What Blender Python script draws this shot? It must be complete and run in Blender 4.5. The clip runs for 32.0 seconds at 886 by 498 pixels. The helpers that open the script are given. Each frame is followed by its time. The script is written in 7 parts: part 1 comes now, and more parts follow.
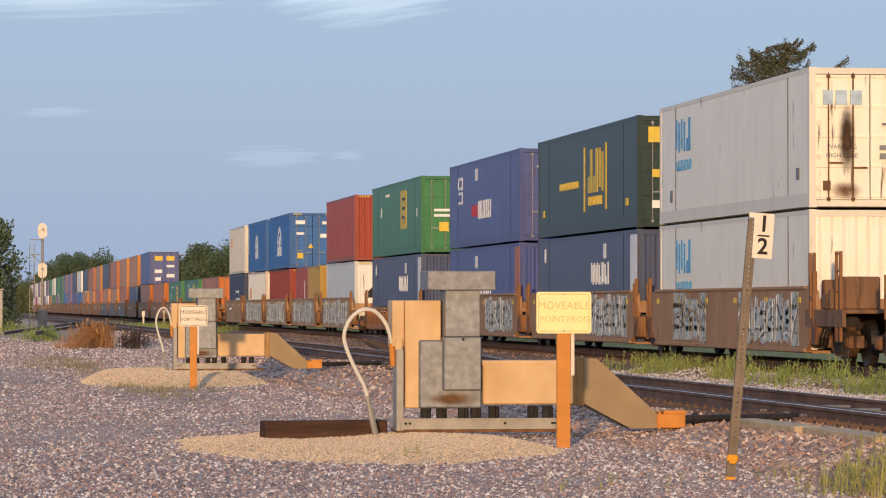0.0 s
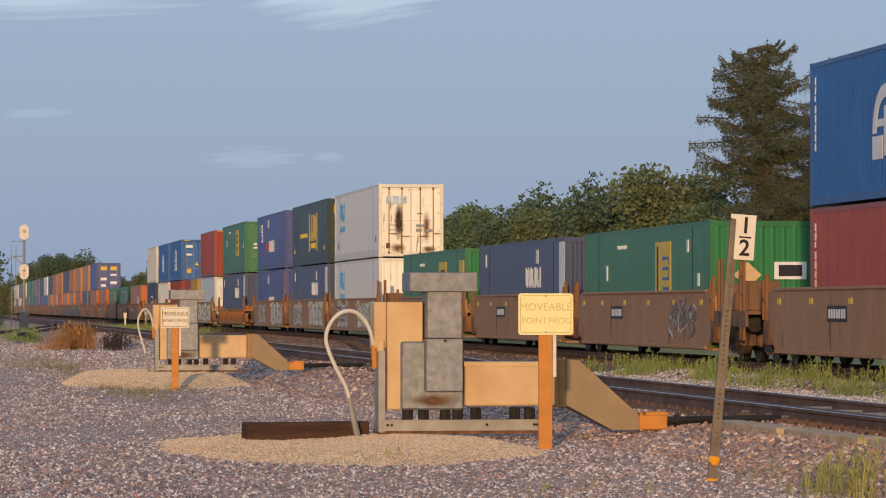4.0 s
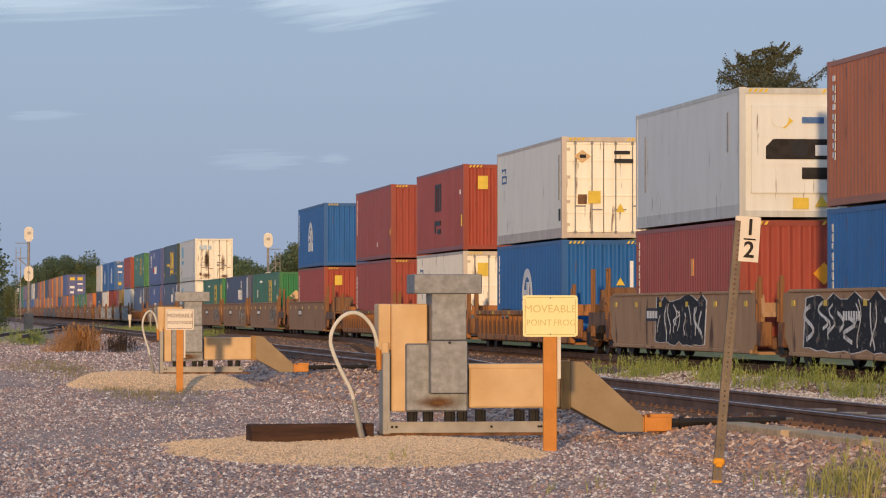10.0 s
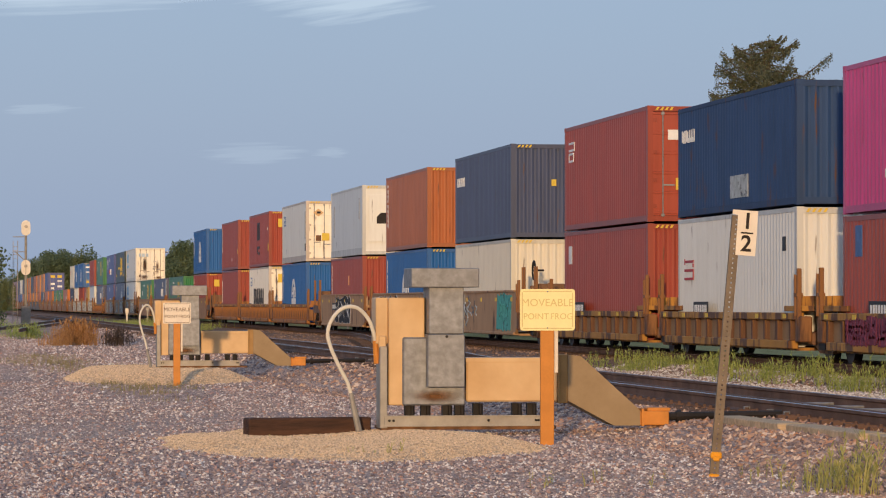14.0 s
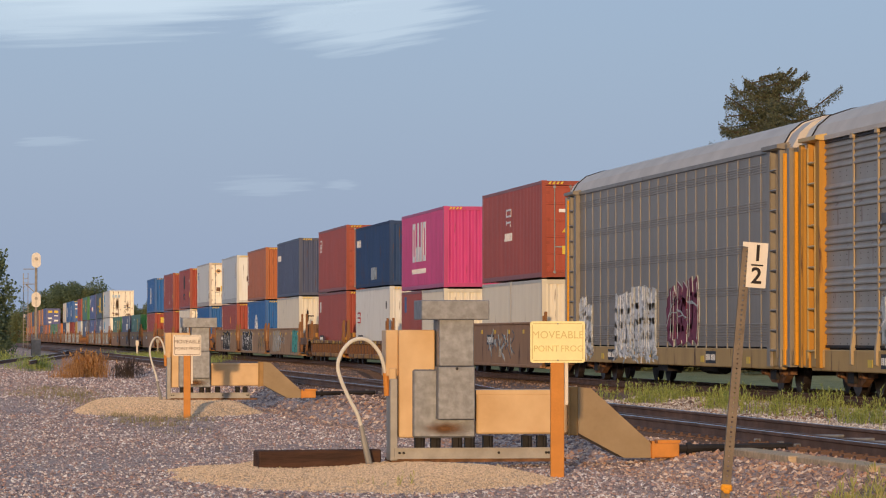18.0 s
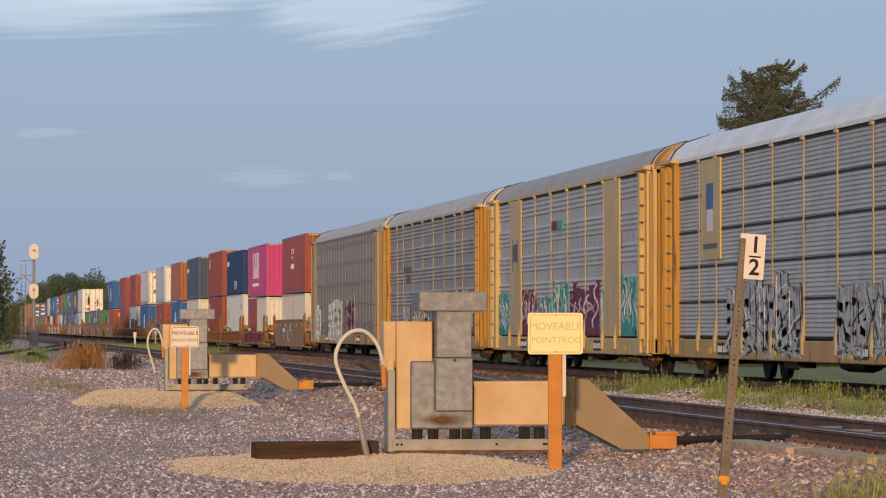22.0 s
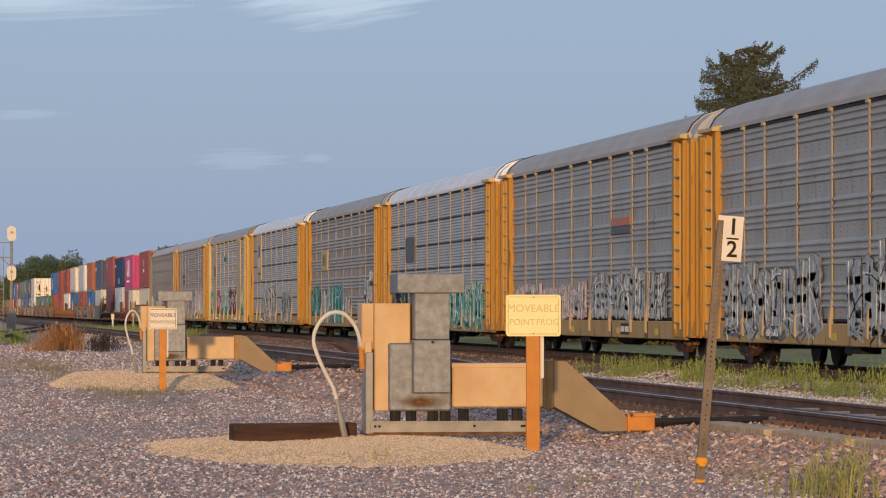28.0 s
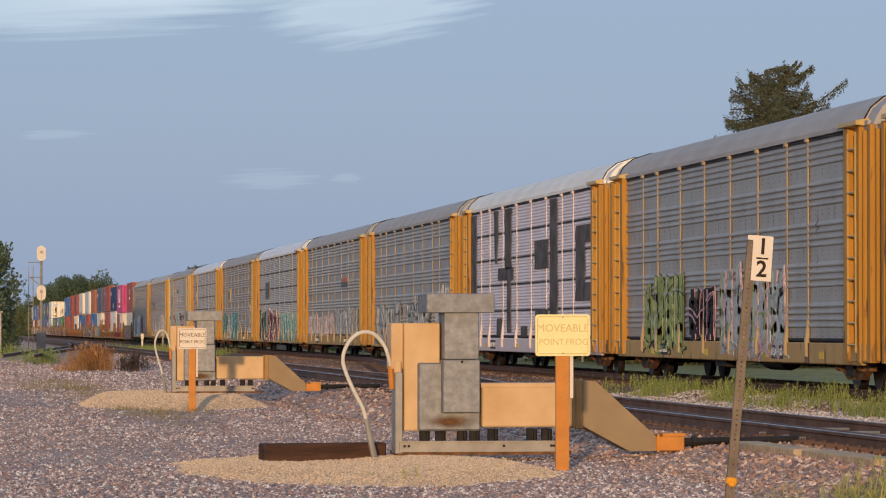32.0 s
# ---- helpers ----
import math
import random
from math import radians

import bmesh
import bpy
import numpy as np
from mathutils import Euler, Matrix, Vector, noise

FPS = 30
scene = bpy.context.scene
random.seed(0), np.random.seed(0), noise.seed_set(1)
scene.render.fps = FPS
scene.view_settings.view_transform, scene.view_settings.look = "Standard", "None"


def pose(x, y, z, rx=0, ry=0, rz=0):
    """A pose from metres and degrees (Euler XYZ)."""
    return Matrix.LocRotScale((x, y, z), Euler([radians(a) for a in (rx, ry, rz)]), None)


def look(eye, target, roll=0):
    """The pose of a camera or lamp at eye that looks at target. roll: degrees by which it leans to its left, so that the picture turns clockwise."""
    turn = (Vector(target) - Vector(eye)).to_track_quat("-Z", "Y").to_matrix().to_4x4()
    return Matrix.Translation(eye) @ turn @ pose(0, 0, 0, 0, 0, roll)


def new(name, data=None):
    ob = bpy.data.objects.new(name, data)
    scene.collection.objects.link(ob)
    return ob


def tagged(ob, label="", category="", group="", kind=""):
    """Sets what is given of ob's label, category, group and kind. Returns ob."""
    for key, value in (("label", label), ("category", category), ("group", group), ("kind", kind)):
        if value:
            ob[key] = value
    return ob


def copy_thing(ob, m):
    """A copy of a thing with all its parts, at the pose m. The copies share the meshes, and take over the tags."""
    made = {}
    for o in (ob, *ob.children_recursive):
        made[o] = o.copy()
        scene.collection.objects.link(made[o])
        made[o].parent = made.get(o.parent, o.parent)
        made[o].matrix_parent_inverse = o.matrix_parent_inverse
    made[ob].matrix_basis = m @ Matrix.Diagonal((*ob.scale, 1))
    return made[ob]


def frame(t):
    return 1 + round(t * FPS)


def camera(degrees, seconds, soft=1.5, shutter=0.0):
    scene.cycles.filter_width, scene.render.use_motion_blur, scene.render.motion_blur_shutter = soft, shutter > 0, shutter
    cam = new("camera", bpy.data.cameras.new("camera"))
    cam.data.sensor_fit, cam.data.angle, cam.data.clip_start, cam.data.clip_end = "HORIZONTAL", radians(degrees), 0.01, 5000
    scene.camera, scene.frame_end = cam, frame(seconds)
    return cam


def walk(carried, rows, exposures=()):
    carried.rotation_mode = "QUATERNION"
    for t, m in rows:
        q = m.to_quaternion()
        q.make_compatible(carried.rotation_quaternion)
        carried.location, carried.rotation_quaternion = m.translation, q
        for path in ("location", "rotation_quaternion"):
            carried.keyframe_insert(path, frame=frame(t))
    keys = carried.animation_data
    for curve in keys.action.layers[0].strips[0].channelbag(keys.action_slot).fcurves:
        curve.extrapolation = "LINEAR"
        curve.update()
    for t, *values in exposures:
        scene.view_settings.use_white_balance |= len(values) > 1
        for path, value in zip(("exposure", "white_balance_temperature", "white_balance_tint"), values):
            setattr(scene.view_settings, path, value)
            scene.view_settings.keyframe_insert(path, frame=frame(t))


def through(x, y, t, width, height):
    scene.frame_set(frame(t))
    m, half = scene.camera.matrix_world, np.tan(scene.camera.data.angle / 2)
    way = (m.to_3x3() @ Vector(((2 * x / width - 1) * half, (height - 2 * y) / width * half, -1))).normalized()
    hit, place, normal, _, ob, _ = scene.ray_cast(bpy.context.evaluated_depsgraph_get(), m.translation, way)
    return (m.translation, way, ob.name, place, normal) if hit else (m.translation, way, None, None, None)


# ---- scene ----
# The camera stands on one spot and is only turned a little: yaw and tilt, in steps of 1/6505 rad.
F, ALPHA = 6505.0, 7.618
EYE = 1.75
cam = camera(13.75, 32.0, 1.1)
walk(cam, [(t, pose(0, 0, EYE, 90.907 + math.degrees(b / F), 0, -ALPHA + math.degrees(a / F))) for t, a, b in (
    (0, 0, 0), (0.5, -6, -2), (1, -9, -2), (1.5, -11, 0), (2, -20, 0), (2.5, -24, 0), (3, -31, 2), (3.5, -32, 2), (5.5, -32, 6), (6, -29, 6), (6.5, -31, 6), (7, -32, 6), (7.5, -29, 6), (8, -29, 6), (8.5, -26, 6), (9, -26, 6), (9.5, -24, 6), (10, -24, 6), (10.5, -23, 6), (11, -24, 5), (11.5, -26, 6), (12, -28, 2), (12.5, -31, -3), (13, -31, -6), (13.5, -28, -8), (14, -29, -5), (14.5, -29, -2), (16.5, -9, 38), (17, -8, 46), (17.5, -8, 49), (18, -11, 52), (18.5, -14, 52), (19, -12, 54), (19.5, -15, 52), (20, -14, 49), (20.5, -15, 44), (21, -15, 41), (21.5, -15, 38), (22, -15, 37), (22.5, -20, 37), (23, -23, 34), (23.5, -20, 32), (24, -20, 29), (24.5, -26, 20), (25, -26, 11), (25.5, -26, 5), (27.5, -47, 5), (28, -54, 5), (28.5, -52, 5), (29, -48, 6), (29.5, -43, 12), (30, -32, 20), (30.5, -20, 28), (31, -12, 29), (31.5, -6, 32), (32, -2, 40))], [(0, 0.89), (1, 0.8), (3, 0.64), (6, 0.61), (8, 0.67), (10, 0.69), (32, 0.65)])

# ---- light: low sun behind the camera, clear evening sky ----
SUN = Vector((-0.212, -0.975, 0.066)).normalized()
world = bpy.data.worlds.new("evening_sky")
scene.world = world
world.use_nodes = True
sky = world.node_tree.nodes.new("ShaderNodeTexSky")
sky.sky_type = "NISHITA"
sky.sun_disc = False
sky.sun_elevation = math.asin(SUN.z)
sky.sun_rotation = math.atan2(SUN.x, SUN.y)
sky.air_density, sky.dust_density, sky.ozone_density = 1.0, 2.5, 3.0
back = world.node_tree.nodes["Background"]
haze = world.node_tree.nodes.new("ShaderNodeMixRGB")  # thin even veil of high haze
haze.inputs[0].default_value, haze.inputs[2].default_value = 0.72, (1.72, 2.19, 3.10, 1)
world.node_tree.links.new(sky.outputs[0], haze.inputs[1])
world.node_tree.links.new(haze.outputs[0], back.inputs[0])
back.inputs[1].default_value = 0.15
lamp = bpy.data.lights.new("sun", "SUN")
lamp.energy, lamp.angle, lamp.color = 1.72, radians(1.2), (1.0, 0.66, 0.35)
new("sun", lamp).matrix_world = look(SUN * 100, (0, 0, 0))


# ---- materials ----
def mat(name, colour, rough=0.6, metal=0.0, var=0.12, scale=3.0, bump=0.1, bscale=30.0, second=None, mix=0.45, stretch=(1, 1, 1)):
    """Base colour with large stains and fine grain, both in metres, and a little relief."""
    m = bpy.data.materials.new(name)
    m.use_nodes = True
    nt = m.node_tree
    bs = nt.nodes["Principled BSDF"]
    bs.inputs["Roughness"].default_value, bs.inputs["Metallic"].default_value = rough, metal
    bs.inputs["Specular IOR Level"].default_value = 0.18
    tc = nt.nodes.new("ShaderNodeTexCoord")
    mp = nt.nodes.new("ShaderNodeMapping")
    mp.inputs["Scale"].default_value = stretch
    nt.links.new(tc.outputs["Object"], mp.inputs["Vector"])
    big, fine = nt.nodes.new("ShaderNodeTexNoise"), nt.nodes.new("ShaderNodeTexNoise")
    for n, s, d in ((big, scale, 5.0), (fine, bscale, 3.0)):
        n.inputs["Scale"].default_value, n.inputs["Detail"].default_value = s, d
        nt.links.new(mp.outputs[0], n.inputs["Vector"])
    oi = nt.nodes.new("ShaderNodeObjectInfo")
    ramp = nt.nodes.new("ShaderNodeValToRGB")
    c2 = second or tuple(c * (1 - 2.2 * var) for c in colour)
    ramp.color_ramp.elements[0].position, ramp.color_ramp.elements[1].position = mix - 0.1, mix + 0.22
    ramp.color_ramp.elements[0].color, ramp.color_ramp.elements[1].color = (*c2, 1), (*colour, 1)
    nt.links.new(big.outputs["Fac"], ramp.inputs[0])
    hsv = nt.nodes.new("ShaderNodeHueSaturation")
    ma = nt.nodes.new("ShaderNodeMath")
    ma.operation = "MULTIPLY_ADD"
    ma.inputs[1].default_value, ma.inputs[2].default_value = var * 2, 1 - var
    add = nt.nodes.new("ShaderNodeMath")
    add.operation = "MULTIPLY_ADD"
    add.inputs[1].default_value, add.inputs[2].default_value = 0.35, 0.0
    nt.links.new(oi.outputs["Random"], add.inputs[0])
    ad2 = nt.nodes.new("ShaderNodeMath")
    nt.links.new(fine.outputs["Fac"], ad2.inputs[0])
    nt.links.new(add.outputs[0], ad2.inputs[1])
    nt.links.new(ad2.outputs[0], ma.inputs[0])
    nt.links.new(ma.outputs[0], hsv.inputs["Value"])
    nt.links.new(ramp.outputs[0], hsv.inputs["Color"])
    nt.links.new(hsv.outputs[0], bs.inputs["Base Color"])
    if bump:
        bp = nt.nodes.new("ShaderNodeBump")
        bp.inputs["Strength"].default_value, bp.inputs["Distance"].default_value = bump, 0.02
        nt.links.new(fine.outputs["Fac"], bp.inputs["Height"])
        nt.links.new(bp.outputs[0], bs.inputs["Normal"])
    return m


def leafy(name, a, b, through=0.25):
    """Foliage: colour varies leaf by leaf, a little light passes through."""
    m = bpy.data.materials.new(name)
    m.use_nodes = True
    nt = m.node_tree
    bs = nt.nodes["Principled BSDF"]
    bs.inputs["Roughness"].default_value = 0.7
    geo = nt.nodes.new("ShaderNodeNewGeometry")
    ramp = nt.nodes.new("ShaderNodeValToRGB")
    ramp.color_ramp.elements[0].color, ramp.color_ramp.elements[1].color = (*a, 1), (*b, 1)
    nt.links.new(geo.outputs["Random Per Island"], ramp.inputs[0])
    nt.links.new(ramp.outputs[0], bs.inputs["Base Color"])
    tr = nt.nodes.new("ShaderNodeBsdfTranslucent")
    nt.links.new(ramp.outputs[0], tr.inputs[0])
    mx = nt.nodes.new("ShaderNodeMixShader")
    mx.inputs[0].default_value = through
    nt.links.new(bs.outputs[0], mx.inputs[1])
    nt.links.new(tr.outputs[0], mx.inputs[2])
    nt.links.new(mx.outputs[0], nt.nodes["Material Output"].inputs[0])
    return m


def smear(name, colour, density):
    """A soft-edged stain: opaque in the middle of its patch, fading and breaking up outwards."""
    m = mat(name, colour, 0.85, 0, 0.2, 8, 0)
    nt = m.node_tree
    bs, out = nt.nodes["Principled BSDF"], nt.nodes["Material Output"]
    tc = nt.nodes.new("ShaderNodeTexCoord")
    mp = nt.nodes.new("ShaderNodeMapping")
    mp.inputs["Location"].default_value, mp.inputs["Scale"].default_value = (-1, 0, -1), (2, 0, 2)
    gr = nt.nodes.new("ShaderNodeTexGradient")
    gr.gradient_type = "QUADRATIC_SPHERE"
    no = nt.nodes.new("ShaderNodeTexNoise")
    no.inputs["Scale"].default_value, no.inputs["Detail"].default_value = 5, 6
    mu = nt.nodes.new("ShaderNodeMath")
    mu.operation = "MULTIPLY"
    mu2 = nt.nodes.new("ShaderNodeMath")
    mu2.operation, mu2.use_clamp = "MULTIPLY", True
    mu2.inputs[1].default_value = density
    tr = nt.nodes.new("ShaderNodeBsdfTransparent")
    mx = nt.nodes.new("ShaderNodeMixShader")
    nt.links.new(tc.outputs["Generated"], mp.inputs[0])
    nt.links.new(mp.outputs[0], gr.inputs[0])
    nt.links.new(tc.outputs["Object"], no.inputs["Vector"])
    nt.links.new(gr.outputs["Fac"], mu.inputs[0])
    nt.links.new(no.outputs["Fac"], mu.inputs[1])
    nt.links.new(mu.outputs[0], mu2.inputs[0])
    nt.links.new(mu2.outputs[0], mx.inputs[0])
    nt.links.new(tr.outputs[0], mx.inputs[1])
    nt.links.new(bs.outputs[0], mx.inputs[2])
    nt.links.new(mx.outputs[0], out.inputs[0])
    return m


PAINTS = {}


def paint(r, g, b, rust=0.0):
    """Weathered enamel on steel, streaked downwards, with rust where asked."""
    key = (r, g, b, rust)
    if key not in PAINTS:
        k = 0.93 if r > 0.6 and b > 0.5 else 0.82
        m = mat("weathered_paint", (r, g, b), 0.65 if rust >= 0.3 else 0.4, 0, 0.05, 1.6, 0.05, 14, (r * k, g * k * 0.99, b * k * 0.98), 0.42, (3, 1, 0.35))
        m.node_tree.nodes["Principled BSDF"].inputs["Specular IOR Level"].default_value = 0.5 if r > 0.6 and b > 0.4 else 0.3
        if rust:
            nt = m.node_tree
            n = nt.nodes.new("ShaderNodeTexNoise")
            n.inputs["Scale"].default_value, n.inputs["Detail"].default_value = 2.3, 9
            rp = nt.nodes.new("ShaderNodeValToRGB")
            rp.color_ramp.elements[0].position, rp.color_ramp.elements[1].position = 0.68 - rust * 0.2, 0.78 - rust * 0.2
            mx = nt.nodes.new("ShaderNodeMixRGB")
            mx.inputs[2].default_value = (0.11, 0.05, 0.026, 1)
            bs = nt.nodes["Principled BSDF"]
            src = bs.inputs["Base Color"].links[0].from_socket
            mp = [x for x in nt.nodes if x.bl_idname == "ShaderNodeMapping"][0]
            nt.links.new(mp.outputs[0], n.inputs["Vector"])
            nt.links.new(n.outputs["Fac"], rp.inputs[0])
            nt.links.new(rp.outputs[0], mx.inputs[0])
            nt.links.new(src, mx.inputs[1])
            nt.links.new(mx.outputs[0], bs.inputs["Base Color"])
        PAINTS[key] = m
    return PAINTS[key]


M_RAIL = mat("rail_steel", (0.18, 0.105, 0.075), 0.7, 0.0, 0.2, 2, 0.2, 30)
M_HEAD = mat("polished_rail_head", (0.42, 0.42, 0.44), 0.25, 1.0, 0.1, 4, 0.03, 40)
M_TIE = mat("creosoted_timber", (0.16, 0.10, 0.07), 0.85, 0, 0.2, 3, 0.6, 25, (0.075, 0.048, 0.036), 0.45, (0.4, 4, 4))
M_BEAM = mat("dark_brown_timber", (0.105, 0.052, 0.032), 0.8, 0, 0.2, 3, 0.6, 25, (0.05, 0.028, 0.02), 0.45, (0.4, 4, 4))
M_OLDWOOD = mat("bleached_timber", (0.62, 0.45, 0.28), 0.85, 0, 0.15, 3, 0.6, 25, None, 0.45, (0.4, 4, 4))
M_TAN = mat("tan_enamel", (0.68, 0.455, 0.235), 0.4, 0.0, 0.07, 2.2, 0.4, 4, (0.57, 0.355, 0.17), 0.42)
M_GALV = mat("galvanised_steel", (0.27, 0.275, 0.285), 0.5, 0.35, 0.14, 12, 0.06, 34, (0.19, 0.19, 0.195), 0.47)
# tan enamel darkened: shade of the turned-away sloped cover put into its colour
M_TANB = mat("shaded_tan_enamel", (0.36, 0.26, 0.15), 0.7, 0.0, 0.08, 2.2, 0.04, 20, (0.30, 0.21, 0.115), 0.42)
M_POSTSTEEL = mat("weathered_post_steel", (0.24, 0.185, 0.13), 0.7, 0.2, 0.15, 4, 0.1, 40)
M_STEELGREY = mat("grey_steel", (0.36, 0.33, 0.29), 0.55, 0.3, 0.1, 5, 0.05, 30)
M_DARK = mat("dark_grease_steel", (0.035, 0.03, 0.028), 0.6, 0.3, 0.2, 5, 0.2, 30)
M_TRUCK = mat("rusty_truck_steel", (0.24, 0.12, 0.06), 0.8, 0.0, 0.2, 5, 0.3, 30, (0.09, 0.05, 0.03))
M_WHEEL = mat("wheel_steel", (0.07, 0.055, 0.05), 0.5, 0.6, 0.2, 5, 0.1, 30)
M_ORANGE = mat("orange_brown_paint", (0.64, 0.25, 0.05), 0.5, 0, 0.08, 4, 0.1, 40)
M_HINGE = mat("dull_orange_paint", (0.40, 0.23, 0.085), 0.6, 0, 0.1, 4, 0.1, 40)
M_HOSE = mat("white_rubber_hose", (0.72, 0.66, 0.55), 0.5, 0, 0.06, 6, 0.05, 60)
M_SAND = mat("tan_screenings", (0.66, 0.50, 0.33), 0.95, 0, 0.14, 1.2, 0.3, 45, (0.50, 0.37, 0.25), 0.42)
M_SIGNY = mat("pale_yellow_sheeting", (0.95, 0.83, 0.40), 0.45, 0, 0.03, 5, 0.02, 40)
M_SIGNW = mat("cream_sheeting", (0.82, 0.72, 0.58), 0.5, 0, 0.04, 5, 0.02, 40)
M_INK = mat("dark_ink", (0.03, 0.022, 0.02), 0.6, 0, 0.05, 5, 0)
M_INKY = mat("faded_yellow_ink", (0.74, 0.57, 0.24), 0.6, 0, 0.05, 5, 0)
M_INKB = mat("brown_ink", (0.17, 0.10, 0.06), 0.6, 0, 0.05, 5, 0)
M_WHITE = mat("white_marking", (0.84, 0.82, 0.78), 0.55, 0, 0.06, 4, 0)
M_YELLOW = mat("yellow_marking", (0.75, 0.52, 0.07), 0.5, 0, 0.06, 4, 0)
M_BLACK = mat("black_marking", (0.025, 0.025, 0.03), 0.5, 0, 0.1, 4, 0)
M_REFLECT = mat("amber_reflector", (0.85, 0.36, 0.03), 0.3, 0, 0.05, 20, 0)
M_SOOT = smear("soot_stain", (0.09, 0.05, 0.03), 3.2)
M_RUSTRUN = smear("rust_run", (0.26, 0.13, 0.06), 1.9)
M_SIGNAL = mat("white_signal_plate", (0.80, 0.72, 0.60), 0.5, 0, 0.05, 4, 0)
M_BARK = mat("bark", (0.14, 0.10, 0.075), 0.9, 0, 0.25, 4, 0.8, 20, None, 0.45, (3, 3, 0.6))
M_LEAF = [leafy("green_leaves", (0.08, 0.125, 0.055), (0.18, 0.24, 0.105)), leafy("dark_green_leaves", (0.065, 0.105, 0.058), (0.145, 0.19, 0.10)),
          leafy("olive_leaves", (0.10, 0.125, 0.05), (0.21, 0.235, 0.10))]
M_NEEDLE = leafy("spruce_needles", (0.058, 0.078, 0.044), (0.17, 0.165, 0.088), 0.25)
M_WEED = leafy("weed_leaves", (0.24, 0.31, 0.07), (0.56, 0.58, 0.17), 0.45)
M_YARDWEED = leafy("yellowing_weed_leaves", (0.34, 0.33, 0.09), (0.62, 0.54, 0.18), 0.45)
M_DRYWEED = leafy("dry_weed_leaves", (0.36, 0.17, 0.06), (0.66, 0.36, 0.13), 0.35)
M_DRYGRASS = leafy("straw_grass", (0.22, 0.18, 0.08), (0.36, 0.30, 0.13), 0.2)
M_DARKWEED = leafy("dark_weed_stalks", (0.05, 0.035, 0.03), (0.10, 0.07, 0.05), 0.1)


# ---- mesh helpers ----
def box(bm, x0, x1, y0, y1, z0, z1, bevel=0.0):
    r = bmesh.ops.create_cube(bm, size=1, matrix=Matrix.Translation(((x0 + x1) / 2, (y0 + y1) / 2, (z0 + z1) / 2)) @ Matrix.Diagonal((x1 - x0, y1 - y0, z1 - z0, 1)))
    if bevel:
        es = {e for v in r["verts"] for e in v.link_edges}
        bmesh.ops.bevel(bm, geom=list(es), offset=bevel, segments=1, affect="EDGES", profile=0.5)


def prism(bm, outline, lo, hi, axis="y"):
    """A closed outline of two coordinates swept along the third."""
    def at(a, b, c):
        return (c, a, b) if axis == "x" else (a, c, b) if axis == "y" else (a, b, c)
    n = len(outline)
    va = [bm.verts.new(at(a, b, lo)) for a, b in outline]
    vb = [bm.verts.new(at(a, b, hi)) for a, b in outline]
    bm.faces.new(va)
    bm.faces.new(vb[::-1])
    for i in range(n):
        bm.faces.new((va[i], vb[i], vb[(i + 1) % n], va[(i + 1) % n]))


def rod(bm, a, b, r0, r1=None, n=8):
    a, b = Vector(a), Vector(b)
    r1 = r0 if r1 is None else r1
    q = (b - a).to_track_quat("Z", "Y").to_matrix()
    ra, rb = [], []
    for i in range(n):
        d = q @ Vector((math.cos(i * math.tau / n), math.sin(i * math.tau / n), 0))
        ra.append(bm.verts.new(a + d * r0))
        rb.append(bm.verts.new(b + d * r1))
    for i in range(n):
        bm.faces.new((ra[i], ra[(i + 1) % n], rb[(i + 1) % n], rb[i]))
    bm.faces.new(ra[::-1])
    bm.faces.new(rb)


def sweep(bm, pts, r, n=8):
    """A round tube through points."""
    pts = [Vector(p) for p in pts]
    rings = []
    for i, p in enumerate(pts):
        d = (pts[min(i + 1, len(pts) - 1)] - pts[max(i - 1, 0)]).normalized()
        q = d.to_track_quat("Z", "Y").to_matrix()
        rings.append([bm.verts.new(p + q @ Vector((r * math.cos(k * math.tau / n), r * math.sin(k * math.tau / n), 0))) for k in range(n)])
    for a, b in zip(rings, rings[1:]):
        for k in range(n):
            bm.faces.new((a[k], a[(k + 1) % n], b[(k + 1) % n], b[k]))
    bm.faces.new(rings[0][::-1])
    bm.faces.new(rings[-1])


MESHES = {}


def shape(key, build, material):
    """The mesh that build(bm) makes, shared by all that ask for the same key and material."""
    k = (key, material.name)
    if k not in MESHES:
        bm = bmesh.new()
        build(bm)
        bmesh.ops.recalc_face_normals(bm, faces=bm.faces)
        me = bpy.data.meshes.new("part_mesh")
        bm.to_mesh(me)
        bm.free()
        me.materials.append(material)
        MESHES[k] = me
    return MESHES[k]


def part(name, me, parent, label="", at=None):
    ob = new(name, me)
    ob.parent = parent
    if at is not None:
        ob.matrix_basis = at
    if label:
        ob["label"] = label
    return ob


COUNT = [0]


def made(name, build, material, parent, label="", at=None):
    """A part whose mesh is used once."""
    COUNT[0] += 1
    return part(name, shape((name, COUNT[0]), build, material), parent, label, at)


def thing(name, label, category, group="", kind="", at=None):
    ob = new(name)
    ob.empty_display_size = 0.3
    tagged(ob, label, category, group, kind)
    if at is not None:
        ob.matrix_basis = at
    return ob


def lettering(text, size, material, depth=0.002, weight=0.0):
    """Flat letters in the XZ plane, centred, as a mesh."""
    cu = bpy.data.curves.new("letters", "FONT")
    cu.body, cu.size, cu.align_x, cu.align_y, cu.extrude = text, size, "CENTER", "CENTER", depth
    cu.resolution_u = 3
    cu.offset = weight
    ob = bpy.data.objects.new("letters", cu)
    scene.collection.objects.link(ob)
    bpy.context.view_layer.update()
    me = bpy.data.meshes.new_from_object(ob.evaluated_get(bpy.context.evaluated_depsgraph_get()))
    bpy.data.objects.remove(ob)
    me.transform(Matrix.Rotation(radians(90), 4, "X"))
    me.materials.clear()
    me.materials.append(material)
    return me


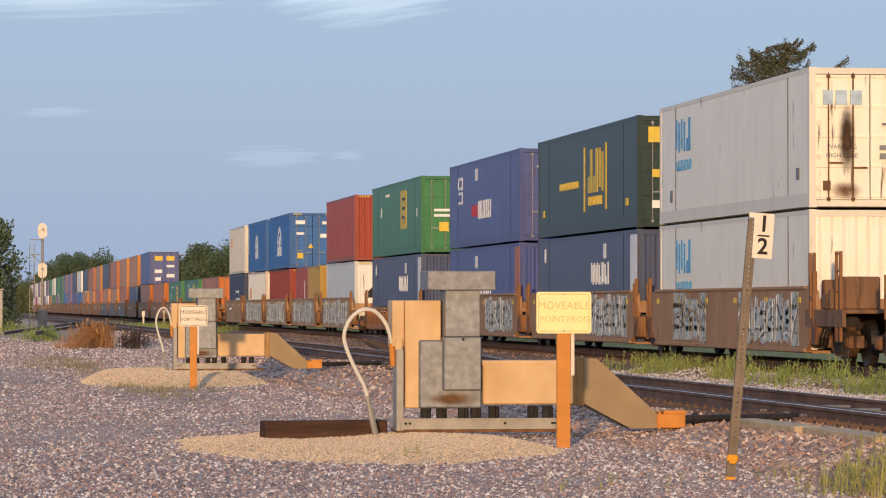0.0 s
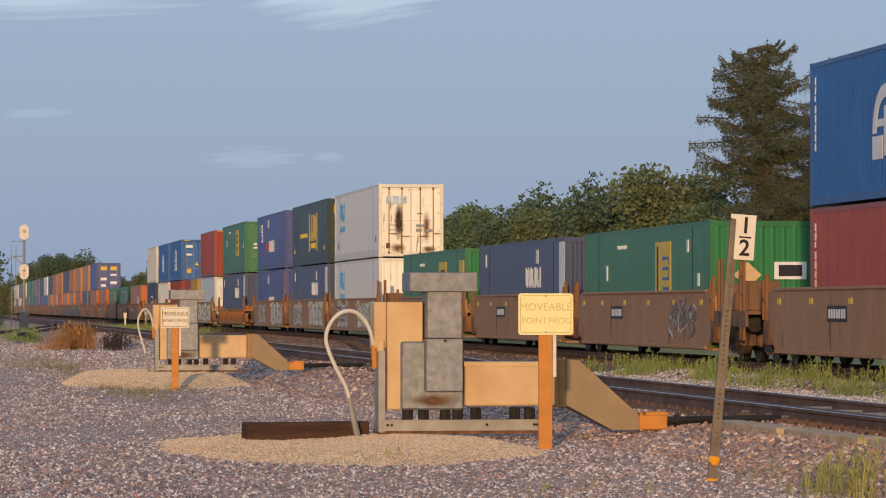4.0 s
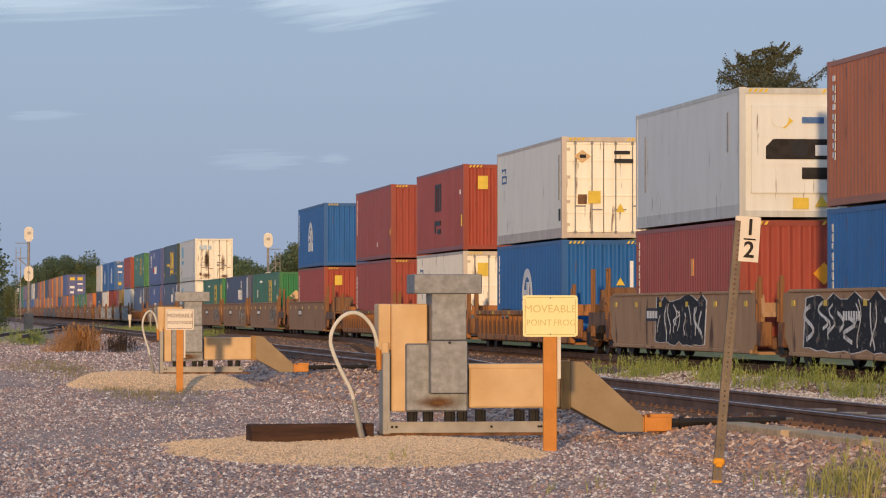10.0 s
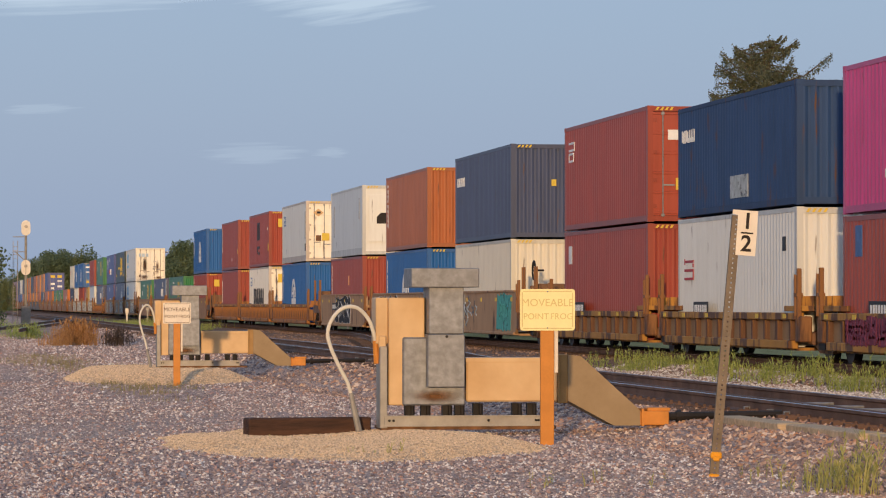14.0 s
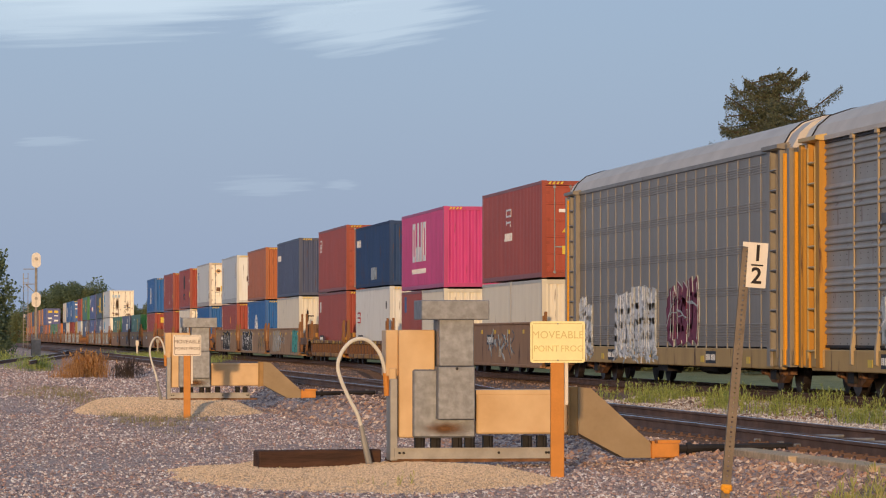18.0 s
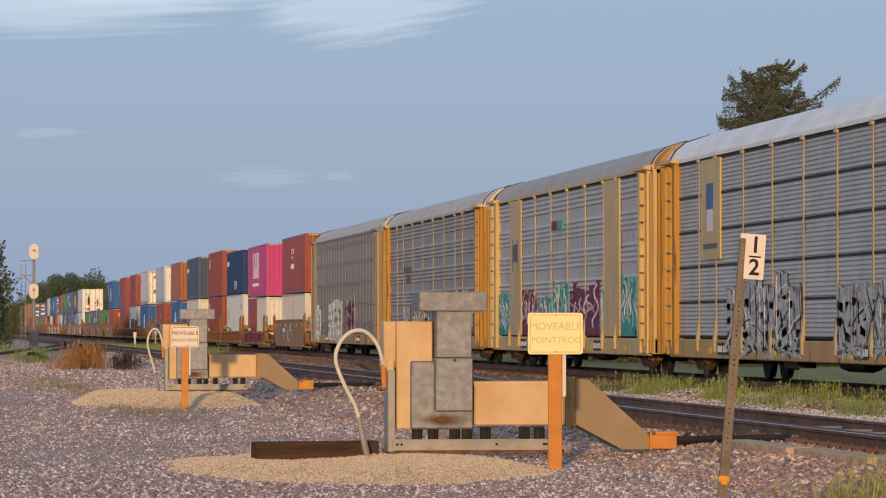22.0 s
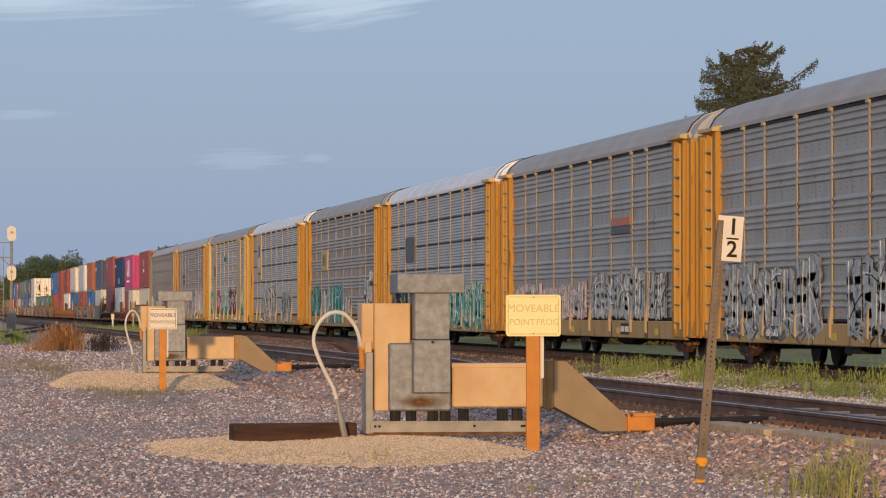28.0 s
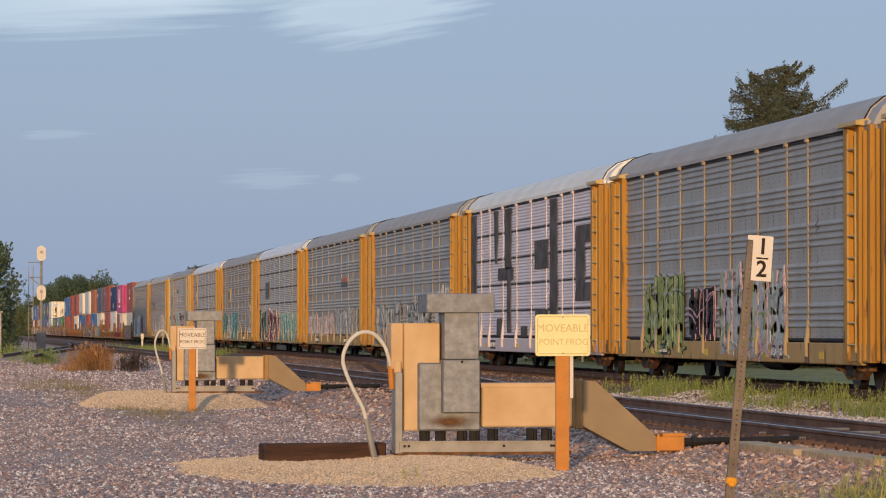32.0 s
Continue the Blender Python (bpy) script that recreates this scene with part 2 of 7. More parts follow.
# ---- ground ----
XN, XM, RAIL = 11.0, 18.82, 0.56  # near track, main track, top of rail


def step(a, b, v):
    v = min(1, max(0, (v - a) / (b - a)))
    return v * v * (3 - 2 * v)


def gz(x, y):
    """Height of the ground: gravel yard, ballast shoulders of two tracks, low field beyond."""
    yard = 0.20 - 0.21 * step(46, 72, y)
    h = yard + (0.34 - yard) * step(8.0, 9.3, x)
    h -= 0.14 * step(12.9, 13.8, x) * (1 - step(16.2, 17.0, x))
    h -= 0.10 * math.exp(-((x - 4.2) / 1.1) ** 2 - ((y - 42.6) / 1.7) ** 2)
    h -= 0.75 * step(20.8, 24.0, x)
    h += 0.02 * noise.noise((x * 0.8, y * 0.5, 0)) + 0.05 * noise.noise((x * 0.13, y * 0.07, 3))
    return h


def ground_material():
    m = mat("gravel_and_grass", (0.46, 0.36, 0.30), 0.95, 0, 0.22, 0.35, 0.0, 6, (0.35, 0.27, 0.235), 0.42)
    nt = m.node_tree
    bs = nt.nodes["Principled BSDF"]
    tc = nt.nodes.new("ShaderNodeTexCoord")
    vo = nt.nodes.new("ShaderNodeTexVoronoi")
    vo.inputs["Scale"].default_value = 17
    nt.links.new(tc.outputs["Object"], vo.inputs["Vector"])
    src = bs.inputs["Base Color"].links[0].from_socket
    # single stones differ in tone
    sep = nt.nodes.new("ShaderNodeSeparateColor")
    nt.links.new(vo.outputs["Color"], sep.inputs[0])
    rp = nt.nodes.new("ShaderNodeValToRGB")
    rp.color_ramp.elements[0].color, rp.color_ramp.elements[1].color = (0.45, 0.42, 0.44, 1), (1.6, 1.45, 1.35, 1)
    nt.links.new(sep.outputs[0], rp.inputs[0])
    mul = nt.nodes.new("ShaderNodeMixRGB")
    mul.blend_type, mul.inputs[0].default_value = "MULTIPLY", 0.85
    nt.links.new(src, mul.inputs[1])
    nt.links.new(rp.outputs[0], mul.inputs[2])
    # the bed under the tracks is stained brown by rust and oil
    sb = nt.nodes.new("ShaderNodeSeparateXYZ")
    nt.links.new(tc.outputs["Object"], sb.inputs[0])
    bed = nt.nodes.new("ShaderNodeMapRange")
    bed.inputs["From Min"].default_value, bed.inputs["From Max"].default_value = 8.6, 9.6
    nt.links.new(sb.outputs[0], bed.inputs["Value"])
    half = nt.nodes.new("ShaderNodeMath")
    half.operation, half.inputs[1].default_value = "MULTIPLY", 0.8
    nt.links.new(bed.outputs[0], half.inputs[0])
    brown = nt.nodes.new("ShaderNodeMixRGB")
    brown.inputs[2].default_value = (0.17, 0.105, 0.075, 1)
    nt.links.new(half.outputs[0], brown.inputs[0])
    nt.links.new(mul.outputs[0], brown.inputs[1])
    mul = brown
    # grass beyond the main track and far to the side
    grass = nt.nodes.new("ShaderNodeTexNoise")
    grass.inputs["Scale"].default_value, grass.inputs["Detail"].default_value = 1.5, 8
    nt.links.new(tc.outputs["Object"], grass.inputs["Vector"])
    gr = nt.nodes.new("ShaderNodeValToRGB")
    gr.color_ramp.elements[0].position, gr.color_ramp.elements[1].position = 0.3, 0.7
    gr.color_ramp.elements[0].color, gr.color_ramp.elements[1].color = (0.17, 0.16, 0.06, 1), (0.38, 0.33, 0.14, 1)
    nt.links.new(grass.outputs["Fac"], gr.inputs[0])
    sx = nt.nodes.new("ShaderNodeSeparateXYZ")
    nt.links.new(tc.outputs["Object"], sx.inputs[0])
    wob = nt.nodes.new("ShaderNodeMath")
    wob.operation = "MULTIPLY_ADD"
    wob.inputs[1].default_value = 3.0
    nt.links.new(grass.outputs["Fac"], wob.inputs[0])
    nt.links.new(sx.outputs[0], wob.inputs[2])
    mr = nt.nodes.new("ShaderNodeMapRange")
    mr.inputs["From Min"].default_value, mr.inputs["From Max"].default_value = 22.8, 24.0
    nt.links.new(wob.outputs[0], mr.inputs["Value"])
    mx = nt.nodes.new("ShaderNodeMixRGB")
    nt.links.new(mr.outputs[0], mx.inputs[0])
    nt.links.new(mul.outputs[0], mx.inputs[1])
    nt.links.new(gr.outputs[0], mx.inputs[2])
    nt.links.new(mx.outputs[0], bs.inputs["Base Color"])
    bp = nt.nodes.new("ShaderNodeBump")
    bp.inputs["Strength"].default_value, bp.inputs["Distance"].default_value = 0.9, 0.03
    nt.links.new(vo.outputs["Distance"], bp.inputs["Height"])
    nt.links.new(bp.outputs[0], bs.inputs["Normal"])
    return m


def grid_mesh(xs, ys, height, material):
    nx = len(xs)
    vs = [(x, y, height(x, y)) for y in ys for x in xs]
    fs = [(j * nx + i, j * nx + i + 1, (j + 1) * nx + i + 1, (j + 1) * nx + i) for j in range(len(ys) - 1) for i in range(nx - 1)]
    me = bpy.data.meshes.new("sheet")
    me.from_pydata(vs, [], fs)
    me.materials.append(material)
    me.shade_smooth()
    return me


xs = [-3000, -1200, -400, -120, -50, -25, -15] + [-10 + 0.4 * i for i in range(90)] + [26.5, 28, 31, 36, 45, 70, 120, 300, 900, 3000]
ys = [-400, -120, -40, -10, 5, 15] + [20 + 0.4 * i for i in range(225)] + [111 + 3 * i for i in range(40)] + [240, 270, 310, 360, 430, 520, 640, 800, 1000, 1300, 1800, 2600, 4200]
M_GROUND = ground_material()
ground = tagged(new("ground", grid_mesh(xs, ys, gz, M_GROUND)), "grey-brown gravel yard with ballast shoulders and grass beyond the tracks", "ground", kind="structure")


# ---- stones, as far as single ones can be told apart ----
def stones(name, spots, material, label, seed):
    """Loose angular stones: squashed, turned octahedra, in one mesh."""
    rng = np.random.default_rng(seed)
    base = np.array([(1, 0, 0), (-1, 0, 0), (0, 1, 0), (0, -1, 0), (0, 0, 1), (0, 0, -1)], float)
    tri = np.array([(0, 2, 4), (2, 1, 4), (1, 3, 4), (3, 0, 4), (2, 0, 5), (1, 2, 5), (3, 1, 5), (0, 3, 5)])
    n = len(spots)
    p = np.array(spots)
    v = base[None] * rng.uniform(0.55, 1.25, (n, 6, 1)) * p[:, None, 3:4] * rng.uniform(0.7, 1.2, (n, 1, 3))
    a = rng.uniform(0, math.tau, n)
    c, s = np.cos(a), np.sin(a)
    t = rng.uniform(-0.6, 0.6, n)
    x, y, z = v[..., 0].copy(), v[..., 1].copy(), v[..., 2].copy()
    z2 = z * np.cos(t)[:, None] + x * np.sin(t)[:, None]
    x2 = x * np.cos(t)[:, None] - z * np.sin(t)[:, None]
    v[..., 0], v[..., 1], v[..., 2] = x2 * c[:, None] - y * s[:, None], x2 * s[:, None] + y * c[:, None], z2 * 0.75
    v += p[:, None, :3]
    f = tri[None] + (np.arange(n) * 6)[:, None, None]
    me = bpy.data.meshes.new("stones")
    me.from_pydata(v.reshape(-1, 3).tolist(), [], f.reshape(-1, 3).tolist())
    me.materials.append(material)
    return tagged(new(name, me), label, "gravel", kind="stuff")


def stone_material(name, cols):
    m = mat(name, (0.3, 0.26, 0.25), 0.9, 0, 0.1, 5, 0.1, 40)
    nt = m.node_tree
    geo = nt.nodes.new("ShaderNodeNewGeometry")
    rp = nt.nodes.new("ShaderNodeValToRGB")
    rp.color_ramp.interpolation = "CONSTANT"
    cols = [tuple(min(0.9, v * 1.13) for v in c) for c in cols]
    e = rp.color_ramp.elements
    e[0].color, e[0].position = (*cols[0], 1), 0
    e[1].color, e[1].position = (*cols[1], 1), 1 / len(cols)
    for i, c in enumerate(cols[2:], 2):
        k = e.new(i / len(cols))
        k.color = (*c, 1)
    nt.links.new(geo.outputs["Random Per Island"], rp.inputs[0])
    nt.links.new(rp.outputs[0], nt.nodes["Principled BSDF"].inputs["Base Color"])
    return m


M_STONE = stone_material("ballast_stones", [(0.23, 0.19, 0.19), (0.60, 0.51, 0.46), (0.44, 0.29, 0.25), (0.28, 0.23, 0.23), (0.50, 0.39, 0.33), (0.15, 0.12, 0.125), (0.38, 0.23, 0.17), (0.60, 0.51, 0.46), (0.28, 0.22, 0.21), (0.33, 0.26, 0.25), (0.70, 0.65, 0.61), (0.19, 0.15, 0.15), (0.30, 0.24, 0.23), (0.24, 0.19, 0.185)])
M_STONEW = stone_material("pale_ballast_stones", [(0.52, 0.47, 0.43), (0.38, 0.34, 0.32), (0.62, 0.58, 0.54), (0.30, 0.25, 0.23)])
M_SANDGRAIN = stone_material("tan_screening_grains", [(0.64, 0.47, 0.30), (0.72, 0.54, 0.36), (0.52, 0.38, 0.25), (0.66, 0.49, 0.32), (0.42, 0.31, 0.21), (0.60, 0.445, 0.29)])
rng = np.random.default_rng(5)


def in_view(x, y):
    a = math.degrees(math.atan2(x, y))
    return 0.0 < a < 15.5


spots = []
while len(spots) < 98000:
    y = 27 + 95 * rng.random() ** 1.7
    x = y * math.tan(radians(15.3 * rng.random()))
    if 13.0 < x < 30:
        continue
    big = step(7.3, 8.6, x)
    if x < 7 and rng.random() < 0.75 * step(-0.25, 0.15, noise.noise((x * 0.35, y * 0.09, 7)) - 0.15):
        spots.append((x, y, gz(x, y) + 0.002, rng.uniform(0.008, 0.017)))
        continue
    spots.append((x, y, gz(x, y) + 0.004, rng.uniform(0.012, 0.03) + (big + 0.7 * step(46, 80, y)) * rng.uniform(0.0, 0.032)))
far_spots = []
while len(far_spots) < 24000:
    y = 105 + 110 * rng.random() ** 1.3
    x = y * math.tan(radians(0.2 + 8.0 * rng.random()))
    if x < 12.8:
        far_spots.append((x, y, gz(x, y) + 0.005, rng.uniform(0.03, 0.07)))
stones("far_gravel", far_spots, M_STONE, "rough grey-brown gravel far along the yard", 8)
stones("ballast_stones", [q for q in spots if q[0] < 7.4], M_STONE, "loose grey and brown gravel stones over the yard", 1)
M_STONEB = stone_material("brown_ballast_stones", [(0.22, 0.16, 0.14), (0.40, 0.26, 0.19), (0.27, 0.20, 0.18), (0.48, 0.33, 0.24), (0.15, 0.11, 0.105), (0.40, 0.22, 0.14), (0.30, 0.23, 0.21), (0.62, 0.48, 0.38), (0.19, 0.14, 0.13)])
stones("shoulder_stones", [q for q in spots if q[0] >= 7.4], M_STONEB, "coarse brown ballast stones on the track shoulder", 6)
spots = [(x, y, gz(x, y) + 0.01, rng.uniform(0.025, 0.05)) for x, y in zip(rng.uniform(13.5, 17.7, 16000), 42 + 46 * rng.random(16000) ** 1.2)]
stones("pale_ballast_stones", spots, M_STONEW, "pale clean ballast stones between the tracks", 2)


M_STONED = stone_material("oily_ballast_stones", [(0.17, 0.11, 0.085), (0.26, 0.17, 0.125), (0.12, 0.085, 0.07), (0.33, 0.22, 0.16), (0.20, 0.14, 0.11)])
stones("oily_ballast_stones", [(x, y, gz(x, y) + 0.01, rng.uniform(0.03, 0.06)) for x, y in zip(rng.uniform(9.2, 17.7, 12000), 66 + 130 * rng.random(12000) ** 1.2)], M_STONED, "rust-brown ballast stones round the crossover", 11)


# ---- tracks ----
RAILSEC = [(-0.07, 0), (0.07, 0), (0.07, 0.015), (0.012, 0.035), (0.012, 0.12), (0.036, 0.135), (0.036, 0.165), (0.028, 0.17), (-0.028, 0.17), (-0.036, 0.165), (-0.036, 0.135), (-0.012, 0.12), (-0.012, 0.035), (-0.07, 0.015)]


def rail_bm(bm, line, off):
    """A rail along the points of line, off to one side."""
    prev = None
    for i, (x, y) in enumerate(line):
        ax, ay = line[max(i - 1, 0)]
        bx, by = line[min(i + 1, len(line) - 1)]
        d = Vector((bx - ax, by - ay)).normalized()
        nrm = Vector((d.y, -d.x))
        ring = [bm.verts.new((x + nrm.x * (off + a), y + nrm.y * (off + a), RAIL - 0.17 + b)) for a, b in RAILSEC]
        if prev:
            for k in range(len(ring)):
                bm.faces.new((prev[k], prev[(k + 1) % len(ring)], ring[(k + 1) % len(ring)], ring[k]))
        else:
            bm.faces.new(ring[::-1])
        prev = ring
    bm.faces.new(prev)


def track(name, line, label):
    tr = thing(name, label, "railway track", kind="structure")
    for off in (-0.755, 0.755):
        r = made("rail", lambda bm: rail_bm(bm, line, off), M_RAIL, tr, "brown rusty rail")

        def head(bm):
            prev = None
            for i, (x, y) in enumerate(line):
                ax, ay = line[max(i - 1, 0)]
                bx, by = line[min(i + 1, len(line) - 1)]
                d = Vector((bx - ax, by - ay)).normalized()
                ring = [bm.verts.new((x + d.y * (off + a), y - d.x * (off + a), RAIL + b)) for a, b in ((-0.022, 0.0), (-0.018, 0.004), (0.018, 0.004), (0.022, 0.0))]
                if prev:
                    for k in range(4):
                        bm.faces.new((prev[k], prev[(k + 1) % 4], ring[(k + 1) % 4], ring[k]))
                prev = ring
        made("rail_head", head, M_HEAD, r, "bright polished running surface")
    return tr


def ties(tr, line_at, y0, y1, pitch, half=1.3, plates=True):
    me = shape(("tie", half), lambda bm: box(bm, -half, half, -0.115, 0.115, -0.18, 0, 0.012), M_TIE)
    plate = shape("tie_plate", lambda bm: (box(bm, -0.18, 0.18, -0.09, 0.09, 0, 0.016), box(bm, 0.09, 0.13, -0.05, -0.02, 0, 0.05), box(bm, -0.13, -0.09, 0.02, 0.05, 0, 0.05)), M_RAIL)
    y = y0
    while y < y1:
        t = part("tie", me, tr, at=pose(line_at(y) + random.uniform(-0.03, 0.03), y, RAIL - 0.186, 0, 0, random.uniform(-1, 1)))
        for s in (-0.755, 0.755) if plates and y < 85 else ():
            part("tie_plate", plate, t, at=pose(s, 0, 0))
        y += pitch


near = track("near_track", [(XN, y) for y in (-200, 0, 40, 80, 120, 200, 400, 1000, 2500)], "near railway track with worn dark rails on timber ties")
main = track("main_track", [(XM, y) for y in (-700, -200, 0, 40, 80, 120, 200, 400, 1000, 2500)], "main railway track carrying the long freight train")
cross_line = [(XN + (XM - XN) * step(0, 1, (y - 62) / 110), y) for y in range(62, 173, 5)]
crossover = track("crossover_track", cross_line, "crossover rails linking the near and main tracks")
side_line = [(XN - 9.5 * step(0, 1.6, (330 - y) / 130), y) for y in range(330, 179, -6)]
siding = track("siding_track", side_line, "rusty siding rails branching off the near track")
ties(near, lambda y: XN, 32, 112, 0.55)


def far_ties(bm):
    for k in range(600):
        y = 112 + 0.6 * k
        box(bm, XN - 1.3, XN + 1.3, y - 0.11, y + 0.11, RAIL - 0.36, RAIL - 0.186)
        if 62 < y - 50 < 172:
            x = XN + (XM - XN) * step(0, 1, (y - 112) / 110)
            box(bm, x - 1.3, x + 1.3, y - 50.3, y - 50.08, RAIL - 0.37, RAIL - 0.19)
        box(bm, XM - 1.3, XM + 1.3, y - 52.11, y - 51.89, RAIL - 0.36, RAIL - 0.186)


ft = made("far_ties", far_ties, M_TIE, near, "far timber ties merging together")
ft["kind"] = "stuff"
# turnout pieces on the near track: wing rail, braces and rods
made("wing_rail", lambda bm: rail_bm(bm, [(XN - 0.755 + 0.16 + 0.010 * k, 36.0 + 2.0 * k) for k in range(14)], 0.0), M_RAIL, near, "short wing rail at the frog")
made("wing_rail", lambda bm: rail_bm(bm, [(XN - 0.755 + 0.16 + 0.010 * k, 78.0 + 2.0 * k) for k in range(14)], 0.0), M_RAIL, near, "short wing rail at the frog")
made("closure_rail", lambda bm: rail_bm(bm, [(XN - 0.2 + 0.028 * k, 62.0 + 2.0 * k) for k in range(20)], 0.0), M_RAIL, near)
brace = shape("brace", lambda bm: (box(bm, -0.26, -0.04, -0.05, 0.05, -0.01, 0.03), rod(bm, (-0.13, 0, 0.02), (-0.13, 0, 0.055), 0.03, 0.022, 6)), M_RAIL)
for k in range(30):
    part("rail_brace", brace, near, at=pose(XN - 0.755, 37.0 + 0.55 * k + (24 if k > 15 else 0), RAIL - 0.16))
steel_rod = shape("switch_rod", lambda bm: (rod(bm, (-0.1, 0, 0), (1.5, 0.12, 0), 0.022), box(bm, 0.2, 0.5, -0.03, 0.05, -0.02, 0.03)), M_GALV)
for y in (43.4, 44.3, 45.6, 47.2, 86.3, 87.6, 89.0):
    part("switch_rod", steel_rod, near, "bright steel switch rod", pose(XN - 0.75, y, RAIL - 0.12))
# long bleached timbers laid beside the near rail, by the turnout
for i in range(3):
    tb = thing("timber_plank", "bleached grey timber plank lying beside the near rail", "timber", "planks by the rail", at=pose(9.55 - 0.12 * i, 33.2 + 3.1 * i, 0.355, 0, 0, 1.5))
    made("plank", lambda bm: box(bm, -0.16, 0.16, 0, 2.9, 0, 0.09, 0.012), M_OLDWOOD, tb)


# ---- lineside machines, signs and posts ----
def frog_machine(at, label, loop=1.0):
    """Switch machine cabinet: tan enamel covers, galvanised boxes with a cap, sloped cover to the rail, base channel, hose."""
    t = thing("switch_machine", label, "switch machine", "frog machines", at=at)

    def p(n, b, m, l="", parent=None):
        COUNT[0] += 1
        return part(n, shape(("machine", n, COUNT[0]), b, m), parent or t, l)
    p("base_channel", lambda bm: (box(bm, 0.03, 1.92, -0.03, 0.03, 0.0, 0.13, 0.006), box(bm, 0.03, 1.92, -0.05, 0.0, 0.115, 0.13), box(bm, 0.03, 1.92, -0.05, 0.0, 0.0, 0.015)), M_STEELGREY, "grey painted steel channel")
    for x in (0.09, 0.14, 1.28, 1.85, 1.88):
        p("bolt", lambda bm, x=x: rod(bm, (x, -0.06, 0.07), (x, 0, 0.07), 0.016, n=6), M_DARK)
    p("end_post", lambda bm: box(bm, -0.02, 0.07, -0.02, 0.35, -0.02, 0.95, 0.008), M_STEELGREY)
    p("base_plate", lambda bm: box(bm, 0.0, 2.1, 0.0, 0.7, -0.04, 0.0), M_TRUCK)
    for x in (0.33, 0.52, 0.78, 0.93, 1.15, 1.62, 1.8):
        p("foot", lambda bm, x=x: (box(bm, x - 0.035, x + 0.035, 0.08, 0.2, 0.0, 0.27), rod(bm, (x + 0.05, 0.05, 0.1), (x + 0.05, 0.05, 0.27), 0.025)), M_DARK, "dark insulated foot")
    p("tan_cover", lambda bm: box(bm, 0.09, 0.52, 0.02, 0.55, 0.25, 1.53, 0.012), M_TAN, "tan enamelled upright cover")
    p("side_cover", lambda bm: box(bm, -0.06, 0.087, 0.06, 0.5, 0.98, 1.53, 0.01), M_TAN)
    p("latch", lambda bm: box(bm, -0.03, 0.06, 0.0, 0.05, 0.93, 1.08, 0.015), M_TAN)
    p("lower_box", lambda bm: box(bm, 0.25, 1.0, -0.04, 0.4, 0.25, 1.06, 0.02), M_GALV, "mottled galvanised box")
    p("stain", lambda bm: box(bm, 0.27, 0.99, -0.047, -0.042, 0.252, 0.46), M_RUSTRUN, "orange-brown rust stain")
    col = p("column", lambda bm: (box(bm, 0.54, 0.955, -0.22, 0.3, 1.10, 1.67, 0.008), box(bm, 0.525, 0.965, -0.235, 0.3, 0.47, 1.095, 0.008)), M_GALV, "galvanised hooded column in two sections")
    p("bolt", lambda bm: rod(bm, (0.75, -0.25, 1.07), (0.75, -0.22, 1.07), 0.018, n=6), M_DARK, "", col)
    p("cap", lambda bm: box(bm, 0.32, 1.13, -0.3, 0.42, 1.65, 1.88, 0.01), M_GALV, "flat galvanised cap")
    p("long_cover", lambda bm: (box(bm, 1.02, 2.13, 0.0, 0.5, 0.29, 0.81, 0.018), box(bm, 1.01, 2.14, -0.006, 0.5, 0.76, 0.815, 0.004)), M_TAN, "tan enamelled long cover with dents")
    p("hinge_post", lambda bm: (box(bm, 2.135, 2.24, -0.02, 0.48, 0.27, 0.85, 0.008), rod(bm, (2.13, -0.03, 0.27), (2.13, -0.03, 0.85), 0.014)), M_HINGE)
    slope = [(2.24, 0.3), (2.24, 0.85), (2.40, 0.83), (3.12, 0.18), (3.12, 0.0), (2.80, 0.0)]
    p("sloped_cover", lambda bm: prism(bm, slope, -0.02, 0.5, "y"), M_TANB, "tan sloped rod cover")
    p("rod_box", lambda bm: (box(bm, 3.12, 3.48, 0.02, 0.36, 0.0, 0.17, 0.01), box(bm, 3.22, 3.5, 0.05, 0.3, 0.17, 0.21, 0.005), box(bm, 3.14, 3.17, -0.01, 0.38, -0.01, 0.2)), M_ORANGE, "orange rod housing")
    p("operating_rod", lambda bm: (rod(bm, (3.46, 0.2, 0.1), (4.9, 0.2, 0.12), 0.05), rod(bm, (3.6, 0.2, 0.1), (3.66, 0.2, 0.1), 0.075)), M_DARK)
    h = [(-0.06, 0.1, 1.0), (-0.09, 0.05, 1.12), (-0.15, 0.02, 1.27), (-0.26, 0.0, 1.39), (-0.38, -0.02, 1.425), (-0.5, -0.02, 1.38), (-0.6, -0.03, 1.26), (-0.645, -0.03, 1.1), (-0.60, -0.03, 0.92), (-0.50, -0.03, 0.70), (-0.41, -0.03, 0.53), (-0.365, -0.03, 0.38)]
    h = [(-0.06 + (x + 0.06) * loop, y, z) for x, y, z in h]
    fine = []
    for i in range(len(h) - 1):
        p0, p1, p2, p3 = (Vector(h[min(max(j, 0), len(h) - 1)]) for j in (i - 1, i, i + 1, i + 2))
        for k in range(4):
            w = k / 4
            fine.append(0.5 * (2 * p1 + (p2 - p0) * w + (2 * p0 - 5 * p1 + 4 * p2 - p3) * w * w + (3 * p1 - p0 - 3 * p2 + p3) * w ** 3))
    fine.append(Vector(h[-1]))
    hose = p("hose", lambda bm: sweep(bm, fine, 0.023), M_HOSE, "white looped cable hose")
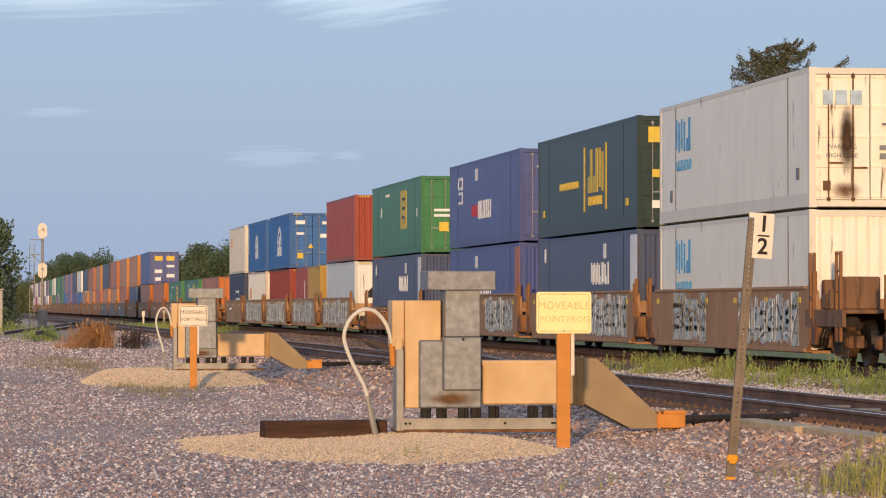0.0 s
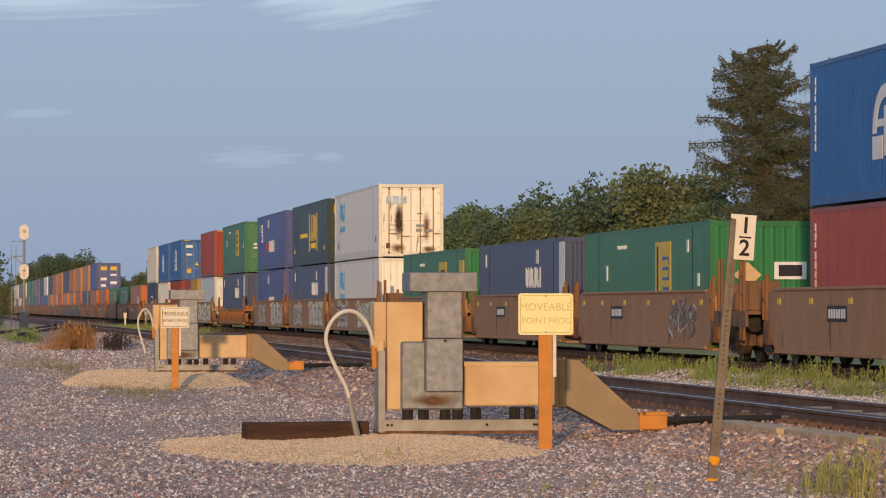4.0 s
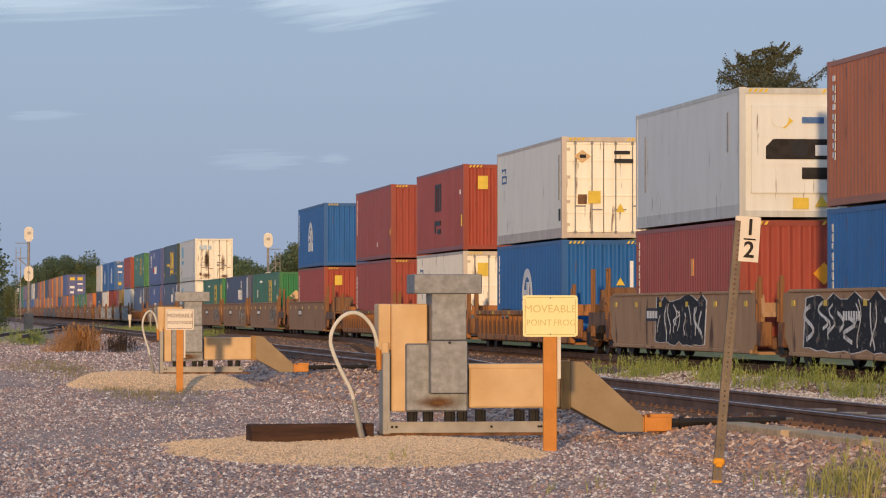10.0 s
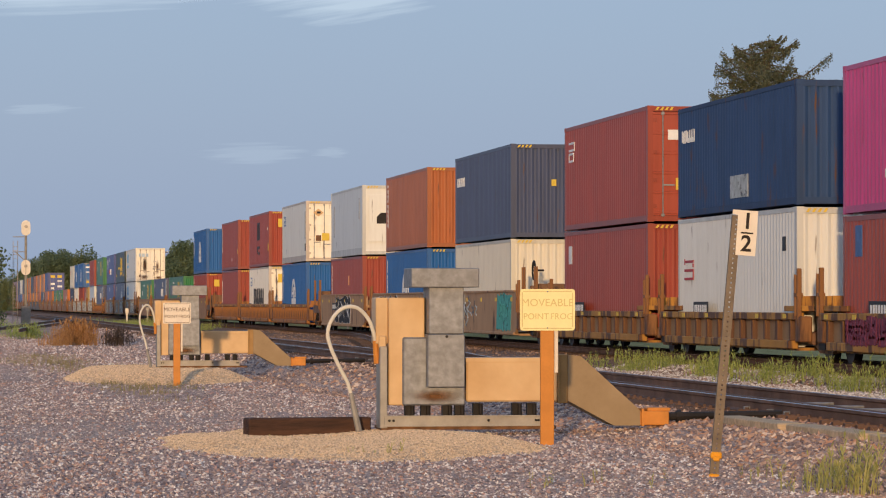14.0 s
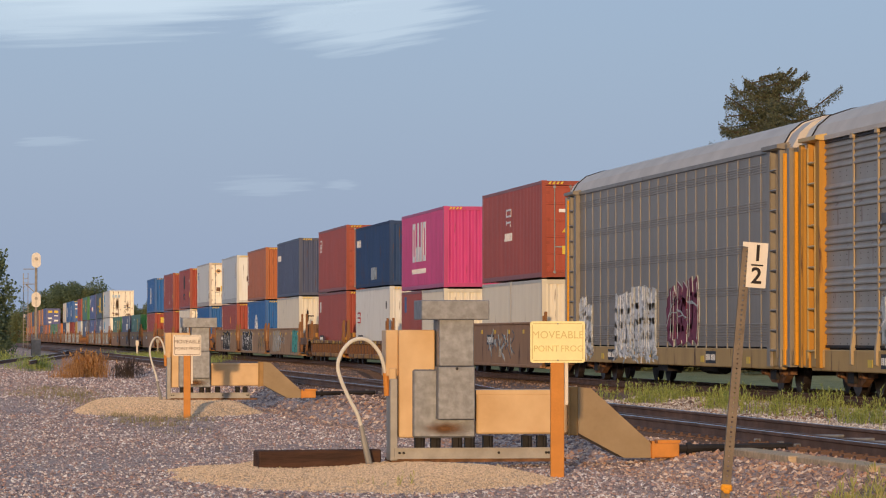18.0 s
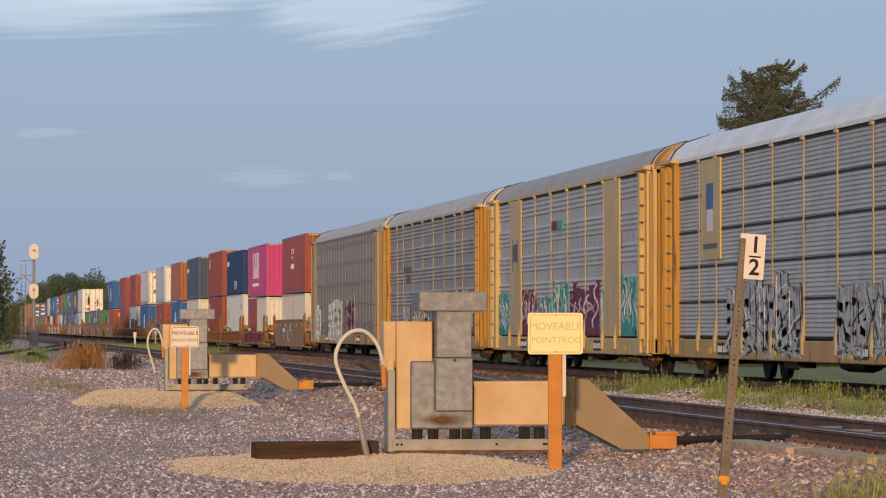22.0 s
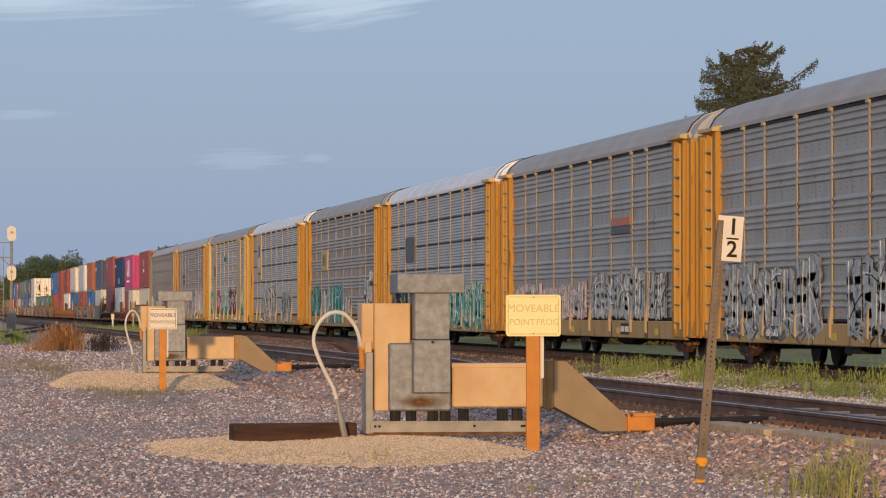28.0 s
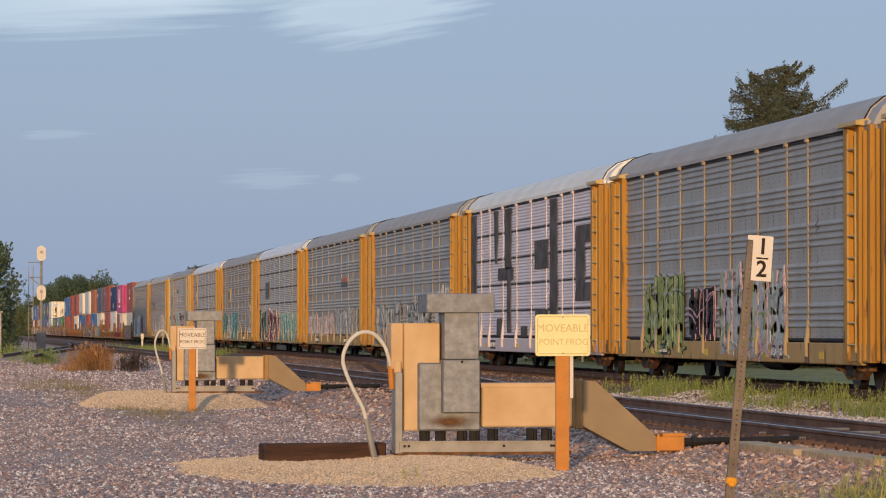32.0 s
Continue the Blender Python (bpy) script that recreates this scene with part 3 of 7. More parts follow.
    p("hose_boot", lambda bm: (rod(bm, (h[-1][0], -0.03, 0.4), (h[-1][0] + 0.025, -0.03, 0.26), 0.03), rod(bm, (h[-1][0] + 0.025, -0.03, 0.26), (h[-1][0] + 0.095, -0.03, -0.05), 0.036, 0.04)), M_STEELGREY, "grey conduit boot", hose)
    p("hose_fitting", lambda bm: rod(bm, (-0.06, 0.1, 1.02), (-0.04, 0.14, 0.75), 0.036), M_ORANGE, "", hose)
    return t


def frog_sign(x, y, z, panel, ink, tilt, label, up=0.0):
    t = thing("warning_sign", label, "sign", "frog signs", at=pose(x, y, z, 0, 0, tilt))
    post = made("post", lambda bm: box(bm, -0.075, 0.075, 0.0, 0.05, -0.25, 1.62 + up, 0.006), M_ORANGE, t, "orange-brown timber post")
    made("back_stake", lambda bm: box(bm, 0.085, 0.125, 0.03, 0.06, 0.75, 1.6, 0.003), M_SIGNW, post, "white plastic stake")

    def rounded(bm, w, h, r, y0, y1):
        pts = []
        for cx, cz, a0 in ((w - r, h - r, 0), (-w + r, h - r, 90), (-w + r, -h + r, 180), (w - r, -h + r, 270)):
            pts += [(cx + r * math.cos(radians(a0 + k * 22.5)), cz + r * math.sin(radians(a0 + k * 22.5))) for k in range(5)]
        prism(bm, pts, y0, y1, "y")
    face = made("panel", lambda bm: rounded(bm, 0.305, 0.228, 0.03, -0.012, -0.006), panel, t)
    face.location = (0, 0, 1.44 + up)

    def border(bm):
        for s in (-1, 1):
            box(bm, -0.27, 0.27, -0.0135, -0.0125, s * 0.203 - 0.005, s * 0.203 + 0.005)
            box(bm, s * 0.28 - 0.005, s * 0.28 + 0.005, -0.0135, -0.0125, -0.19, 0.19)
    made("border", border, ink, face)
    for txt, dx, dz in (("MOVEABLE", 0, 0.075), ("POINT", -0.127, -0.075), ("FROG", 0.158, -0.075)):
        part("lettering", lettering(txt, 0.118 if dx == 0 else 0.096, ink), face, txt.lower() + " in capitals", pose(dx, -0.0145, dz))
    for s in (-1, 1):
        made("bolt", lambda bm: rod(bm, (0, -0.02, s * 0.2), (0, -0.01, s * 0.2), 0.009, n=6), M_GALV, face)
    return t


def half_mile_post():
    t = thing("milepost_sign", "leaning perforated steel post with cream half sign and amber reflectors", "sign", at=pose(6.83, 31.9, 0.2, 0, 5.2, 0))

    def channel(bm):
        for k in range(60):
            z = -0.25 + k * 0.0433
            box(bm, -0.04, -0.007, 0, 0.012, z, z + 0.0433)
            box(bm, 0.007, 0.04, 0, 0.012, z, z + 0.0433)
            box(bm, -0.007, 0.007, 0, 0.012, z + 0.014, z + 0.0433)
        box(bm, -0.04, -0.034, 0.012, 0.04, -0.25, 2.35)
        box(bm, 0.034, 0.04, 0.012, 0.04, -0.25, 2.35)
    made("post", channel, M_POSTSTEEL, t, "perforated steel channel post")
    face = made("panel", lambda bm: prism(bm, [(-0.09, -0.2), (0.09, -0.2), (0.09, 0.2), (-0.14, 0.2), (-0.14, 0.16), (-0.09, 0.155)], -0.01, -0.004, "y"), M_SIGNW, t, "cream panel")
    face.matrix_basis = pose(0.1, 0, 2.2, 0, -1, 0)
    part("lettering", lettering("1", 0.2, M_INK, 0.002, 0.004), face, "black digit one", pose(0, -0.013, 0.1))
    part("lettering", lettering("2", 0.2, M_INK, 0.002, 0.004), face, "black digit two", pose(0, -0.013, -0.1))
    made("bar", lambda bm: box(bm, -0.055, 0.055, -0.015, -0.011, -0.007, 0.007), M_INK, face)
    for z in (0.015, 0.21):
        made("reflector", lambda bm: (box(bm, -0.05, 0.05, -0.03, 0.03, z - 0.025, z + 0.035, 0.012), box(bm, -0.03, 0.03, -0.045, -0.025, z - 0.045, z + 0.0, 0.01)), M_REFLECT, t, "amber reflector clamp")


frog_machine(pose(5.25, 43.3, 0.30), "tan and galvanised switch machine with white hose beside the near track")
frog_machine(pose(5.16, 86.0, 0.31), "distant tan and grey switch machine with a white hose", 0.62)
frog_sign(6.66, 39.8, 0.25, M_SIGNY, M_INKY, 0, "sunlit yellow moveable point frog sign on an orange post")
frog_sign(5.22, 80.0, -0.03, M_SIGNW, M_INKB, 0, "cream moveable point frog sign on an orange post", 0.15)
half_mile_post()

tb = thing("timber_beam", "dark creosoted timber beam half buried beside the switch machine", "timber", at=pose(3.66, 43.3, 0.20, 0, 0, 13))
made("beam", lambda bm: box(bm, 0, 1.53, -0.06, 0.19, -0.12, 0.205, 0.018), M_BEAM, tb)


def mound(x0, x1, y0, y1, top, seed):
    cx, cy, rx, ry = (x0 + x1) / 2, (y0 + y1) / 2, (x1 - x0) / 2, (y1 - y0) / 2

    def h(x, y):
        a = math.atan2((y - cy) / ry, (x - cx) / rx)
        d = math.hypot((x - cx) / rx, (y - cy) / ry) * (1 + 0.22 * noise.noise((math.cos(a) * 1.7, math.sin(a) * 1.7, seed)))
        return gz(x, y) - 0.05 + (top + 0.05) * (1 - step(0.6, 1.0, d)) ** 0.8 + 0.012 * noise.noise((x * 6, y * 6, seed))
    ob = tagged(new("gravel_mound", grid_mesh(np.linspace(x0 - 0.3, x1 + 0.3, 70), np.linspace(y0 - 0.3, y1 + 0.3, 60), h, M_SAND)), "low mound of tan fine gravel below the switch machine", "gravel", "gravel mounds")
    return h


h1 = mound(2.15, 6.75, 34.9, 46.6, 0.1, 1)
h2 = mound(2.75, 7.3, 80.3, 92.0, 0.27, 2)
r2 = np.random.default_rng(9)
spots = []
while len(spots) < 45000:
    x, y = r2.uniform(2.1, 6.9), r2.uniform(35.0, 45.5)
    if h1(x, y) > gz(x, y) - 0.01:
        spots.append((x, y, h1(x, y) + 0.002, r2.uniform(0.008, 0.02)))
while len(spots) < 66000:
    x, y = r2.uniform(2.75, 7.3), r2.uniform(80.3, 91.5)
    if h2(x, y) > gz(x, y) - 0.01:
        spots.append((x, y, h2(x, y) + 0.002, r2.uniform(0.015, 0.035)))
stones("mound_grains", spots, M_SANDGRAIN, "tan gravel grains on the mounds", 4)


def signal_mast(x, y, z, label, side):
    """Two-head colour light signal with ladder and oval target plates."""
    t = thing("signal_mast", label, "railway signal", "signals", at=pose(x, y, z))
    made("mast", lambda bm: (rod(bm, (0, 0, 0), (0, 0, 7.2), 0.11, 0.09), box(bm, -0.35, 0.35, -0.35, 0.35, -0.3, 1.6, 0.03)), M_STEELGREY, t, "grey steel mast")

    def ladder(bm):
        for dx in (-0.17, 0.17):
            rod(bm, (side * 0.75 + dx, 0.3, 0), (side * 0.75 + dx, 0.3, 6.4), 0.025, n=6)
        for k in range(20):
            rod(bm, (side * 0.75 - 0.17, 0.3, 0.3 + k * 0.3), (side * 0.75 + 0.17, 0.3, 0.3 + k * 0.3), 0.015, n=5)
        for z0 in (5.6, 6.7):
            rod(bm, (0, 0, z0), (side * 0.95, 0.3, z0), 0.035, n=6)
        rod(bm, (0, 0, 4.9), (side * 0.75, 0.3, 5.6), 0.035, n=6)
    made("ladder", ladder, M_STEELGREY, t, "steel ladder and brackets")
    for z0 in (4.45, 7.35):
        hd = made("signal_head", lambda bm: (box(bm, -0.2, 0.2, -0.05, 0.25, z0 - 0.5, z0 + 0.5, 0.03), rod(bm, (0, -0.25, z0 + 0.1), (0, -0.05, z0 + 0.1), 0.12)), M_STEELGREY, t)

        def plate(bm):
            pts = [(0.34 * math.cos(a), z0 + (0.22 if math.sin(a) > 0 else -0.22) + 0.34 * math.sin(a)) for a in [math.tau * k / 20 for k in range(20)]]
            prism(bm, pts, -0.09, -0.06, "y")
        made("target_plate", plate, M_SIGNAL, hd, "pale oval target plate")


signal_mast(6.6, 271, 0.0, "two-head signal mast with ladder beside the near track", -1)
signal_mast(24.2, 271, -0.4, "two-head signal mast with ladder beyond the main track", 1)

wp = thing("marker_post", "short white marker post beside the near track", "post", "white marker posts", at=pose(15.5, 300, 0.15))
made("post", lambda bm: box(bm, -0.07, 0.07, -0.04, 0.04, -0.2, 1.25, 0.01), M_SIGNW, wp)
made("cap", lambda bm: box(bm, -0.13, 0.13, -0.06, 0.06, 0.85, 1.28, 0.015), M_SIGNW, wp)
wp2 = thing("marker_post", "short grey marker post beside the near track", "post", "white marker posts", at=pose(17.0, 297, 0.15))
made("post", lambda bm: box(bm, -0.06, 0.06, -0.04, 0.04, -0.2, 1.35, 0.01), M_STEELGREY, wp2)
made("cap", lambda bm: box(bm, -0.14, 0.14, -0.06, 0.06, 1.1, 1.38, 0.015), M_STEELGREY, wp2)
cab = thing("relay_cabinet", "white steel relay cabinet beside the gravel yard", "cabinet", at=pose(2.52, 250, 0))
made("body", lambda bm: box(bm, -0.9, 0.9, -0.6, 0.6, -0.1, 2.9, 0.03), M_STEELGREY, cab)
made("roof", lambda bm: box(bm, -1.0, 1.0, -0.7, 0.7, 2.9, 3.0, 0.02), M_STEELGREY, cab)
made("door", lambda bm: box(bm, -0.7, 0.7, -0.64, -0.605, 0.1, 2.7, 0.01), M_WHITE, cab)


def utility_pole(x, y, h, label):
    t = thing("utility_pole", label, "pole", at=pose(x, y, -0.4))
    made("pole", lambda bm: rod(bm, (0, 0, 0), (0, 0, h), 0.16, 0.11), M_BARK, t)
    made("crossarm", lambda bm: box(bm, -1.0, 1.0, -0.06, 0.06, h - 0.6, h - 0.45), M_BARK, t)
    for k in (-0.9, -0.4, 0.4, 0.9):
        made("insulator", lambda bm: rod(bm, (k, 0, h - 0.45), (k, 0, h - 0.3), 0.05), M_SIGNAL, t)


utility_pole(34.2, 560, 10.6, "brown timber utility pole beyond the main track")


def street_lamp(x, y, h, label):
    t = thing("street_lamp", label, "street lamp", "street lamps", at=pose(x, y, -0.4))
    made("pole", lambda bm: rod(bm, (0, 0, 0), (0, 0, h), 0.1, 0.07), M_STEELGREY, t)
    made("arm", lambda bm: sweep(bm, [(0, 0, h), (-0.2, 0, h + 0.25), (-0.9, 0, h + 0.5), (-1.9, 0, h + 0.6)], 0.045), M_STEELGREY, t)
    made("lamp_head", lambda bm: box(bm, -2.7, -1.8, -0.16, 0.16, h + 0.5, h + 0.68, 0.06), M_SIGNAL, t)


street_lamp(41.5, 240, 5.4, "grey street lamp with a curved arm before the trees")
street_lamp(33.6, 300, 5.2, "grey street lamp with a curved arm before the trees")


# ---- the train: each piece stands at q metres along the track at the start ----
MOVERS = []


def moving(ob, q, z):
    ob.matrix_basis = pose(XM, q, RAIL + z)
    MOVERS.append((ob, q, z))
    return ob


def trav(t):
    u = t / 32
    return u * (560.9 + u * (52.4 + u * (34.7 * u - 75.06)))


def corrugated(a0, a1, pitch, depth, back):
    """Outline of a corrugated sheet along its first axis; crests at 0, troughs at depth, flat back."""
    pts, a = [(a0, 0.0)], a0
    while a + pitch <= a1 + 1e-6:
        pts += [(a + pitch * 0.2, 0.0), (a + pitch * 0.5, depth), (a + pitch * 0.7, depth), (a + pitch, 0.0)]
        a += pitch
    if a < a1 - 1e-6:
        pts.append((a1, 0.0))
    return pts + [(a1, back), (a0, back)]


def mirror(pts, s, off):
    return [(off + s * b, a) for a, b in pts]


def container(q, z, length, colour, end, label, marks=(), rust=0.0, side="corrugated", height=2.896, frame_col=None, panel_end=None, far=False):
    """A shipping container; its rear end faces -y. end: wall, door or reefer."""
    hw = 1.295 if length > 14 else 1.22
    H, L = height, length
    c = moving(thing("shipping_container", label, "container", "containers on the train"), q - L, z)
    body = paint(*colour, rust)
    fcol = paint(*(frame_col or ((0.60, 0.50, 0.40) if colour == C_WHITE and length < 14 else tuple(v * 0.8 for v in colour))), rust)
    ecol = paint(*(panel_end or colour), rust + (0.24 if end == "door" and colour == C_WHITE else 0))
    K = (L, H)
    for s in (-1, 1):
        if side == "corrugated":
            part("side_panel", shape((K, "side", s), lambda bm: prism(bm, mirror(corrugated(0.16, L - 0.16, 0.28, 0.022, 0.07), -s, s * (hw - 0.006)), 0.14, H - 0.09, "z"), body), c)
        else:
            sp = part("side_panel", shape((K, "flat", s), lambda bm: box(bm, min(s * (hw - 0.05), s * (hw - 0.012)), max(s * (hw - 0.05), s * (hw - 0.012)), 0.14, L - 0.14, 0.3, H - 0.09), body), c)
            for y in (2.0, L - 2.0) if L > 14 and (s < 0 or not far) else ():
                part("post", shape((K, "posts", s, y), lambda bm: box(bm, min(s * (hw - 0.02), s * (hw - 0.009)), max(s * (hw - 0.02), s * (hw - 0.009)), y - 0.035, y + 0.035, 0.3, H - 0.09), M_TRUCK if colour == C_WHITE else M_DARK), sp)
        part("bottom_rail", shape((K, "brail", s), lambda bm: box(bm, min(s * (hw - 0.1), s * hw), max(s * (hw - 0.1), s * hw), 0.17, L - 0.17, 0.02, 0.16 if side == "corrugated" else 0.3), fcol), c)
        part("top_rail", shape((K, "trail", s), lambda bm: box(bm, min(s * (hw - 0.07), s * hw), max(s * (hw - 0.07), s * hw), 0.17, L - 0.17, H - 0.1, H - 0.005), fcol), c)
        for y in (0.0, L - 0.16):
            part("corner_post", shape((K, "post", s, y), lambda bm: (box(bm, min(s * (hw - 0.14), s * hw), max(s * (hw - 0.14), s * hw), y, y + 0.16, 0.12, H - 0.12), box(bm, min(s * (hw - 0.16), s * (hw + 0.003)), max(s * (hw - 0.16), s * (hw + 0.003)), y - 0.003, y + 0.17, 0, 0.12), box(bm, min(s * (hw - 0.16), s * (hw + 0.003)), max(s * (hw - 0.16), s * (hw + 0.003)), y - 0.003, y + 0.17, H - 0.12, H + 0.004)), fcol), c)
    part("roof", shape((K, "roof"), lambda bm: prism(bm, [(0.16, H - 0.06), (L - 0.16, H - 0.06), (L - 0.16, H - 0.015), (0.16, H - 0.015)], -hw + 0.06, hw - 0.06, "x"), body), c)
    if not far:
        part("floor", shape((K, "floor"), lambda bm: box(bm, -hw + 0.1, hw - 0.1, 0.17, L - 0.17, 0.03, 0.16), fcol), c)
    for y in (0.02,) if far else (0.02, L - 0.12):
        part("end_sill", shape((K, "sill", y), lambda bm: box(bm, -hw + 0.14, hw - 0.14, y, y + 0.1, 0.02, 0.16), fcol), c)
        part("end_header", shape((K, "header", y), lambda bm: box(bm, -hw + 0.14, hw - 0.14, y, y + 0.1, H - 0.14, H - 0.01), fcol), c)
    part("front_wall", shape((K, "front"), lambda bm: box(bm, -hw + 0.14, hw - 0.14, L - 0.1, L - 0.05, 0.16, H - 0.14), body), c)
    w = hw - 0.14
    if end == "wall":
        part("end_wall", shape((K, "end"), lambda bm: prism(bm, [(a, 0.03 + b) for a, b in corrugated(-w, w, 2 * w / 9, 0.045, 0.08)], 0.16, H - 0.14, "z"), ecol), c)
    elif end == "door":
        for s in (-1, 1):
            def leaf(bm):
                x0, x1 = (-w, -0.012) if s < 0 else (0.012, w)
                n = 4 if L > 14 else 5
                face = [(0.09, H - 0.15), (0.09, 0.17), (0.05, 0.17)]
                for k in range(n + 1):
                    zz = 0.2 + (H - 0.42) * k / n
                    face += [(0.05, zz), (0.028, zz + 0.008), (0.028, zz + 0.06), (0.05, zz + 0.068)]
                prism(bm, face + [(0.05, H - 0.15)], x0, x1, "x")
            d = part("door", shape((K, "leaf", s), leaf, ecol), c)
            for k in (0.3, 0.75):
                x = s * (0.02 + w * k)
                part("lock_rod", shape((K, "rod", x), lambda bm: (rod(bm, (x, 0.012, 0.12), (x, 0.012, H - 0.12), 0.018, n=6), box(bm, x - 0.04, x + 0.04, 0.0, 0.03, 0.14, 0.2), box(bm, x - 0.04, x + 0.04, 0.0, 0.03, H - 0.22, H - 0.16), box(bm, x - 0.02, x + 0.3, -0.004, 0.012, 0.8 if k < 0.5 else 0.9, 0.84 if k < 0.5 else 0.94)), M_TRUCK if colour == C_WHITE and L > 14 else M_GALV), d)
            for zz in (0.35, 1.0, 1.7, H - 0.4):
                part("hinge", shape((K, "hinge", s, zz), lambda bm: box(bm, min(s * (w - 0.1), s * (w + 0.06)), max(s * (w - 0.1), s * (w + 0.06)), 0.006, 0.045, zz, zz + 0.09), fcol), d)
    else:
        part("end_wall", shape((K, "unit_wall"), lambda bm: box(bm, -w, w, 0.06, 0.12, 0.16, H - 0.14), ecol), c)
        u = part("cooling_unit", shape((K, "unit"), lambda bm: (box(bm, -0.95, 0.95, 0.01, 0.06, 0.55, 2.5, 0.01), box(bm, -0.95, 0.95, 0.0, 0.05, 1.17, 1.25), box(bm, -0.95, 0.95, 0.0, 0.05, 1.78, 1.86), box(bm, -0.95, 0.95, 0.0, 0.05, 0.55, 0.62)), ecol), c)
        part("grille", shape((K, "grille"), lambda bm: (prism(bm, [(-0.62, 1.3), (0.95, 1.3), (0.95, 1.75), (-0.45, 1.75), (-0.62, 1.58)], -0.006, 0.03, "y"), box(bm, 0.2, 0.95, -0.006, 0.02, 0.86, 1.12)), M_DARK), u, "dark condenser opening")
        part("fan", shape((K, "fan"), lambda bm: rod(bm, (0.15, -0.02, 1.53), (0.15, 0.01, 1.53), 0.19, n=16), M_BLACK), u)
        part("fan_hatch", shape((K, "hatch"), lambda bm: rod(bm, (-0.3, -0.015, 2.2), (-0.3, 0.02, 2.2), 0.2, n=16), ecol), u)
        part("control_box", shape((K, "ctl"), lambda bm: box(bm, 0.5, 0.85, -0.015, 0.02, 1.38, 1.62, 0.01), M_WHITE), u)
    # hazard stripes on the high-cube headers and a row of code marks
    if L < 14 and height > 2.7:
        for k0 in (0, 14):
            part("hazard_stripes", shape((K, "haz", k0), lambda bm: [prism(bm, [(-hw + 0.2 + k * 0.12, H - 0.11), (-hw + 0.26 + k * 0.12, H - 0.11), (-hw + 0.31 + k * 0.12, H - 0.03), (-hw + 0.25 + k * 0.12, H - 0.03)], 0.008, 0.02, "y") for k in range(k0, k0 + 4)], M_YELLOW), c, "yellow height stripes")
    for i, (face, a0, a1, z0, z1, m) in enumerate(marks):
        out, off = -hw - 0.004 - 0.0012 * i, -0.008 - 0.0012 * i
        if face == "s":
            made("marking", lambda bm: box(bm, out, -hw + 0.01, a0, a1, z0, z1), m, c)
        elif face == "e":
            made("marking", lambda bm: box(bm, a0, a1, off, 0.04, z0, z1), m, c)
        elif face.startswith("text "):
            t = face[5:]
            part("lettering", lettering(t, a1, m, 0.003), c, t.lower() + " in capitals", pose(a0, 0.022, z0))
        elif face == "stain":
            made("stain", lambda bm: box(bm, a0, a1, -0.012, -0.006, z0, z1), m, c, "brown soot and rust stain")
        elif face == "tri":
            made("warning_triangle", lambda bm: prism(bm, [(a0, z0), (a1, z0), ((a0 + a1) / 2, z1)], off, 0.04, "y"), m, c)
        elif face == "dia":
            made("placard", lambda bm: prism(bm, [((a0 + a1) / 2, z0), (a1, (z0 + z1) / 2), ((a0 + a1) / 2, z1), (a0, (z0 + z1) / 2)], off, 0.04, "y"), m, c)
        elif face == "code":
            def code(bm):
                r = random.Random(int(a0 * 100))
                zz = z1
                while zz > z0:
                    hh = 0.11
                    box(bm, out, -hw + 0.01, a0, a1, zz - hh, zz)
                    if r.random() < 0.7:
                        box(bm, out, -hw + 0.01, a0 - 0.02, a0 + 0.06, zz - 0.16, zz)
                    zz -= 0.19
            made("code_marks", code, m, c, "vertical row of white code bars")["kind"] = "stuff"
        elif face == "dome":
            def dome(bm):
                cy, zm = (a0 + a1) / 2, z0 + (z1 - z0) * 0.35
                ry, rz = (a1 - a0) / 2, z1 - zm
                at = lambda a, f: (cy + ry * f * math.cos(a), zm + rz * f * math.sin(a))
                for k in range(12):
                    u, v = math.pi * k / 12, math.pi * (k + 1) / 12
                    prism(bm, [at(u, 0.72), at(u, 1.0), at(v, 1.0), at(v, 0.72)], out, -hw + 0.01, "x")
                for y0, y1, za, zb in ((a0, a0 + 0.7, z0, zm - 0.05), (a1 - 0.75, a1, z0, zm - 0.05), (cy - 0.35, cy + 0.1, z0 + 0.05, zm + 0.5), (cy + 0.1, cy + 0.6, zm + 0.12, zm + 0.26)):
                    box(bm, out - 0.0006, -hw + 0.01, y0, y1, za, zb)
            made("logo", dome, m, c, "white domed company mark")["kind"] = "stuff"
        elif face == "logo":
            def logo(bm):
                r = random.Random(int(a0 * 77 + z0 * 31))
                n = max(2, round((z1 - z0) / max(0.25, (a1 - a0) * 0.45)))
                hh = (z1 - z0) / n
                st = min(hh, (a1 - a0)) * 0.2
                sb = lambda y0, y1, za, zb: box(bm, out, -hw + 0.01, y0, y1, za, zb)
                for k in range(n):
                    za, zb = z0 + k * hh, z0 + k * hh + hh * 0.86
                    y0, y1 = a0 + (a1 - a0) * r.choice((0, 0.12)), a1 - (a1 - a0) * r.choice((0, 0.1))
                    t = r.randrange(3)
                    if t < 2:
                        sb(y0, y0 + st, za, zb)
                        sb(y0 + st, y1, zb - st, zb)
                        sb(y0 + st, y1, za, za + st)
                    if t > 0:
                        sb(y1 - st, y1, za + st, zb - st)
                    if t == 2:
                        sb(y0, y1 - st, za + hh * 0.35, za + hh * 0.35 + st)
                        sb(y0, y0 + st * 1.3, za, za + hh * 0.3)
            made("logo", logo, m, c, "plain blocks of a company mark")["kind"] = "stuff"
        elif face == "word":
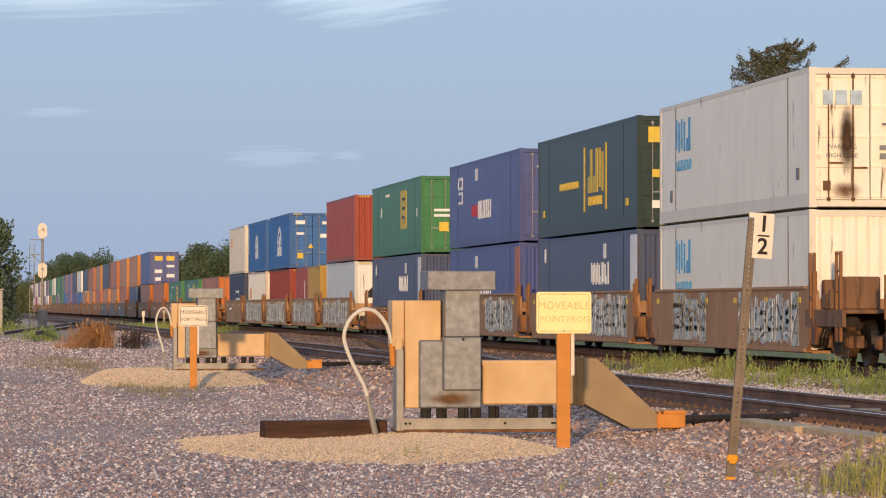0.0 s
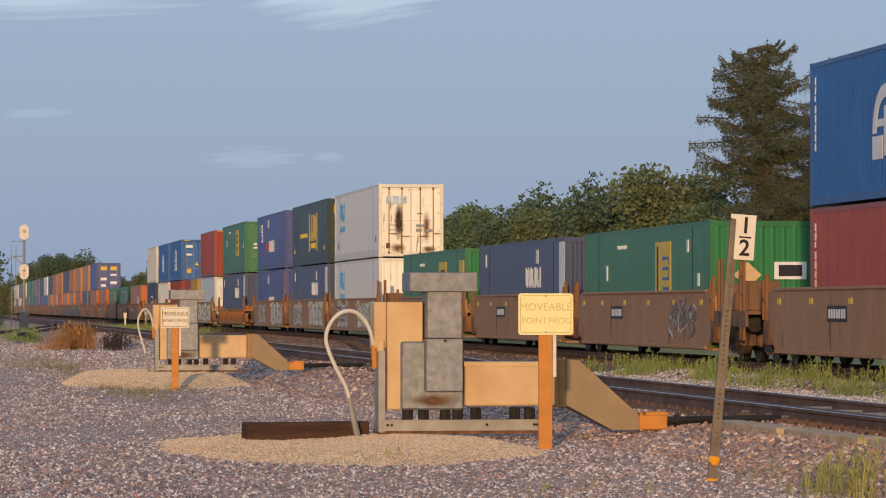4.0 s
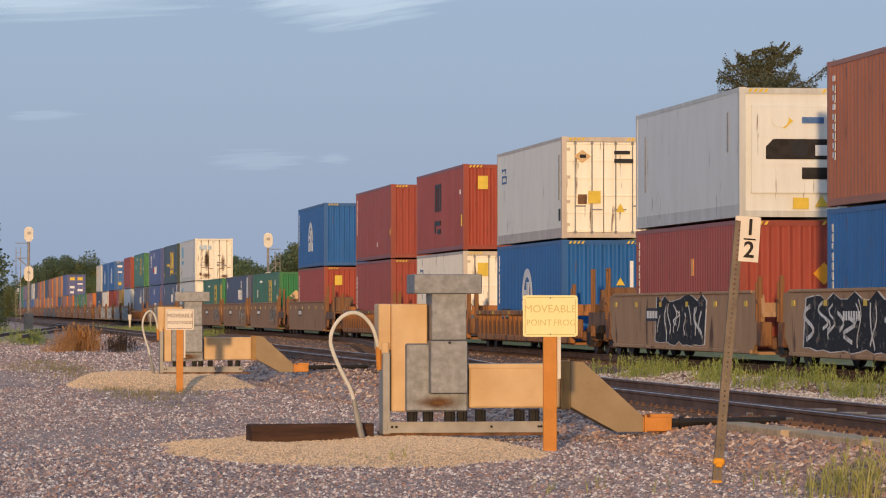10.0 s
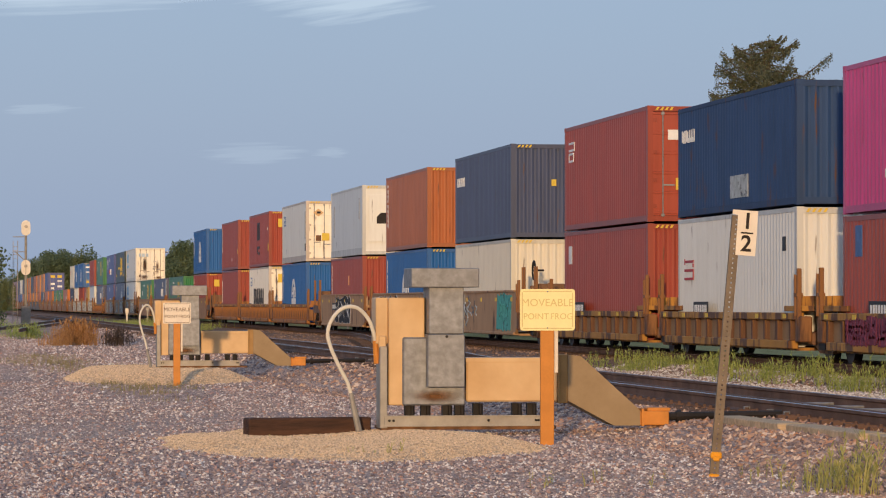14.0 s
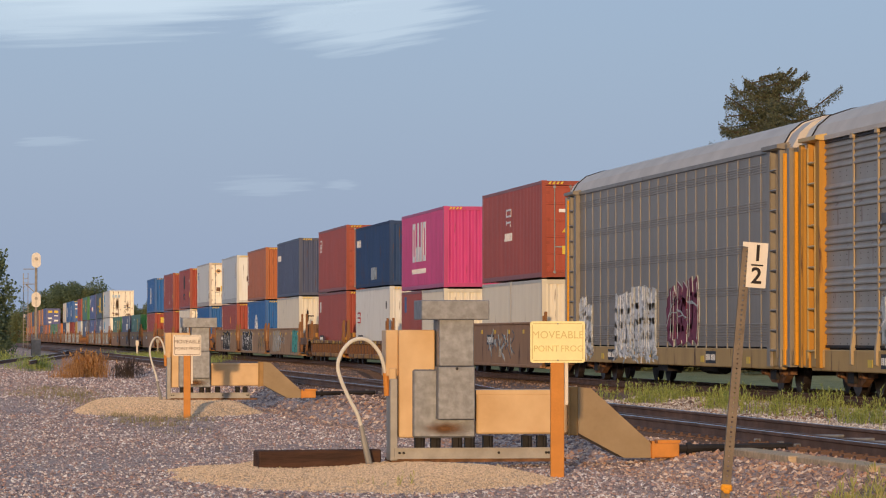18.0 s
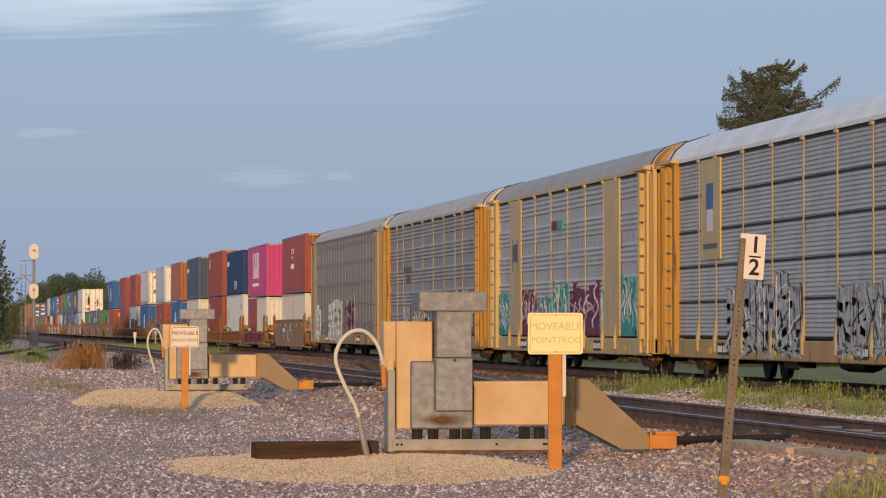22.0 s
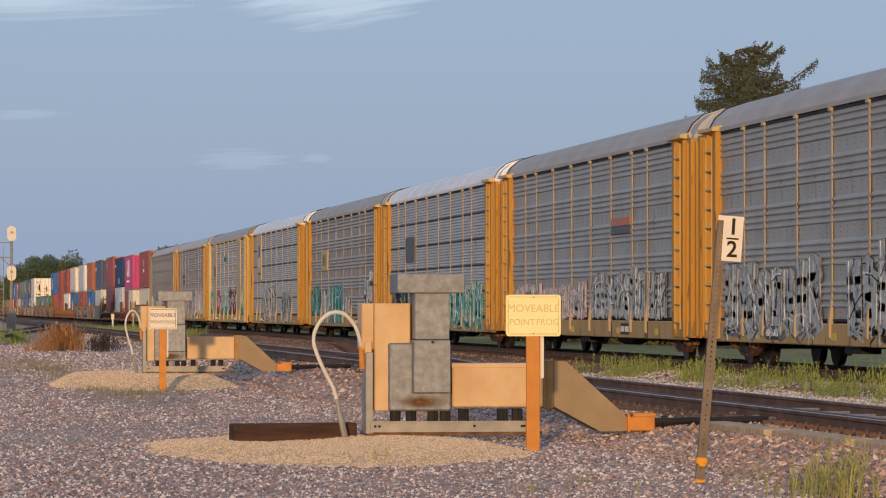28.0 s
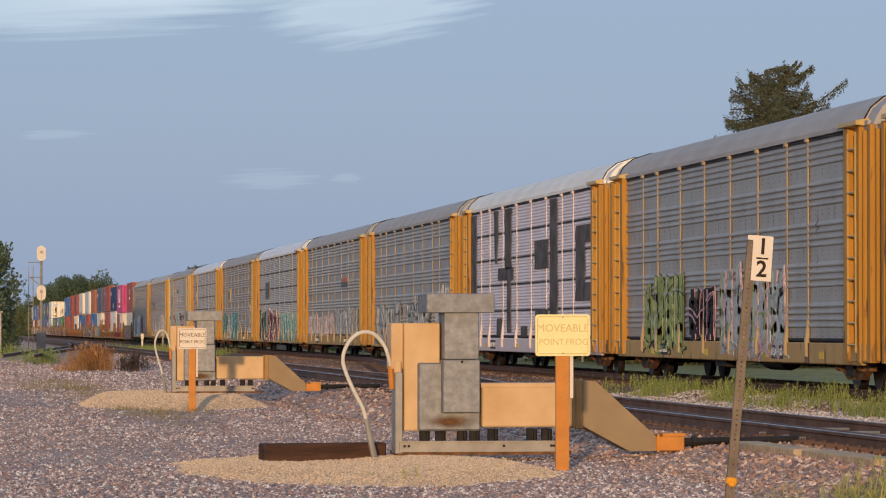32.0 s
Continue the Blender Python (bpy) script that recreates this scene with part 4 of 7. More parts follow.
            # a word too far to read, or a company name: upright bars with cross strokes
            def word(bm):
                r = random.Random(int(a0 * 53 + z0 * 19))
                hh = z1 - z0
                n = max(3, round((a1 - a0) / (hh * 0.78)))
                pw = (a1 - a0) / n
                st, w = pw * 0.2, pw * 0.8
                sb = lambda y0, y1, u0, u1: box(bm, out, -hw + 0.01, y0, y1, z0 + hh * u0, z0 + hh * u1)
                for k in range(n):
                    y0, t = a0 + k * pw, r.randrange(3)
                    if t == 0:  # ring
                        sb(y0, y0 + st, 0.15, 0.85)
                        sb(y0 + w - st, y0 + w, 0.15, 0.85)
                        sb(y0, y0 + w, 0, 0.15)
                        sb(y0, y0 + w, 0.85, 1)
                    elif t == 1:  # notched block
                        sb(y0, y0 + w * 0.5, 0, 1)
                        sb(y0 + w * 0.5, y0 + w, 0, 0.38)
                    else:  # two bars
                        sb(y0, y0 + w * 0.36, 0, 0.9)
                        sb(y0 + w * 0.64, y0 + w, 0.1, 1)
            made("word_mark", word, m, c, "plain bars of a company name")["kind"] = "stuff"
    return c


def ribbon(bm, pts, st, x0, x1):
    """A sprayed stroke of half width st through points (y, z), from x0 to x1."""
    for a, b in zip(pts, pts[1:]):
        d = Vector((b[0] - a[0], b[1] - a[1]))
        if d.length < 1e-4:
            continue
        e = d.normalized() * st * 0.35
        nn = Vector((-d.y, d.x)).normalized() * st
        prism(bm, [(a[0] - nn.x - e.x, a[1] - nn.y - e.y), (b[0] - nn.x + e.x, b[1] - nn.y + e.y), (b[0] + nn.x + e.x, b[1] + nn.y + e.y), (a[0] + nn.x - e.x, a[1] + nn.y - e.y)], x0, x1, "x")


def graffiti(name, parent, x, y0, y1, z0, z1, cols, seed, dens=1.0):
    """Spray-painted tangle without letters: a crowd of bent fat strokes, each with an outline, a fill and thin gleams."""
    W, Hh = y1 - y0, z1 - z0
    n = max(2, round(W * dens / (Hh * 0.72)))
    r = random.Random(seed)
    lines = []
    for k in range(n):
        cy, ww = y0 + W * (k + 0.5) / n, W / n
        top, low, lean = z1 - Hh * r.uniform(0, 0.22), z0 + Hh * r.uniform(0, 0.1), r.uniform(-0.12, 0.12) * ww
        for side in (-0.26, 0.26) if r.random() < 0.75 else (0.0,):
            bow = r.uniform(-0.12, 0.12) * ww
            lines.append((k, ww * r.uniform(0.17, 0.23), [(cy + ww * side + lean * (u - 0.5) + bow * math.sin(3.1 * u), low + (top - low) * u) for u in (0, 0.25, 0.5, 0.75, 1)]))
        for _ in range(r.choice((1, 2, 3))):
            u, v = r.uniform(0.05, 0.95), r.uniform(0.05, 0.95)
            lines.append((k, ww * r.uniform(0.11, 0.17), [(cy - ww * 0.4, low + (top - low) * u), (cy, low + (top - low) * (u + v) / 2 + 0.05), (cy + ww * 0.4, low + (top - low) * v)]))
    for layer, m in enumerate(cols[:3]):
        def build(bm):
            for k in range(n if layer == 1 else 0):
                cy, ww = y0 + W * (k + 0.5) / n, W / n
                prism(bm, [(cy - ww * 0.4, z0 + Hh * 0.1), (cy + ww * 0.4, z0 + Hh * 0.06), (cy + ww * 0.42, z0 + Hh * 0.7), (cy, z0 + Hh * 0.78), (cy - ww * 0.42, z0 + Hh * 0.68)], x - 0.0075, x + 0.015, "x")
            for i, (k, st, pts) in enumerate(lines):
                d = 0.00007 * i
                if layer == 0:
                    ribbon(bm, pts, st + 0.022, x - 0.002 - d, x + 0.02)
                    if i % 3 == 0:
                        ribbon(bm, [(a - st * 0.8, b) for a, b in pts], 0.012, x - 0.02 - d, x + 0.01)
                elif layer == 1:
                    ribbon(bm, pts, st, x - 0.009 - d, x + 0.015)
                elif i % 2:
                    ribbon(bm, [(a + st * 0.35, b + st * 0.2) for a, b in pts], 0.022, x - 0.016 - d, x + 0.01)
        g = made(name, build, m, parent, "spray-painted graffiti strokes")
        g["kind"] = "stuff"


def strokes(parent, x, y0, y1, z0, z1, cols, seed, n=9):
    """Thin sprayed lines: leaning loops and zigzags without letters."""
    for layer, m in enumerate(cols):
        r = random.Random(seed * 7 + layer)

        def build(bm):
            for k in range(n):
                y, dy = y0 + (y1 - y0) * (k + r.random()) / n, (y1 - y0) / n
                lean, st, top, low = r.uniform(-0.6, 0.5) * dy, r.uniform(0.02, 0.05), r.uniform(0.55, 1.0), r.uniform(0.0, 0.45)
                prev, bend, f = None, r.choice((-1, 1)) * r.uniform(0.2, 0.9) * dy, r.uniform(1, 9)
                for i in range(8):
                    u = i / 7
                    cur = (y + lean * u + bend * math.sin(f * u), z0 + (z1 - z0) * (low + (top - low) * (1 - u)))
                    if prev:
                        d = Vector((cur[0] - prev[0], cur[1] - prev[1]))
                        nn = Vector((-d.y, d.x)).normalized() * st
                        prism(bm, [(prev[0] - nn.x, prev[1] - nn.y), (cur[0] - nn.x, cur[1] - nn.y), (cur[0] + nn.x, cur[1] + nn.y), (prev[0] + nn.x, prev[1] + nn.y)], x - 0.004 * (layer + 1) - 0.0002 * k, x + 0.01, "x")
                    prev = cur
        g = made("graffiti", build, m, parent, "thin spray-painted lines")
        g["kind"] = "stuff"


def block_tag(parent, x, y0, y1, z0, z1, fill, edge, seed):
    """A ragged filled block with a pale outline and pale strokes over it."""
    r = random.Random(seed)
    n = 12
    top = [(y0 + (y1 - y0) * k / n, z1 - r.uniform(0, 0.16) * (z1 - z0)) for k in range(n + 1)]
    low = [(y0 + (y1 - y0) * k / n + 0.25, z0 + r.uniform(0, 0.1) * (z1 - z0)) for k in range(n, -1, -1)]
    out = top + low
    mid = Vector(((y0 + y1) / 2, (z0 + z1) / 2))
    grown = [tuple(mid + (Vector(p) - mid) * 1.035) for p in out]
    made("graffiti_outline", lambda bm: prism(bm, grown, x - 0.002, x + 0.02, "x"), edge, parent, "pale outline of a graffiti block")
    made("graffiti_block", lambda bm: prism(bm, out, x - 0.006, x + 0.015, "x"), fill, parent, "ragged block of spray paint")
    strokes(parent, x - 0.005, y0 + 0.3, y1 - 0.3, z0 + 0.08, z1 - 0.15, [edge], seed, 11)


def spray(name, colour):
    """Thin sprayed paint, worn through in patches and along fine streaks."""
    m = mat(name, colour, 0.7, 0, 0.15, 5, 0)
    nt = m.node_tree
    bs, out = nt.nodes["Principled BSDF"], nt.nodes["Material Output"]
    tc, mp = nt.nodes.new("ShaderNodeTexCoord"), nt.nodes.new("ShaderNodeMapping")
    mp.inputs["Scale"].default_value = (1, 1.6, 2.6)
    no, rp = nt.nodes.new("ShaderNodeTexNoise"), nt.nodes.new("ShaderNodeValToRGB")
    no.inputs["Scale"].default_value, no.inputs["Detail"].default_value, no.inputs["Roughness"].default_value = 1.6, 8, 0.65
    rp.color_ramp.elements[0].position, rp.color_ramp.elements[1].position = 0.30, 0.46
    tr, mx = nt.nodes.new("ShaderNodeBsdfTransparent"), nt.nodes.new("ShaderNodeMixShader")
    nt.links.new(tc.outputs["Object"], mp.inputs[0])
    nt.links.new(mp.outputs[0], no.inputs["Vector"])
    nt.links.new(no.outputs["Fac"], rp.inputs[0])
    nt.links.new(rp.outputs[0], mx.inputs[0])
    nt.links.new(tr.outputs[0], mx.inputs[1])
    nt.links.new(bs.outputs[0], mx.inputs[2])
    nt.links.new(mx.outputs[0], out.inputs[0])
    return m


G_WHITE = spray("white_spray", (0.82, 0.80, 0.76))
G_PALE = spray("pale_blue_spray", (0.50, 0.53, 0.52))
G_TEAL = spray("teal_spray", (0.10, 0.42, 0.38))
G_BLACK = spray("black_spray", (0.03, 0.03, 0.035))
G_PINK = spray("pink_spray", (0.66, 0.42, 0.46))
G_MAROON = spray("maroon_spray", (0.22, 0.05, 0.09))
G_LIME = spray("lime_spray", (0.38, 0.46, 0.16))
G_BLUE = mat("blue_spray", (0.10, 0.20, 0.42), 0.6, 0, 0.15, 5, 0)
G_GREY = mat("grey_spray", (0.16, 0.16, 0.17), 0.6, 0, 0.15, 5, 0)


def truck(parent, y, m=M_TRUCK):
    """A two-axle railway truck, its middle at y."""
    t = part("truck", shape("bolster", lambda bm: (box(bm, -1.0, 1.0, -0.2, 0.2, 0.35, 0.7, 0.03), rod(bm, (0, 0, 0.6), (0, 0, 0.8), 0.3)), m), parent, "rusty cast steel truck", pose(0, y, 0))
    side = [(-1.25, 0.38), (-1.25, 0.62), (-0.75, 0.66), (-0.45, 0.82), (0.45, 0.82), (0.75, 0.66), (1.25, 0.62), (1.25, 0.38), (0.95, 0.36), (0.5, 0.2), (-0.5, 0.2), (-0.95, 0.36)]
    for s in (-1, 1):
        part("side_frame", shape(("sf", s), lambda bm: prism(bm, side, min(s * 0.95, s * 1.1), max(s * 0.95, s * 1.1), "x"), m), t)
        part("spring_nest", shape(("sg", s), lambda bm: prism(bm, [(-0.27, 0.27), (0.27, 0.27), (0.25, 0.43), (0.27, 0.6), (-0.27, 0.6), (-0.25, 0.43)], min(s * 1.05, s * 1.18), max(s * 1.05, s * 1.18), "x"), M_DARK), t)
        for dy in (-0.88, 0.88):
            wl = part("wheel", shape(("wheel", s), lambda bm: (rod(bm, (s * 0.69, 0, 0.46), (s * 0.82, 0, 0.46), 0.46, 0.455, 20), rod(bm, (s * 0.66, 0, 0.46), (s * 0.69, 0, 0.46), 0.485, n=20)), M_WHEEL), t, at=pose(0, dy, 0))
            part("journal_box", shape(("jb", s), lambda bm: (box(bm, min(s * 1.08, s * 1.2), max(s * 1.08, s * 1.2), -0.15, 0.15, 0.36, 0.62, 0.03), rod(bm, (s * 1.18, 0, 0.48), (s * 1.24, 0, 0.48), 0.1)), m), t, at=pose(0, dy, 0))
    for dy in (-0.88, 0.88):
        part("axle", shape("axle", lambda bm: rod(bm, (-1.1, 0, 0.46), (1.1, 0, 0.46), 0.085), M_WHEEL), t, at=pose(0, dy, 0))
    return t


M_WELLBROWN = paint(0.40, 0.215, 0.105, 0.3)
M_WELLRUST = paint(0.42, 0.17, 0.045, 0.8)
M_WELLGREY = paint(0.45, 0.265, 0.135, 0.5)
M_RIBBACK = paint(0.27, 0.165, 0.095, 0.6)
M_TANBACK = paint(0.33, 0.20, 0.10, 0.5)
M_WELLYEL = paint(0.46, 0.22, 0.04, 1.0)
M_WELLDARK = paint(0.16, 0.15, 0.145, 0.3)
M_POST = paint(0.26, 0.115, 0.04, 0.7)
M_WELLFAR = paint(0.33, 0.165, 0.075, 0.3)


def well(q0, pitch, style, label, m, front_truck=False, gap=1.5, seed=0, tags=(), top=1.2):
    """One unit of a well car: from its rear joint at q0 for pitch metres. style: plate or ribbed."""
    w = moving(thing("well_car", label, "railway wagon", "well cars"), q0, 0)
    P = pitch
    a, b = gap / 2, P - gap / 2
    for s in (-1, 1):
        lo, hi = min(s * 1.34, s * 1.42), max(s * 1.34, s * 1.42)
        if style == "plate":
            out = [(a, 1.12), (a + 0.12, 1.52), (a + 0.9, 1.62), (b - 0.9, 1.62), (b - 0.12, 1.52), (b, 1.12), (b - 0.25, 0.72), (b - 0.95, 0.28), (a + 0.95, 0.28), (a + 0.25, 0.72)]
            sd = part("side_plate", shape(("plate", P, s), lambda bm: prism(bm, out, lo, hi, "x"), m), w)
            part("top_chord", shape(("tch", P, s), lambda bm: box(bm, min(s * 1.3, s * 1.46), max(s * 1.3, s * 1.46), a + 0.9, b - 0.9, 1.56, 1.625, 0.01), m), sd)
            part("sill", shape(("sill", P, s), lambda bm: box(bm, min(s * 1.3, s * 1.47), max(s * 1.3, s * 1.47), a + 0.95, b - 0.95, 0.26, 0.34, 0.01), m), sd)
        else:
            sd = part("side_plate", shape(("rib", P, s, top), lambda bm: box(bm, min(s * 1.30, s * 1.36), max(s * 1.30, s * 1.36), a + 0.6, b - 0.6, 0.42, top - 0.13), M_TANBACK if top < 1.1 else M_RIBBACK), w)
            part("top_chord", shape(("rtc", P, s, top), lambda bm: box(bm, min(s * 1.28, s * 1.50), max(s * 1.28, s * 1.50), a + 0.3, b - 0.3, top - 0.15, top, 0.015), m), sd)
            part("sill", shape(("rsl", P, s), lambda bm: box(bm, min(s * 1.28, s * 1.50), max(s * 1.28, s * 1.50), a + 0.8, b - 0.8, 0.28, 0.45, 0.015), m), sd)
            n = round((b - a - 1.6) / (1.15 if top < 1.1 else 0.92))
            rb = shape(("ribbar", s, top), lambda bm: prism(bm, [(min(s * 1.36, s * 1.47), -0.06), (max(s * 1.36, s * 1.47), -0.06), (max(s * 1.36, s * 1.47), 0.06), (min(s * 1.36, s * 1.47), 0.06)], 0.45, top - 0.15, "z"), m)
            for k in range(n + 1):
                part("rib", rb, sd, at=pose(0, a + 0.8 + (b - a - 1.6) * k / n, 0))
    part("well_floor", shape(("wfl", P), lambda bm: box(bm, -1.3, 1.3, a + 0.9, b - 0.9, 0.24, 0.30), m), w)
    for y0, y1 in ((a - 0.55, a + 1.6), (b - 1.6, b + 0.55)):
        e = part("end_platform", shape(("plat", P, y0), lambda bm: (box(bm, -1.4, 1.4, max(y0, a), min(y1, b), 1.05, 1.16, 0.01), box(bm, -0.35, 0.35, y0, y1, 0.72, 1.05), box(bm, -1.3, 1.3, (y0 + y1) / 2 - 0.05, (y0 + y1) / 2 + 0.05, 1.16, 1.36)), m), w)
    for y0 in (a + 0.15, b - 0.15):
        for s in (-1,) if q0 > 340 else (-1, 1):
            part("guide_post", shape(("gpost", s), lambda bm: (box(bm, min(s * 1.38, s * 1.47), max(s * 1.38, s * 1.47), -0.05, 0.05, 0.75, 1.92, 0.012), box(bm, min(s * 1.36, s * 1.49), max(s * 1.36, s * 1.49), 0.14, 0.2, 0.95, 1.8, 0.01), box(bm, min(s * 1.36, s * 1.49), max(s * 1.36, s * 1.49), -0.06, 0.2, 1.35, 1.42)), M_POST), w, "rusty orange guide post", pose(0, y0, 0))
            if q0 < 340:
                part("step", shape(("stp", s), lambda bm: (box(bm, min(s * 1.2, s * 1.46), max(s * 1.2, s * 1.46), -0.22, 0.22, 0.42, 0.95, 0.03)), M_POST), w, "rusty step box", pose(0, y0, 0))
    truck(w, 0.0)
    if front_truck:
        truck(w, P)
    part("drawbar", shape("drawbar", lambda bm: (box(bm, -0.15, 0.15, -0.9, 0.9, 0.78, 0.98, 0.02), rod(bm, (0.5, -0.8, 0.75), (0.5, 0.8, 0.75), 0.04)), M_DARK), w)
    # stencil panels and patches of amber tape on the side
    yy = P * 0.62
    part("stencil_mark", shape(("sten", P), lambda bm: [box(bm, -1.432, -1.41, yy + k * 0.2, yy + k * 0.2 + 0.13, 1.0, 1.18) for k in range(7)], M_WHITE), part("stencil_back", shape(("stenb", P), lambda bm: box(bm, -1.428, -1.41, yy - 0.12, yy + 1.45, 0.93, 1.25), M_BLACK), w, "black panel for reporting marks"), "white reporting mark bars")
    for u in (0.12, 0.28, 0.44, 0.6, 0.76, 0.9) if q0 < 200 else (0.18, 0.5, 0.82):
        part("reflective_tape", shape(("tape", style, top), lambda bm: box(bm, -1.434 if style == "plate" else -1.508, -1.41, -0.14, 0.14, 1.28 if style == "plate" else top - 0.12, 1.40 if style == "plate" else top - 0.03), M_YELLOW), w, at=pose(0, P * u, 0))
    for i, (u0, u1, cols) in enumerate(tags):
        if cols[0] == "lines":
            strokes(w, -1.425, P * u0, P * u1, 0.42, 1.5, cols[1:], seed + i, round(P * (u1 - u0) / 0.6))
        elif cols[0] == "block":
            block_tag(w, -1.425, P * u0, P * u1, 0.36, 1.56, cols[1], cols[2], seed + i)
        else:
            graffiti("graffiti", w, -1.425 if style == "plate" else -1.5, P * u0, P * u1, 0.42, 1.5 if style == "plate" else top - 0.05, cols, seed + i)
    return w


M_GEAR = paint(0.21, 0.11, 0.055, 0.8)


def brake_gear(q, label, wheel=False):
    """Hand brake wheel, ladder and air gear on the end deck between two cars."""
    g = moving(thing("brake_stand", label, "brake gear"), q, 0)
    made("deck", lambda bm: (box(bm, -1.4, 1.4, -1.6, 1.6, 1.06, 1.14, 0.01), box(bm, -1.45, -1.38, -1.6, 1.6, 0.8, 1.14)), M_GEAR, g)
    for x0, x1, y0, y1, z1 in ((-1.3, -0.5, -0.9, -0.4, 1.8), (-1.35, -0.8, 0.2, 0.6, 1.45), (-1.25, -0.6, 0.8, 1.0, 1.75), (-1.38, -1.2, -0.3, -0.1, 1.55)):
        made("cabinet", lambda bm: box(bm, x0, x1, y0, y1, 1.14, z1, 0.03), M_GEAR, g)
    made("cylinder", lambda bm: rod(bm, (-1.2, -0.2, 1.14), (-1.2, -0.2, 1.7), 0.09), M_GEAR, g)
    if wheel:
        made("brake_wheel", lambda bm: (sweep(bm, [(-1.2 , 0.5 + 0.28 * math.cos(a), 2.2 + 0.28 * math.sin(a)) for a in [math.tau * k / 16 for k in range(17)]], 0.025, 6), [rod(bm, (-1.2, 0.5, 2.2), (-1.2, 0.5 + 0.28 * math.cos(a), 2.2 + 0.28 * math.sin(a)), 0.014, n=5) for a in (0, 1.57, 3.14, 4.71)], rod(bm, (-1.2, 0.5, 2.2), (-0.9, 0.5, 2.2), 0.03)), M_DARK, g, "dark spoked brake wheel")
    for y in (-1.3, -0.95, 0.95, 1.3):
        made("post", lambda bm: box(bm, -1.44, -1.38, y - 0.04, y + 0.04, 0.5, 2.3, 0.01), M_POST, g)
    for z in (1.5, 1.9, 2.25):
        made("rung", lambda bm: rod(bm, (-1.41, -1.3, z), (-1.41, -0.95, z), 0.02, n=6), M_POST, g)
    made("tank", lambda bm: rod(bm, (-1.0, -0.6, 0.85), (-1.0, 0.7, 0.85), 0.18, n=12), M_DARK, g)
    for k in range(3):
        made("hose", lambda bm: sweep(bm, [(-1.35, -0.5 + k * 0.3, 1.0), (-1.45, -0.4 + k * 0.3, 0.6), (-1.4, -0.1 + k * 0.3, 0.45)], 0.03, 6), M_DARK, g)


L53, L40, L20 = 16.15, 12.19, 6.06
C_WHITE, C_CREAM, C_GREY = (0.95, 0.865, 0.70), (0.76, 0.69, 0.54), (0.74, 0.73, 0.67)
C_RED, C_BRICK, C_ORANGE, C_BROWN = (0.38, 0.066, 0.036), (0.36, 0.07, 0.042), (0.56, 0.15, 0.02), (0.46, 0.14, 0.045)
C_BLUE, C_NAVY, C_SPD, C_HUB = (0.02, 0.13, 0.38), (0.075, 0.092, 0.16), (0.03, 0.07, 0.17), (0.075, 0.10, 0.29)
C_GREEN, C_DGREEN, C_PINK, C_CAR, C_TAN, C_MAUVE = (0.035, 0.21, 0.07), (0.018, 0.045, 0.04), (0.62, 0.06, 0.22), (0.035, 0.05, 0.10), (0.62, 0.235, 0.045), (0.26, 0.16, 0.24)
ZB, ZT = 0.31, 3.25


def code(y):
    return ("code", y, y + 0.08, 1.2, 2.6, M_WHITE)


TRI = ("tri", 0.35, 0.6, 1.6, 1.82, M_YELLOW)
BOXY = ("e", -0.72, -0.38, 2.05, 2.5, M_YELLOW)
L1 = L40 - 0.75


def stack(front, bottom, top, lb=L40, lt=L40, far=False):
    """One stack: bottom and top are (colour, end, label, marks, rust, side) or None; both share their middle."""
    mid = front - lb / 2
    out = []
    for spec, l, z in ((bottom, lb, ZB), (top, lt, ZT)):
        if spec:
            col, end, label, marks, rust, side = spec
            out.append(container(mid + l / 2, z, l, col, end, label, marks, rust, side, far=far))
    return out


S, FLAT = "corrugated", "flat"
M_BANDORANGE = paint(0.55, 0.14, 0.03, 0.1)
G_SKY = mat("pale_blue_marking", (0.16, 0.42, 0.70), 0.6, 0, 0.15, 3, 0)
G_SKYPALE = mat("faded_blue_marking", (0.52, 0.64, 0.74), 0.6, 0, 0.15, 3, 0)
umax = [("word", 4.2, 7.0, 1.5, 2.1, M_WHITE), ("s", 4.6, 5.0, 2.2, 2.6, M_WHITE), ("s", 0.01, 0.95, 0.13, 2.77, M_WHITE), ("s", 14.7, 14.9, 2.2, 2.6, M_WHITE)]
csxw = [("word", 12.3, 14.2, 1.7, 2.5, G_SKY), ("word", 12.2, 14.1, 1.25, 1.5, G_SKY), ("s", 14.5, 14.8, 0.5, 0.8, M_GALV), ("s", 0.9, 1.2, 0.6, 0.85, M_GALV), ("e", -1.0, -0.8, 2.12, 2.42, G_SKYPALE), ("e", -0.73, -0.5, 2.12, 2.42, G_SKYPALE), ("e", -0.42, -0.18, 2.12, 2.42, G_SKYPALE), ("text WARNING", -0.6, 0.13, 1.25, 0, M_GALV), ("text HIGH CUBE", -0.6, 0.13, 1.07, 0, M_GALV), ("e", 0.2, 0.5, 1.19, 1.29, M_GALV), ("e", 0.2, 0.42, 1.0, 1.12, M_GALV), ("e", 0.56, 0.85, 1.0, 1.1, M_GALV), ("e", 0.25, 0.45, 1.7, 1.75, M_GALV), ("e", -1.0, -0.85, 0.35, 0.55, M_TRUCK)]
M_REDINK = mat("red_marking", (0.5, 0.04, 0.05), 0.5, 0, 0.1, 3, 0)
